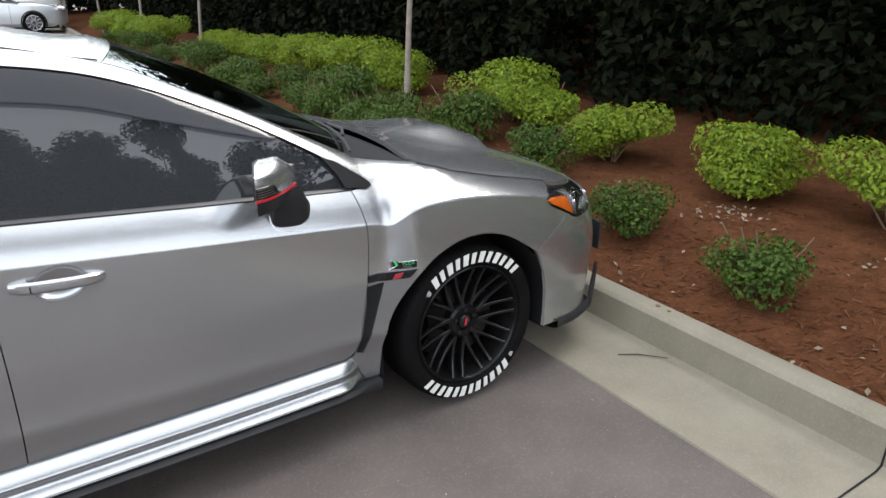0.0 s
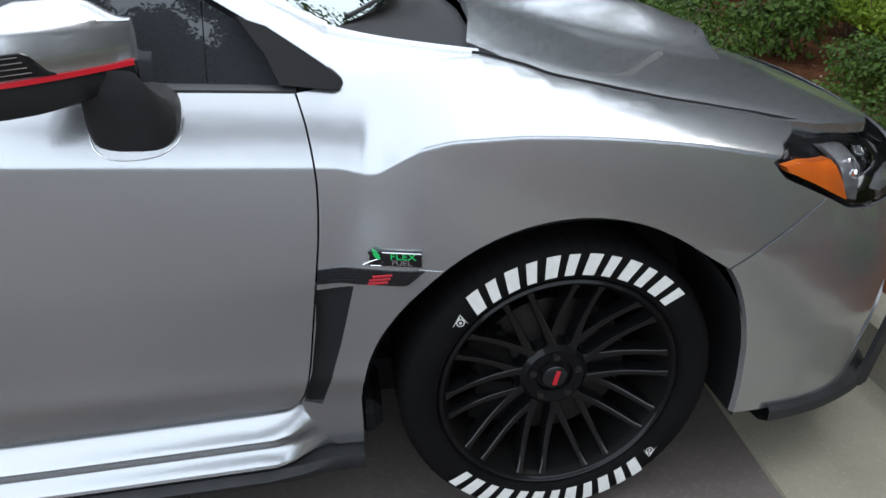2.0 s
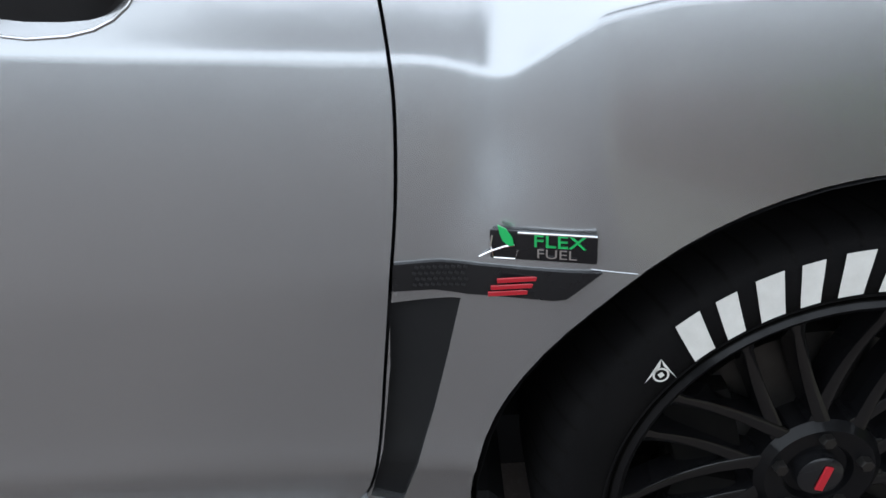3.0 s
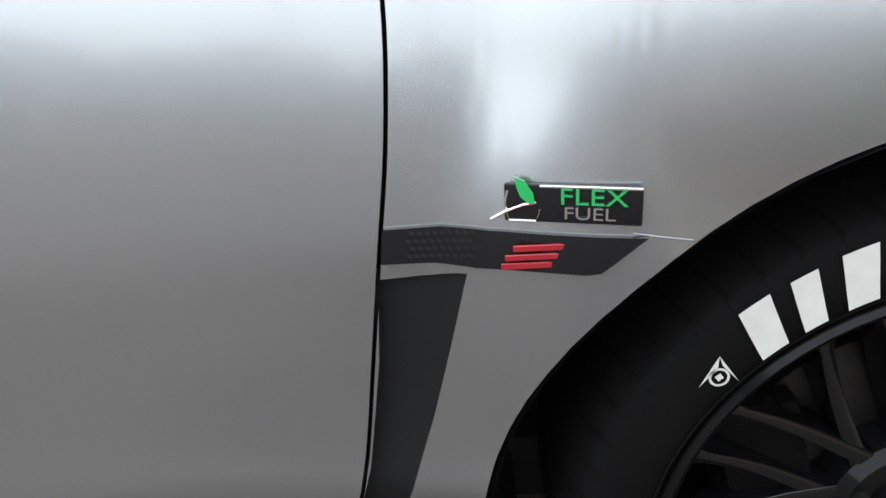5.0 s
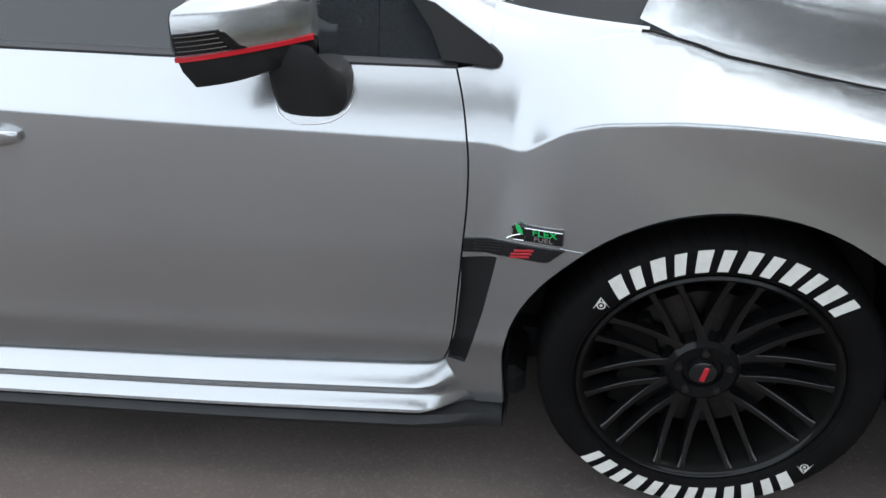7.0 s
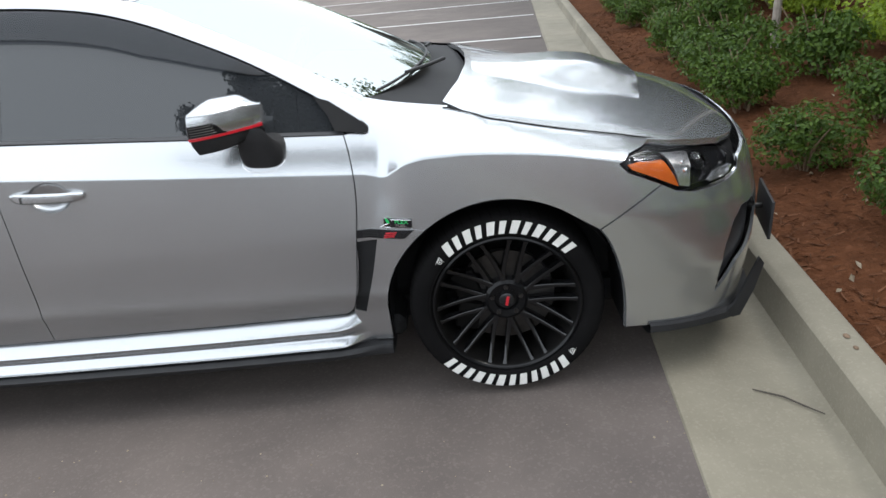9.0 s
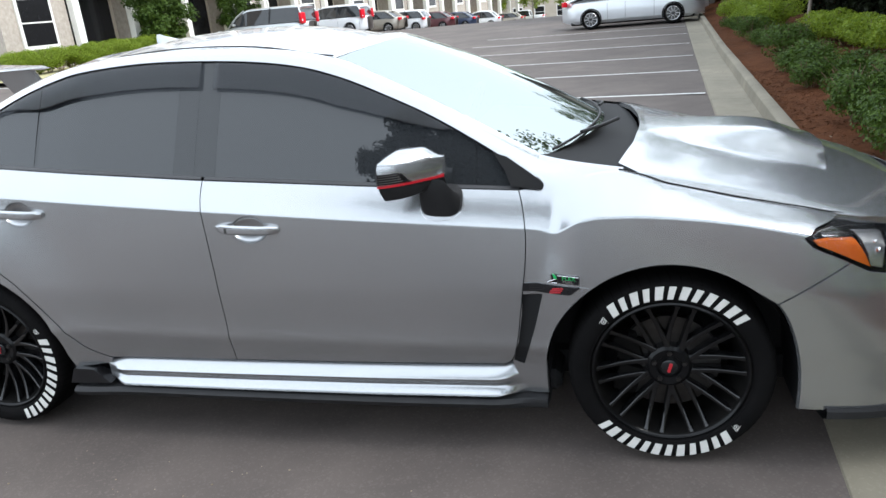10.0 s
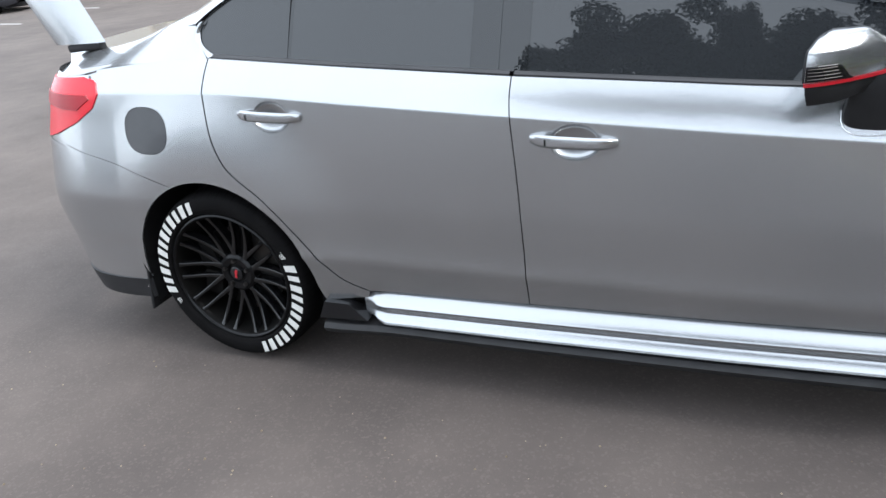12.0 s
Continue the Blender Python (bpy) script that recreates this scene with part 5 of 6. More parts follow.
# ---------------------------------------------------------------- wheels
def wheel_mesh(s, turn, hub):
    """One wheel round its own axis, outer face towards -y (s = 1) or +y (s = -1); turn: where the tyre's words stand."""
    def fit(bm):
        return mirrored(bm) if s < 0 else bm

    at = Matrix.Translation(hub)
    # rim barrel, lip and spokes
    bm = bmesh.new()
    lathe(bm, [(0.222, 0.20), (0.218, 0.06), (0.205, -0.02), (0.226, -0.085), (0.233, -0.108), (0.241, -0.115), (0.247, -0.112), (0.249, -0.100), (0.235, -0.09), (0.228, 0.20)], 72)
    w = part("wheel", fit(bm), M_BARREL, car, "gloss black multi-spoke alloy wheel", at)
    bm = bmesh.new()
    lathe(bm, [(0.0, -0.062), (0.036, -0.062), (0.040, -0.070), (0.062, -0.074), (0.072, -0.066), (0.074, -0.03), (0.06, 0.02)], 40)
    part("hub", fit(bm), M_RIM, w)
    bm = bmesh.new()
    lathe(bm, [(0.2335, -0.1075), (0.2365, -0.1135), (0.241, -0.1162), (0.2465, -0.1135)], 72)
    part("rim_lip", fit(bm), M_RIM, w)
    for d in (-1, 1):
        rows = []
        for i in range(10):
            t = i / 9
            off = d * (0.024 + 0.002 * t)
            c = Vector((0.046 + 0.187 * t, 0, off))
            wd = 0.0078 - 0.0016 * t + 0.003 * (1 - t) ** 3 + 0.004 * step(0.88, 1.0, t)
            y = -0.068 - 0.038 * t + 0.014 * math.sin(math.pi * t) + (0.0015 if d > 0 else 0.0)
            rows.append([c + Vector((0, y + o, q * wd)) for q, o in ((1.15, 0.034), (1.0, 0.0055), (0.86, 0.0012), (0.6, 0.0), (-0.6, 0.0), (-0.86, 0.0012), (-1.0, 0.0055), (-1.15, 0.034))])
        me = finish(fit(loft(bmesh.new(), rows, closed=True)), "spoke", M_SPOKE)
        for k in range(10):
            ob = new("spoke", me)
            ob.parent, ob.matrix_basis = w, pose(0, 0, 0, 0, -(turn - 9 + k * 360 / 10), 0)
    bm = bmesh.new()
    lathe(bm, [(0.232, 0.125), (0.245, 0.128), (0.29, 0.130), (0.312, 0.118), (0.3235, 0.095), (0.3265, 0.05), (0.3265, -0.05), (0.3245, -0.085), (0.318, -0.106), (0.311, -0.1165), (0.303, -0.1205), (0.285, -0.1235), (0.268, -0.1225), (0.256, -0.117), (0.248, -0.108), (0.244, -0.098)], 96)
    tyre = part("tyre", fit(bm), M_RUBBER, w, "black low-profile tyre")
    bm = bmesh.new()
    for k in range(64):
        a = 2 * math.pi * k / 64
        loft(bm, [[Vector((r * math.cos(a + e + q), y, r * math.sin(a + e + q))) for q in (-0.006, 0.006)]
                  for r, y, e in ((0.3272, -0.045, 0.03), (0.3254, -0.0850, 0.01), (0.3189, -0.1066, 0.0), (0.3118, -0.1172, 0.0), (0.3072, -0.1194, 0.0))])
    part("tread_groove", fit(bm), M_BARREL, w)
    bm = bmesh.new()
    lathe(bm, [(0.2535, -0.1165), (0.2555, -0.1188), (0.2575, -0.1185)], 96)
    part("rim_guard", fit(bm), M_RUBBER, w)
    # the maker's word on the tyre is drawn as plain white bars
    def stroke(bm, a0, a1, r0, r1, lean=0.0, k=4):
        rows = []
        for i in range(k + 1):
            a = a0 + (a1 - a0) * i / k
            row = []
            for f in (0.0, 0.3, 0.7, 1.0):
                r, b = r0 + (r1 - r0) * f, a - lean * f
                row.append(Vector((r * math.cos(b), -0.1244 if 0.26 < r < 0.302 else -0.1234, r * math.sin(b))))
            rows.append(row)
        loft(bm, rows)

    for half in (0, 180):
        for g in range(6):
            bm = bmesh.new()
            c, wd = radians(turn + half + 38.5 - 15.4 * g), radians(6.0)
            r0, r1, ln = 0.2625, 0.3065, radians(1.8)
            stroke(bm, c + wd, c + wd - radians(5.0), r0, r1, ln)
            stroke(bm, c - wd + radians(4.0), c - wd, r0, r1 - 0.001, ln)
            part("sidewall_bar", fit(bm), M_WHITE, w)
        # the small mark before it: a winged ring
        bm = bmesh.new()
        c = radians(turn + half + 51)

        def spot(u, v):
            r, a = 0.277 + v, c - u / 0.277
            return bm.verts.new((r * math.cos(a), -0.1243, r * math.sin(a)))

        for tip, back in (((-0.018, 0.0045), (0.004, 0.0055)), ((0.006, -0.016), (0.0072, 0.004))):
            bm.faces.new((spot(0.011, 0.012), spot(*tip), spot(*back)))
        for k in range(16):
            a0, a1 = 2 * math.pi * k / 16, 2 * math.pi * (k + 1) / 16
            bm.faces.new([spot(-0.0015 + r * math.cos(a), -0.0015 + r * math.sin(a)) for r, a in ((0.0062, a0), (0.0082, a0), (0.0082, a1), (0.0062, a1))])
        bm.faces.new([spot(-0.0015 + x, -0.0015 + y) for x, y in ((-0.003, -0.002), (0.002, -0.003), (0.003, 0.002), (-0.002, 0.003))])
        part("sidewall_mark", fit(bm), M_WHITE, w)
    bm = bmesh.new()
    lathe(bm, [(0.0, -0.0785), (0.022, -0.0785), (0.026, -0.076), (0.027, -0.062)], 32)
    cap = part("centre_cap", fit(bm), M_GLOSSBLACK, w)
    part("cap_mark", fit(box(bmesh.new(), (0.010, 0.003, 0.034), (0.002, -0.080, 0), (0, 14, 0), 0.001, 1)), M_RED, w, "red centre mark")
    for k in range(5):
        a = radians(90 + 72 * k)
        bm = bmesh.new()
        lathe(bm, [(0.0, -0.082), (0.007, -0.082), (0.0085, -0.079), (0.0085, -0.05)], 6)
        for v in bm.verts:
            v.co += Vector((0.05 * math.cos(a), 0, 0.05 * math.sin(a)))
        part("wheel_nut", fit(bm), M_STEEL, w)
    bm = bmesh.new()
    lathe(bm, [(0.06, -0.030), (0.163, -0.030), (0.165, -0.02), (0.163, -0.006), (0.06, -0.006)], 48)
    part("brake_disc", fit(bm), M_STEEL, w, "steel brake disc")
    bm = bmesh.new()
    for dx in (-0.03, 0.03):
        box(bm, (0.08, 0.075, 0.10), (-0.14 + abs(dx) * 0.3, -0.02, dx * 1.9), (0, -dx * 500, 0), 0.012, 2)
    part("brake_caliper", fit(bm), M_BARREL, w)
    return w


for s in (1, -1):
    wheel_mesh(s, 87, (0.003, -0.768 * s, 0.3265))
    wheel_mesh(s, -28 if s > 0 else 40, (-2.652, -0.768 * s, 0.3265))
    for cx in (0.0, -2.652):
        bm = bmesh.new()
        r = 0.387 if cx > -1 else 0.381
        pts = [(cx - r, 0.19), (cx - r, 0.25)] + arc(cx, 0.321, r, 180, 0, 30) + [(cx + r, 0.25), (cx + r, 0.21)]
        loft(bm, [[Vector((x, -(side(x, max(0.34, min(z, 0.6))) - 0.006), z)) for x, z in pts], [Vector((x, -0.80, z)) for x, z in pts], [Vector((x, -0.60, z)) for x, z in pts]])
        c = bm.verts.new((cx, -0.58, 0.3))
        ring = [v for v in bm.verts if abs(v.co.y + 0.60) < 1e-4]
        for a, b in zip(ring, ring[1:]):
            bm.faces.new((a, b, c))
        part("wheel_arch_liner", mirrored(bm) if s < 0 else bm, M_GAP, car)
    bm = box(bmesh.new(), (0.012, 0.20, 0.25), (-3.055, -0.775 * s, 0.275), (0, 10, 0), 0.003, 1)
    part("mud_flap", bm, M_BLACK, car, "black mud flap")

# underside, cabin
bm = box(bmesh.new(), (4.05, 1.30, 0.10), (-1.35, 0, 0.235), (0, 0, 0), 0.03, 2)
box(bm, (1.9, 1.62, 0.08), (-1.3, 0, 0.24), (0, 0, 0), 0.02, 1)
part("underbody", bm, M_GAP, car)
bm = box(bmesh.new(), (0.55, 1.36, 0.16), (-0.52, 0, 0.90), (0, 6, 0), 0.05, 3)
part("dashboard", bm, M_CABIN, car, "black dashboard")
for y in (-0.36, 0.36):
    bm = box(bmesh.new(), (0.52, 0.50, 0.16), (-1.28, y, 0.56), (0, -8, 0), 0.05, 3)
    box(bm, (0.15, 0.48, 0.62), (-1.60, y, 0.88), (0, -16, 0), 0.06, 3)
    box(bm, (0.09, 0.26, 0.16), (-1.70, y, 1.25), (0, -10, 0), 0.035, 3)
    part("front_seat", bm, M_CABIN, car, "black front seat")
bm = box(bmesh.new(), (0.5, 1.28, 0.18), (-2.2, 0, 0.56), (0, -6, 0), 0.05, 3)
box(bm, (0.16, 1.28, 0.60), (-2.52, 0, 0.86), (0, -22, 0), 0.06, 3)
part("rear_bench", bm, M_CABIN, car, "black rear bench")
bm = bmesh.new()
lathe(bm, [(0.185 + 0.014 * math.cos(a), 0.014 * math.sin(a)) for a in [2 * math.pi * k / 10 for k in range(10)]], 36, closed=True)
box(bm, (0.34, 0.02, 0.05), (0, 0, 0), (0, 0, 0), 0.008, 1)
part("steering_wheel", bm, M_CABIN, car, "black steering wheel", pose(-0.86, 0.37, 0.97, 0, 0, -90) @ pose(0, 0, 0, -25, 0, 0))


# ---------------------------------------------------------------- planting
def shrub(name, label, group, seed, w, h, leaf, count, material, open_base=0.25):
    """A clipped bush: twigs from the root and a shell of single leaves in lumps, with gaps."""
    rng = np.random.default_rng(seed)
    root = thing(name, label, "shrub", group)
    bm = bmesh.new()
    for k in range(9):
        a = rng.uniform(0, 2 * math.pi)
        r = w * rng.uniform(0.15, 0.42)
        rod(bm, [(0.03 * math.cos(a), 0.03 * math.sin(a), -0.03), (r * 0.5 * math.cos(a), r * 0.5 * math.sin(a), h * 0.4), (r * math.cos(a + 0.2), r * math.sin(a + 0.2), h * rng.uniform(0.65, 0.9))], [0.008, 0.006, 0.003], 5, False)
    part("stem", bm, M_TWIG, root)
    lumps = []
    for k in range(16):
        a, t = rng.uniform(0, 2 * math.pi), rng.uniform(0.0, 1.0)
        r = w * 0.30 * math.sqrt(rng.uniform(0.05, 1))
        lumps.append((r * math.cos(a), r * math.sin(a), h * (open_base + 0.22 + 0.42 * t), w * rng.uniform(0.18, 0.27), h * rng.uniform(0.2, 0.3)))
    cs, ns = [], []
    for i in range(count):
        lx, ly, lz, lr, lh = lumps[rng.integers(len(lumps))]
        d = Vector(rng.normal(0, 1, 3)).normalized()
        f = rng.uniform(0.55, 1.0) ** 0.5
        c = Vector((lx + d.x * lr * f, ly + d.y * lr * f, lz + d.z * lh * f))
        if c.z > 0.02:
            cs.append(c)
            ns.append(d + Vector((0, 0, 0.6)))
    part_ob = raw("foliage", *leaves(rng, cs, ns, leaf, 0.6, 0.55), material, root)
    part_ob["kind"] = "stuff"
    return root


hedges = [shrub("hedge_shrub", "bright yellow-green clipped hedge shrub on mulch", "hedge shrubs", 10 + k, 1.0, 0.54, 0.041, 5200, M_LEAF, 0.12) for k in range(3)]
lows = [shrub("low_shrub", "small dark green rounded shrub on mulch", "low shrubs", 30 + k, 0.60, 0.38, 0.032, 2400, M_LEAF2, 0.03) for k in range(3)]
rng = np.random.default_rng(5)


def set_out(kinds, places, lo, hi):
    for i, (x, y) in enumerate(places):
        m = pose(x, y, bed_height(x, y) - 0.01, 0, 0, rng.uniform(0, 360))
        k = rng.uniform(lo, hi) * (1 + 0.32 * step(0.8, 2.6, y))
        if i < len(kinds):
            kinds[i].matrix_basis = m
        else:
            c = copy_thing(kinds[i % len(kinds)], m)
            c.scale = (k, k, k * rng.uniform(0.9, 1.1))


set_out(hedges, [(3.05, 1.15), (3.05, -0.17), (3.02, -1.15), (3.30, 2.35), (3.55, 3.1), (3.0, -2.2), (2.95, -3.3), (3.75, 5.6), (3.85, 6.5), (3.8, 7.4), (3.75, 8.5), (3.65, 9.6), (3.6, 10.8), (3.55, 11.9),
                 (3.3, 15.2), (3.3, 16.4), (3.25, 17.7), (3.2, 19.0), (3.2, 20.4), (2.9, -4.6), (2.85, -6.0)], 0.85, 1.12)
set_out(lows, [(1.76, -0.18), (1.63, -1.12), (1.68, 0.72), (1.80, 2.0), (2.02, 3.5), (2.35, 1.25), (2.50, 4.6), (2.15, 5.2), (2.45, 6.3), (2.3, 7.5), (2.6, 8.6), (2.5, 9.8), (2.7, 11.2), (2.55, 12.6), (2.7, 14.2),
               (2.7, 16), (2.8, 18), (1.55, -2.3), (1.5, -3.5), (2.6, 2.6), (1.92, 2.75), (2.0, 4.3), (2.25, 3.4), (2.7, 5.4), (2.1, 6.6), (2.3, 8.3)], 0.8, 1.1)


def tree(name, label, seed, height, trunk, bare, crown, count, leaf, material, bark):
    """A tree: tapered trunk, limbs, and a crown of leaf clumps round the limbs' ends."""
    rng = np.random.default_rng(seed)
    root = thing(name, label, "tree")
    bm = bmesh.new()
    lean = rng.normal(0, 0.02, 2)
    spine = [Vector((lean[0] * z + 0.03 * math.sin(z * 1.3 + seed), lean[1] * z, z)) for z in np.linspace(-0.1, height * 0.93, 12)]
    rod(bm, spine, [trunk * (1.25 if i == 0 else 1 - 0.85 * i / 11) for i in range(12)], 10)
    part("trunk", bm, bark, root)
    bm = bmesh.new()
    ends = []
    for k in range(16):
        z = height * (bare + (0.92 - bare) * (k + rng.uniform(0, 1)) / 16)
        a = k * 2.4 + rng.uniform(-0.4, 0.4)
        r = crown * (0.55 + 0.45 * math.sin(math.pi * (z / height - bare) / (1.02 - bare))) * rng.uniform(0.7, 1.1)
        b = Vector((0, 0, z)) + Vector((spine[6].x, spine[6].y, 0)) * 0.5
        e = b + Vector((r * math.cos(a), r * math.sin(a), 0.35 * r + rng.uniform(-0.2, 0.4)))
        m = b.lerp(e, 0.5) + Vector((0, 0, 0.12 * r))
        rod(bm, [b, m, e], [trunk * 0.38, trunk * 0.24, trunk * 0.08], 6, False)
        ends += [e, m.lerp(e, 0.4), e + Vector(rng.normal(0, 0.2 * r, 3))]
    part("limbs", bm, bark, root)
    cs, ns = [], []
    for i in range(count):
        e = ends[rng.integers(len(ends))]
        d = Vector(rng.normal(0, 1, 3)).normalized()
        cs.append(e + d * crown * 0.30 * rng.uniform(0.2, 1.0) ** 0.6)
        ns.append(d + Vector((0, 0, 0.7)))
    ob = raw("crown", *leaves(rng, cs, ns, leaf, 0.6, 0.6), material, root)
    ob["kind"] = "stuff"
    return root


# young street trees with pale trunks in the bed
young = tree("young_tree", "slim young tree with pale bare trunk in the mulch", 3, 7.0, 0.036, 0.5, 1.3, 3500, 0.10, M_LEAF2, M_BARK)
young.matrix_basis = pose(2.75, 3.87, bed_height(2.75, 3.87))
for x, y, r in ((3.55, 13.4, 40), (3.4, 17.6, 130), (3.15, 21.2, 220), (2.9, 26.0, 300)):
    copy_thing(young, pose(x, y, bed_height(x, y), 0, 0, r))

# the dark wood behind the bed: its shade is painted into the leaves
for k in range(30):
    x, y = rng.uniform(5.6, 11.5), -7.5 + 1.9 * k + rng.uniform(-0.7, 0.7)
    bm = bmesh.new()
    h, r = rng.uniform(6, 8), rng.uniform(0.07, 0.2)
    rod(bm, [(0, 0, -0.2), (rng.normal(0, 0.1), rng.normal(0, 0.1), h * 0.4), (rng.normal(0, 0.25), rng.normal(0, 0.25), h)], [r, r * 0.8, r * 0.3], 8)
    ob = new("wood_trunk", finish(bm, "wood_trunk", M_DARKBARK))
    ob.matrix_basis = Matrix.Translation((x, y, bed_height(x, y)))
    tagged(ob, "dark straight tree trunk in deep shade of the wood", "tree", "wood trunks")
vs, fs = [], []
# third layer: unseen leaf lid against the sky; fourth: coarse leaves closing bright gaps
for count, y0, y1, ztop, size, depth in ((86000, -3.5, 26, 5.0, 0.15, 0.7), (26000, -8.5, 56, 6.2, 0.24, 1.3), (21000, -8.5, 56, -1, 0.6, 0), (14000, -12, 56, 6.6, 0.55, 2.0)):
    cs, ns = [], []
    for i in range(count):
        y = rng.uniform(y0, y1)
        face = 4.9 + 0.5 * noise.noise(Vector((y * 0.35, 0, 7))) + 0.4 * noise.noise(Vector((y * 1.3, 1, 2)))
        if ztop < 0:
            c, nrm = Vector((rng.uniform(4.6, 17), y, rng.uniform(4.6, 6.4))), Vector((0, 0, 1))
        else:
            z = rng.uniform(0.0, 1.0) ** 0.9 * ztop
            c, nrm = Vector((face - 0.7 * step(3.0, 6.0, z) + (2.6 if size > 0.5 else 0.0) + rng.exponential(depth), y, z + 0.3)), Vector((-0.6, 0, 0.8))
            if noise.noise(c * 0.55) < -0.45:
                continue
        cs.append(c)
        ns.append(nrm)
    v, f = leaves(rng, cs, ns, size, 0.7, 0.6)
    fs += [tuple(a + len(vs) for a in t) for t in f]
    vs += v
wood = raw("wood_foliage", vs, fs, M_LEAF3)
tagged(wood, "dense wood foliage, its deep shade put into the colour", "woodland", kind="stuff")
# flat dark sheet in place of the shaded depth behind the leaves
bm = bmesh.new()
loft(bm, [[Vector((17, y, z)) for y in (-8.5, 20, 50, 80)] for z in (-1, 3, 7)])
tagged(new("backdrop", finish(bm, "backdrop", M_LEAF3)), "dark sheet standing for the shaded depth of the wood", "woodland", kind="structure")

# trees across the drive, mirrored in the windows and the bonnet
for k, (x, y, h) in enumerate(((-2.6, -15.4, 15.1), (0.0, -15.6, 15.9), (2.6, -16.2, 16.6), (5.6, -15.4, 15.6), (9.5, -16.5, 15.5))):
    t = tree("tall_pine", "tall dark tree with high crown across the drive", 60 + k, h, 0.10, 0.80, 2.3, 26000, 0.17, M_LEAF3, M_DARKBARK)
    t.matrix_basis = pose(x, y, -0.02, 0, 0, 70 * k)
# tree line never in view, added to darken what the doors reflect
cs, ns = [], []
for i in range(12000):
    x = rng.uniform(-90, 90)
    top = 7.5 + 2.5 * noise.noise(Vector((x * 0.12, 0, 0))) + 1.5 * noise.noise(Vector((x * 0.5, 3, 0)))
    cs.append(Vector((x, -58 + rng.normal(0, 1.5), top * rng.uniform(0, 1) ** 0.7)))
    ns.append(Vector((0, 0.7, 0.6)))
tagged(raw("far_trees", *leaves(rng, cs, ns, 1.2, 0.7, 0.7), M_LEAF3), "dark tree line out of view, added to darken door reflections", "woodland", kind="stuff")

# ---------------------------------------------------------------- litter on the bed and the lot
vs, fs = [], []
for i in range(9000):
    y = rng.uniform(-4.5, 9)
    o = 0.62 + rng.exponential(1.3)
    x = kerb_x(y, o)
    p = Vector((x, y, bed_height(x, y) + 0.006))
    a, L, W = rng.uniform(0, math.pi), rng.uniform(0.008, 0.034), rng.uniform(0.0015, 0.005)
    t = Vector((math.cos(a), math.sin(a), rng.normal(0, 0.25)))
    n = Vector((-math.sin(a), math.cos(a), rng.normal(0, 0.3)))
    k = len(vs)
    vs += [p - t * L - n * W, p + t * L - n * W * 0.6, p + t * L * 0.9 + n * W, p - t * L * 0.9 + n * W + Vector((0, 0, 0.004))]
    fs += [(k, k + 1, k + 2), (k, k + 2, k + 3)]
tagged(raw("mulch_chips", vs, fs, M_CHIP), "loose brown bark chips and pine straw", "mulch", kind="stuff")
cs, ns = [], []
for cx, cy, sp, cnt in ((2.45, -0.35, 0.16, 60), (2.3, -1.35, 0.12, 14), (2.0, 0.5, 0.3, 18), (1.5, -0.6, 0.25, 10), (2.6, 1.6, 0.4, 22), (1.35, -1.6, 0.2, 6), (2.4, 3.2, 0.6, 20)):
    for i in range(cnt):
        x, y = cx + rng.normal(0, sp), cy + rng.normal(0, sp * 0.7)
        cs.append(Vector((x, y, bed_height(x, y) + 0.014)))
        ns.append(Vector((0, 0, 1)))
tagged(raw("dry_leaves", *leaves(rng, cs, ns, 0.034, 0.4, 0.6), M_DRYLEAF), "scattered pale dry leaves on the mulch", "leaf litter", kind="stuff")
bm = bmesh.new()
rod(bm, [Vector((kerb_x(-1.03, 0.255), -0.985, -0.001)), (0.86, -1.035, -0.002), (0.905, -1.09, -0.003), (0.945, -1.135, -0.003)], [0.002, 0.003, 0.003, 0.0015], 6)
tagged(new("twig", finish(bm, "twig", M_DARKBARK)), "thin dark twig lying in the concrete gutter", "twig")
vs, fs = [], []
for i in range(420):
    x, y = rng.uniform(-4.2, 0.6), rng.uniform(-2.9, -0.95)
    r = rng.uniform(0.0015, 0.005)
    k = len(vs)
    vs += [Vector((x + r, y, -0.012)), Vector((x, y + r * 1.2, -0.012)), Vector((x - r, y, -0.012)), Vector((x, y - r, -0.012)), Vector((x, y, -0.012 + r))]
    fs += [(k, k + 1, k + 4), (k + 1, k + 2, k + 4), (k + 2, k + 3, k + 4), (k + 3, k, k + 4)]
tagged(raw("grit", vs, fs, M_DRYLEAF), "pale grit scattered on the asphalt", "grit", kind="stuff")
for x, y, r in ((1.17, -0.95, 0.010), (1.20, -1.02, 0.008)):
    bm = bmesh.new()
    bmesh.ops.create_icosphere(bm, subdivisions=2, radius=r, matrix=Matrix.Translation((kerb_x(y, 0.55), y, 0.15 + r * 0.4)) @ Matrix.Diagonal((1, 1.4, 0.5, 1)))
    tagged(new("leaf_crumb", finish(bm, "leaf_crumb", M_TWIG)), "crumpled brown leaf on the kerb", "leaf")


# ---------------------------------------------------------------- other parked cars
M_CARS = {n: mat("car_" + n, c, tuple(v * 1.08 for v in c), scale=1.5, rough=0.25, rough2=0.35, metal=mt, coat=0.8)
          for n, c, mt in (("white", (0.72, 0.73, 0.74), 0.1), ("silver", (0.46, 0.48, 0.49), 0.75), ("pale", (0.62, 0.64, 0.66), 0.5), ("tan", (0.36, 0.33, 0.28), 0.6), ("dark", (0.03, 0.032, 0.04), 0.4),
                           ("blue", (0.03, 0.045, 0.09), 0.4), ("maroon", (0.10, 0.03, 0.035), 0.4))}


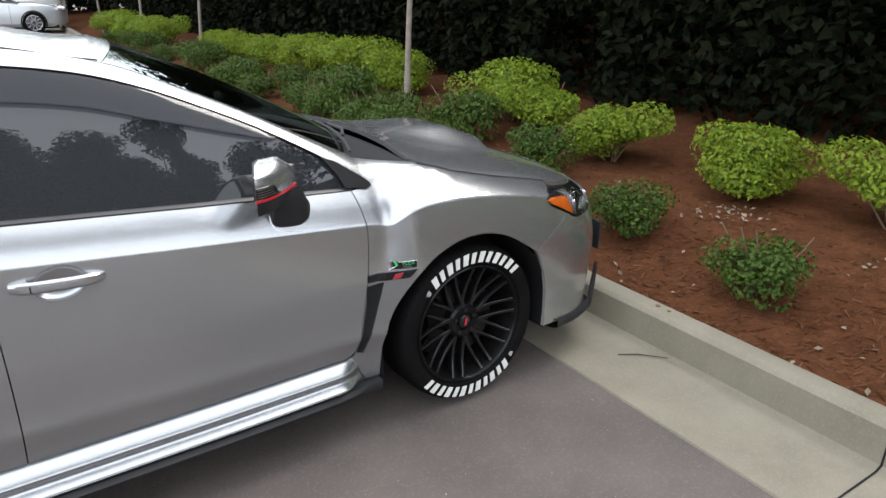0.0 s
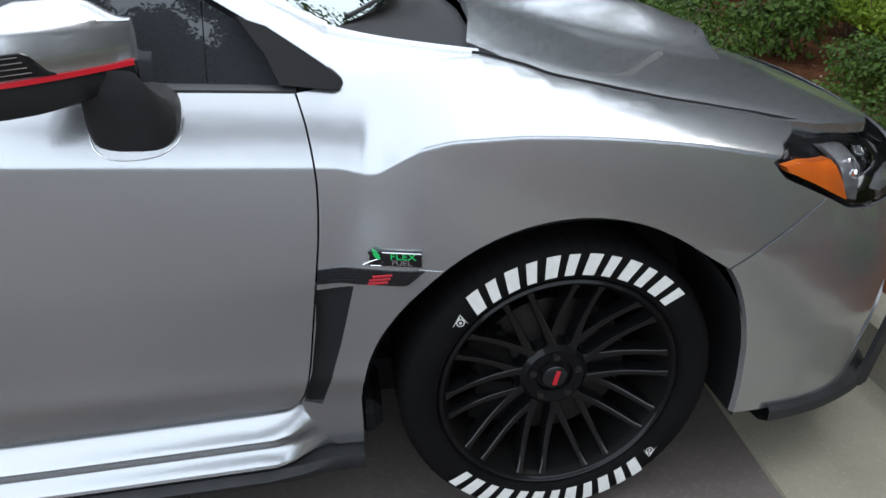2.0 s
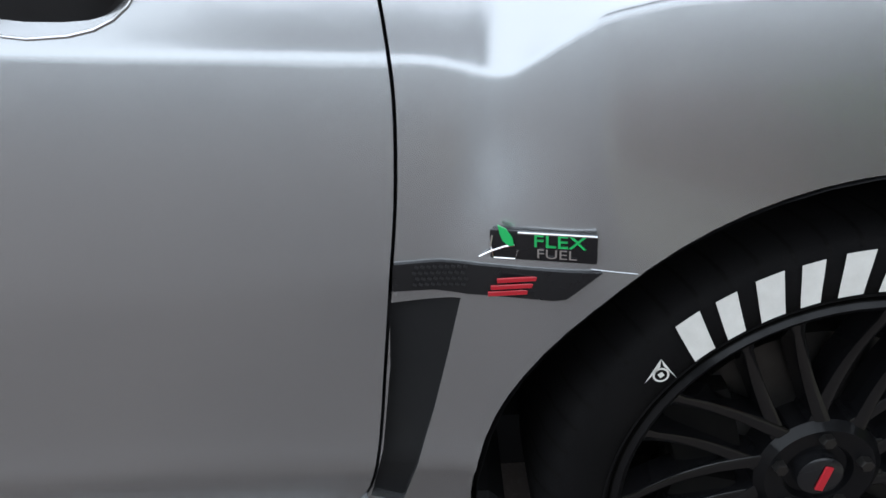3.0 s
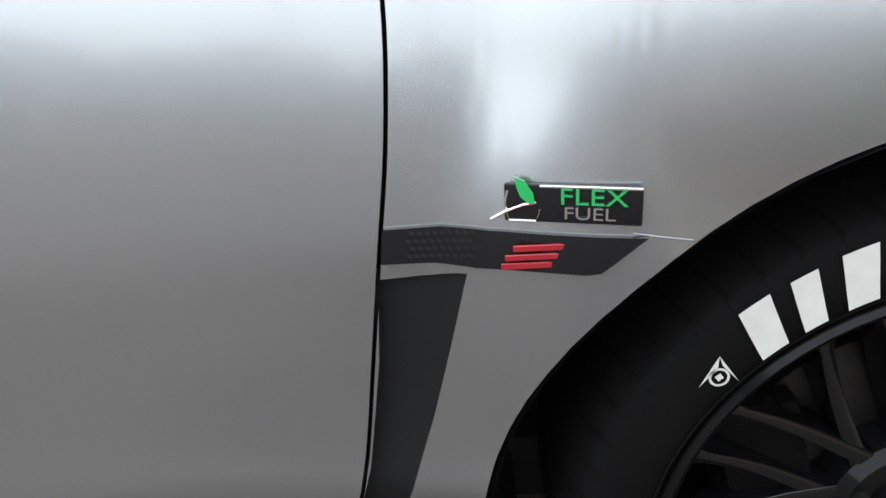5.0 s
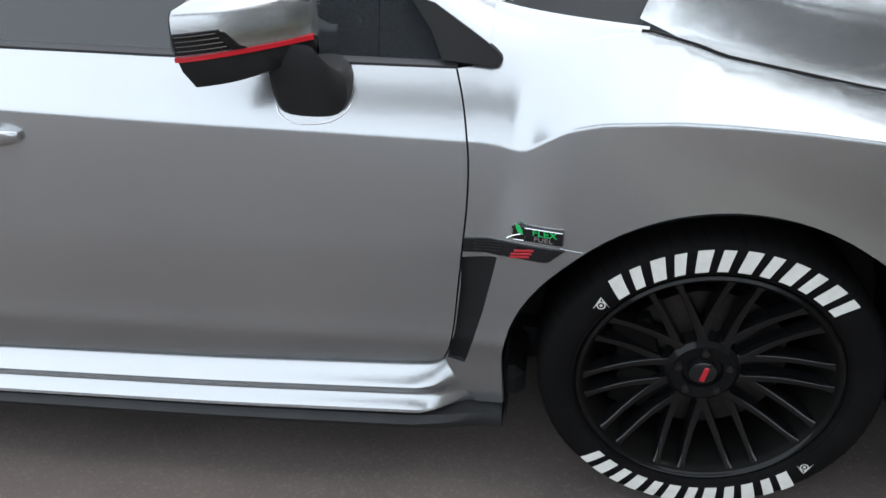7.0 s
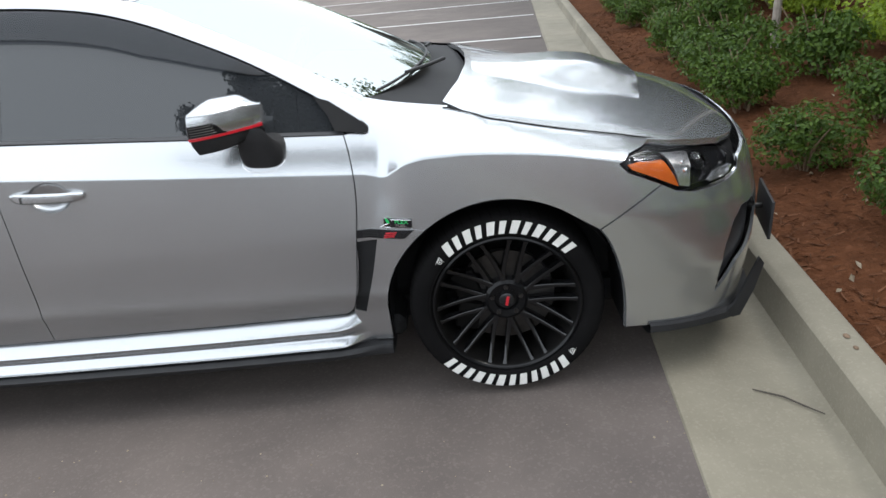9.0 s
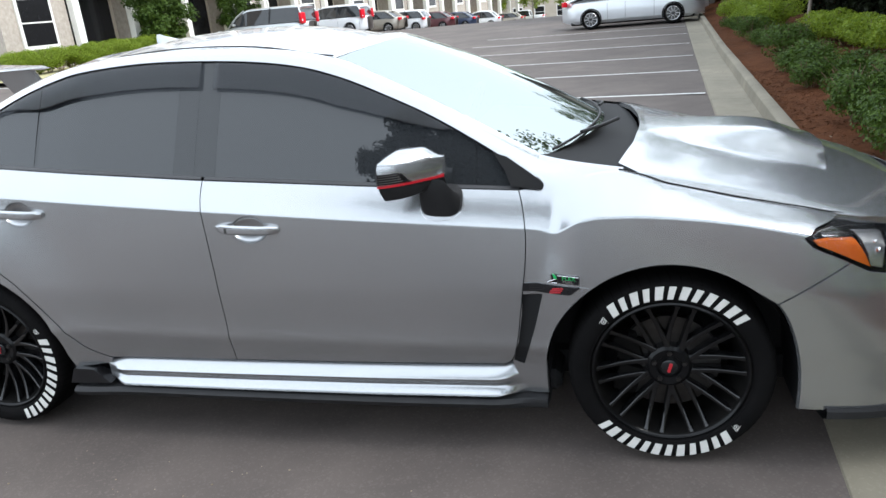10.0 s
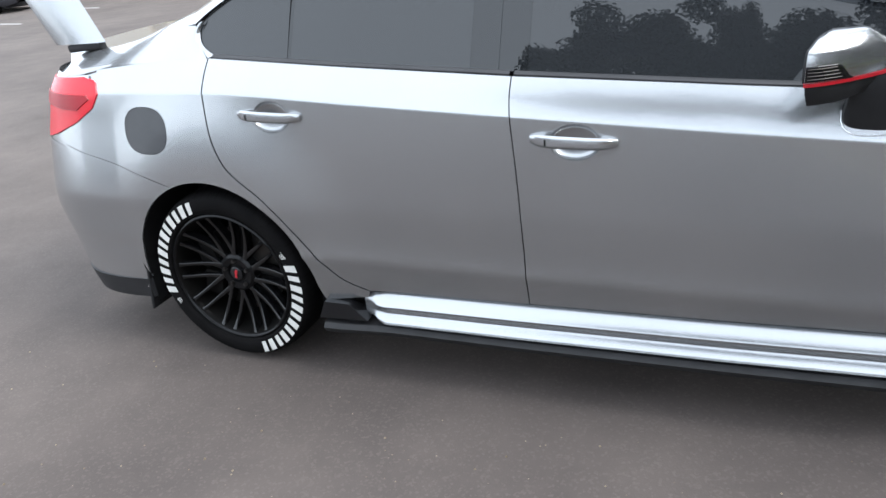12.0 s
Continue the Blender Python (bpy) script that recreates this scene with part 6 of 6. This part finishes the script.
def parked(name, label, paint, at, length=4.6, width=1.80, top=1.45, belt=0.95, wind=(0.95, 0.25), rear=(-1.85, -1.05), hood=0.86, wheel=0.33, base=2.73, squat=False):
    """A parked car seen from afar, nose towards +x: skin, glasshouse, roof, wheels, lamps."""
    root = thing(name, label, "car", "parked cars", at)
    L, W = length / 2, width / 2
    paint = M_CARS[paint]
    bm = bmesh.new()
    rows = []
    for i in range(25):
        u = -1 + 2 * i / 24
        x = u * L
        w = W * (1 - 0.5 * abs(u) ** 9) * (1 - 0.05 * abs(u) ** 3)
        zt = hood - 0.16 * step(0.55, 1.0, u) if x > wind[0] else belt if x > rear[0] else belt + 0.02 - 0.10 * step(-0.92, -1.0, u)
        if wind[0] - 0.3 < x <= wind[0]:
            zt = belt + (hood - belt) * step(wind[0] - 0.3, wind[0], x)
        zb = 0.20 + 0.10 * step(0.85, 1, abs(u))
        half = [(w * 0.88, zb), (w * 0.985, zb + 0.10), (w, 0.45), (w * 0.995, 0.66), (w * 0.965, zt - 0.07), (w * 0.90, zt - 0.01), (w * 0.55, zt + 0.02), (0.0, zt + 0.03)]
        rows.append([Vector((x, -y, z)) for y, z in half] + [Vector((x, y, z)) for y, z in half[::-1][1:]])
    loft(bm, rows)
    bmesh.ops.holes_fill(bm, edges=[e for e in bm.edges if len(e.link_faces) == 1])
    part("body", bm, paint, root)
    sec = [(wind[0] + 0.05, belt - 0.02, 0.90), (wind[0] - 0.25 * (wind[0] - wind[1]), belt + 0.26 * (top - belt), 0.87), (wind[1] + 0.12, belt + 0.86 * (top - belt), 0.77), (wind[1] - 0.25, top - 0.01, 0.72),
           ((wind[1] + rear[1]) / 2, top, 0.72), (rear[1], top - 0.03, 0.71), (rear[1] * 0.6 + rear[0] * 0.4, belt + 0.72 * (top - belt), 0.74), (rear[0], belt + 0.02, 0.82)]
    for nm, grow, m in (("glasshouse", 0.0, M_TINT), ("roof", 0.006, paint)):
        bm = bmesh.new()
        rows = []
        for x, z, k in sec if nm == "glasshouse" else sec[2:7]:
            k = W * k
            kb = W * 0.95
            if nm == "glasshouse":
                half = [(kb, belt - 0.03), (k + (kb - k) * 0.5, (belt + z) / 2), (k, z - 0.03), (k * 0.9, z)]
            else:
                half = [(k + 0.02, z - 0.075), (k + 0.012, z - 0.03), (k * 0.92, z + grow), (k * 0.5, z + 0.02 + grow)]
            rows.append([Vector((x, -y, zz)) for y, zz in half] + [Vector((x, y, zz)) for y, zz in half[::-1]])
        loft(bm, [[curve_at([r[j] for r in rows], t / 20) for j in range(len(rows[0]))] for t in range(21)])
        part(nm, bm, m, root)
    for s in (1, -1):
        for x0, x1 in ((wind[0] + 0.02, wind[1] + 0.05), (rear[0] - 0.02, rear[1] - 0.05)):
            bm = bmesh.new()
            rod(bm, [(x0, -W * 0.93 * s, belt - 0.02), ((x0 + x1) / 2, -W * 0.86 * s, belt + 0.55 * (top - belt)), (x1, -W * 0.755 * s, top - 0.05)], 0.045, 6)
            part("pillar", bm, paint, root)
        bm = bmesh.new()
        xb = (wind[1] + rear[1]) / 2 + 0.1
        rod(bm, [(xb, -W * 0.945 * s, belt), (xb - 0.05, -W * 0.76 * s, top - 0.04)], 0.035, 6)
        part("door_pillar", bm, M_GLOSSBLACK, root)
        for cx in (base / 2, -base / 2):
            bm = bmesh.new()
            lathe(bm, [(0.0, -0.02), (wheel * 0.20, -0.02), (wheel * 0.24, -0.01), (wheel * 0.6, 0.0), (wheel * 0.66, -0.015), (wheel * 0.70, -0.01)], 28)
            w = part("wheel", mirrored(bm) if s < 0 else bm, M_DARKGREY, root, "", pose(cx, -(W + 0.004) * s, wheel))
            bm = bmesh.new()
            lathe(bm, [(wheel * 0.655, -0.016), (wheel * 0.68, -0.019), (wheel * 0.70, -0.012)], 28)
            for k in range(10):
                a = 2 * math.pi * k / 10
                box(bm, (wheel * 0.5, 0.018, 0.024), (wheel * 0.42 * math.cos(a), -0.018, wheel * 0.42 * math.sin(a)), (0, -math.degrees(a), 0))
            part("spoke_set", mirrored(bm) if s < 0 else bm, M_REFLECT, w)
            bm = bmesh.new()
            lathe(bm, [(wheel * 0.69, 0.0), (wheel * 0.78, -0.012), (wheel * 0.94, -0.008), (wheel, 0.02), (wheel, 0.2), (wheel * 0.7, 0.2)], 32)
            part("tyre", mirrored(bm) if s < 0 else bm, M_RUBBER, w)
            bm = bmesh.new()
            pts = arc(0, 0, wheel * 1.12, 200, -20, 24)
            loft(bm, [[Vector((x, -0.004, z)) for x, z in pts], [Vector((x * 0.9, -0.006, z * 0.9)) for x, z in pts]])
            part("wheel_arch", mirrored(bm) if s < 0 else bm, M_GAP, w)
        part("headlamp", box(bmesh.new(), (0.22, 0.34, 0.12), (L - 0.16, -(W - 0.24) * s, hood - 0.16), (0, 10, -18 * s), 0.04, 2), M_REFLECT, root)
        part("tail_lamp", box(bmesh.new(), (0.16, 0.30, 0.17 if not squat else 0.5), (-L + 0.12, -(W - 0.17) * s, belt - 0.08 if not squat else belt + 0.12), (0, 0, 18 * s), 0.03, 2), M_TAIL, root)
        part("door_mirror", box(bmesh.new(), (0.12, 0.18, 0.12), (wind[0] - 0.35, -(W + 0.07) * s, belt + 0.06), (0, 0, 0), 0.035, 2), paint, root)
        bm = bmesh.new()
        for xs in (wind[0] - 0.25, (wind[1] + rear[1]) / 2 + 0.05, rear[1] - 0.15):
            box(bm, (0.008, 0.01, 0.52), (xs, -(W * 0.9985) * s, 0.58))
        part("door_seam", bm, M_GAP, root)
    part("under_tray", box(bmesh.new(), (length * 0.86, width * 0.8, 0.14), (0, 0, 0.22), (0, 0, 0), 0.03, 1), M_GAP, root)
    return root


def lot_z(y):
    return rise(y) - 0.014


parked("pale_coupe", "pale silver coupe parked across the lot with dark alloys", "pale", pose(0.35, 24.6, lot_z(24.6), 0, 0, -3), 4.8, 1.85, 1.40, 0.97, (1.0, 0.15), (-2.1, -0.65), 0.92)
parked("white_suv", "white sport utility car parked behind the coupe", "white", pose(0.9, 27.6, lot_z(27.6), 0, 0, 177), 4.6, 1.85, 1.75, 1.08, (1.05, 0.5), (-2.2, -1.9), 1.0, 0.36, 2.7, True)
parked("silver_minivan", "silver minivan with tall red tail lamps", "silver", pose(-17.3, 32.0, lot_z(32), 0, 0, 176), 5.1, 1.95, 1.78, 1.05, (1.6, 0.7), (-2.45, -2.2), 0.98, 0.34, 3.0, True)
parked("white_wagon", "white sport utility car parked facing the flats", "white", pose(-16.6, 39.5, lot_z(39.5), 0, 0, 176), 4.6, 1.85, 1.72, 1.05, (1.1, 0.5), (-2.2, -1.85), 1.0, 0.36, 2.7, True)
parked("tan_sedan", "tan saloon car parked facing the flats", "tan", pose(-16.0, 45.0, lot_z(45), 0, 0, 176))
parked("white_hatchback", "small white hatchback parked facing the flats", "white", pose(-15.6, 50.4, lot_z(50.4), 0, 0, 176), 4.2, 1.76, 1.5, 0.96, (1.0, 0.3), (-2.0, -1.5), 0.9)
parked("dark_sedan", "dark red saloon car parked facing the flats", "maroon", pose(-15.0, 56.4, lot_z(56.4), 0, 0, 176))
parked("dark_sedan", "dark blue saloon car parked facing the flats", "blue", pose(-14.4, 62.5, lot_z(62.5), 0, 0, 176))
parked("white_sedan", "white saloon car at the far end", "white", pose(-13.6, 71.5, lot_z(71.5), 0, 0, 176), top=1.6)
parked("tan_car", "pale tan car at the far end", "tan", pose(-12.5, 81, lot_z(81), 0, 0, 176))
parked("white_pickup", "white pickup truck at the far end", "white", pose(-11.5, 91, lot_z(91), 0, 0, 176), 5.4, 1.95, 1.8, 1.1, (1.2, 0.6), (-0.9, -0.7), 1.05, 0.38, 3.3)
parked("dark_hatchback", "dark parked car with bright alloy wheels", "dark", pose(-27.2, 17.6, lot_z(17.6), 0, 0, 164), 4.5, 1.8, 1.5)


# ---------------------------------------------------------------- buildings
M_SIDING = mat("tan_siding", (0.432, 0.372, 0.3), (0.516, 0.456, 0.372), scale=1.0, rough=0.7, rough2=0.85, bump=0.004, bscale=14)
M_SHINGLE = mat("brown_siding", (0.264, 0.198, 0.15), (0.336, 0.252, 0.198), scale=1.5, rough=0.75, rough2=0.9, bump=0.004, bscale=18)
M_DUSK = mat("dusky_siding", (0.06, 0.0516, 0.0456), (0.09, 0.0792, 0.0696), scale=1.5, rough=0.8, bump=0.004, bscale=18)
M_STONE = mat("stone_veneer", (0.264, 0.228, 0.192), (0.432, 0.384, 0.336), scale=7, rough=0.85, bump=0.01, bscale=30)
M_TRIM = mat("white_trim", (0.726, 0.704, 0.66), (0.825, 0.803, 0.759), scale=3, rough=0.6, rough2=0.75)
M_ROOFING = mat("roof_shingles", (0.07, 0.065, 0.06), (0.12, 0.11, 0.10), scale=4, rough=0.9, bump=0.01, bscale=20)


def window(root, x, z, w, h, y):
    o = part("window", box(bmesh.new(), (w + 0.24, 0.10, h + 0.24), (x, y, z), (0, 0, 0), 0.01, 1), M_TRIM, root)
    for dz in (-h / 4, h / 4):
        part("pane", box(bmesh.new(), (w, 0.03, h / 2 - 0.05), (x, y - 0.045, z + dz)), M_GLOSSBLACK, o)
    return o


flats = thing("apartment_building", "three-storey tan and brown apartment building with white balconies", "building", at=pose(-26.6, 15, 0, 0, 0, 80.2) @ Matrix.Diagonal((1, 1, 1.2, 1)))
part("wall", box(bmesh.new(), (70, 9, 14.4), (42.6, 4.7, 3.0)), M_SIDING, flats)
part("roof", box(bmesh.new(), (71.5, 11, 0.5), (42.6, 4.3, 10.4), (0, 0, 0), 0.1, 1), M_ROOFING, flats)
for i in range(1, 11):
    x0 = 1.0 + 7.0 * i
    # projecting bay with windows
    part("bay", box(bmesh.new(), (3.3, 1.2, 13.1), (x0 + 1.6, -0.25, 3.5)), M_SHINGLE if i % 2 else M_SIDING, flats)
    part("bay_base", box(bmesh.new(), (3.36, 1.26, 5.9), (x0 + 1.6, -0.25, -0.05)), M_STONE, flats)
    for k in range(3):
        window(flats, x0 + 1.6, 1.9 + 3.2 * k, 1.5, 1.6, -0.92)
    # balcony bay
    for k in range(3):
        zf = 0.3 + 3.2 * k
        part("balcony_opening", box(bmesh.new(), (2.9, 0.12, 2.35), (x0 + 5.2, 0.18, zf + 1.35)), M_GLOSSBLACK, flats)
        if k:
            b = part("balcony", box(bmesh.new(), (3.5, 1.5, 0.42), (x0 + 5.2, -0.5, zf - 0.05), (0, 0, 0), 0.02, 1), M_TRIM, flats)
            part("parapet", box(bmesh.new(), (3.3, 0.10, 0.92), (x0 + 5.2, -1.17, zf + 0.62)), M_SIDING, b)
            part("parapet_cap", box(bmesh.new(), (3.44, 0.16, 0.09), (x0 + 5.2, -1.17, zf + 1.12), (0, 0, 0), 0.01, 1), M_TRIM, b)
    for dx in (3.55, 6.85):
        part("column", box(bmesh.new(), (0.36, 0.36, 12.8), (x0 + dx, -1.05, 3.4), (0, 0, 0), 0.02, 1), M_TRIM, flats)
def lawn_edge(x):
    """How far the lawn reaches out from the flats: wider before the first bay."""
    return 3.4 + 3.4 * step(17.0, 13.0, x)


lawn = bmesh.new()
loft(lawn, [[flats.matrix_basis @ Vector((x, 0.6 - y * (0.6 + lawn_edge(x)), 0.0)) for x in np.linspace(5, 80, 30)] for y in np.linspace(0, 1, 8)])
for v in lawn.verts:
    v.co.z = rise(v.co.y) + 0.14
tagged(new("lawn", finish(lawn, "lawn", M_GRASS)), "strip of dry yellowish lawn before the flats", "lawn", kind="structure")
walkway = bmesh.new()
loft(walkway, [[flats.matrix_basis @ Vector((x, -lawn_edge(x) - y, 0.0)) for x in np.linspace(5, 80, 30)] for y in (1.2, 1.18, 0.0)])
for i, v in enumerate(walkway.verts):
    v.co.z = rise(v.co.y) + (0.0 if i < 30 else 0.15)
tagged(new("pavement", finish(walkway, "pavement", M_CONCRETE)), "pale concrete pavement before the flats", "pavement", kind="structure")
for i in range(16):
    p = flats.matrix_basis @ Vector((6.0 + 0.55 * i, -2.7, 0))
    c = copy_thing(hedges[i % 3], pose(p.x, p.y, rise(p.y) + 0.12, 0, 0, 50 * i))
    c.scale = (1.5, 1.5, 1.9)
for x, y, h in ((16, -2.0, 3.0), (22.0, -1.8, 2.8), (15.2, -2.2, 2.7)):
    p = flats.matrix_basis @ Vector((x, y, 0))
    t = tree("evergreen_bush", "tall dark green bush against the flats", int(x), h, 0.06, 0.05, 1.2, 7000, 0.16, M_LEAF2, M_DARKBARK)
    t.matrix_basis = pose(p.x, p.y, rise(p.y) + 0.1)

house = thing("far_house", "pale gabled apartment house at the end of the lot", "building", at=pose(-16, 108, rise(108), 0, 0, 0))
part("wall", box(bmesh.new(), (20, 10, 7.0), (0, 5, 3.5)), M_SIDING, house)
bm = bmesh.new()
loft(bm, [[Vector((-10.8, y, z)) for y, z in ((-0.8, 6.8), (5, 10.6), (10.8, 6.8))], [Vector((10.8, y, z)) for y, z in ((-0.8, 6.8), (5, 10.6), (10.8, 6.8))]])
bmesh.ops.solidify(bm, geom=list(bm.faces), thickness=0.2)
part("roof", bm, M_ROOFING, house)
for i in range(6):
    for k in range(2):
        window(house, -8 + 3.2 * i, 1.8 + 3.0 * k, 1.3, 1.5, -0.03)
shed = thing("brown_house", "brown-grey sided garage house behind the coupe", "building", at=pose(2.0, 31.5, rise(31.5), 0, 0, -4))
part("wall", box(bmesh.new(), (5.0, 8, 4.6), (-0.6, 4, 2.3)), M_DUSK, shed)
part("garage_door", box(bmesh.new(), (2.6, 0.08, 2.3), (0.0, -0.03, 3.2), (0, 0, 0), 0.02, 1), M_STONE, shed)
bm = bmesh.new()
loft(bm, [[Vector((-3.5, y, z)) for y, z in ((-0.6, 4.5), (4, 7.0), (8.6, 4.5))], [Vector((2.3, y, z)) for y, z in ((-0.6, 4.5), (4, 7.0), (8.6, 4.5))]])
bmesh.ops.solidify(bm, geom=list(bm.faces), thickness=0.15)
part("roof", bm, M_ROOFING, shed)
spring = tree("spring_tree", "light green leafy tree at the end of the lot", 91, 6.0, 0.10, 0.25, 2.0, 2500, 0.28, M_LEAF, M_BARK)
spring.matrix_basis = pose(-14.5, 86, rise(86))
for x, y, r in ((-10.0, 88, 90), (-19, 92, 200), (-6.5, 98, 30)):
    copy_thing(spring, pose(x, y, rise(y), 0, 0, r))
for x, y in ((-17.5, 60), (-20, 38), (-18.5, 48)):
    bm = rod(bmesh.new(), [(0, 0, -0.1), (0, 0, 6.5)], [0.08, 0.05], 10)
    box(bm, (0.5, 0.2, 0.12), (0.2, 0, 6.5), (0, 0, 0), 0.02, 1)
    ob = new("lamp_post", finish(bm, "lamp_post", M_TRIM))
    ob.matrix_basis = Matrix.Translation((x, y, rise(y)))
    tagged(ob, "tall pale lamp post at the edge of the lot", "street lamp", "lamp posts")
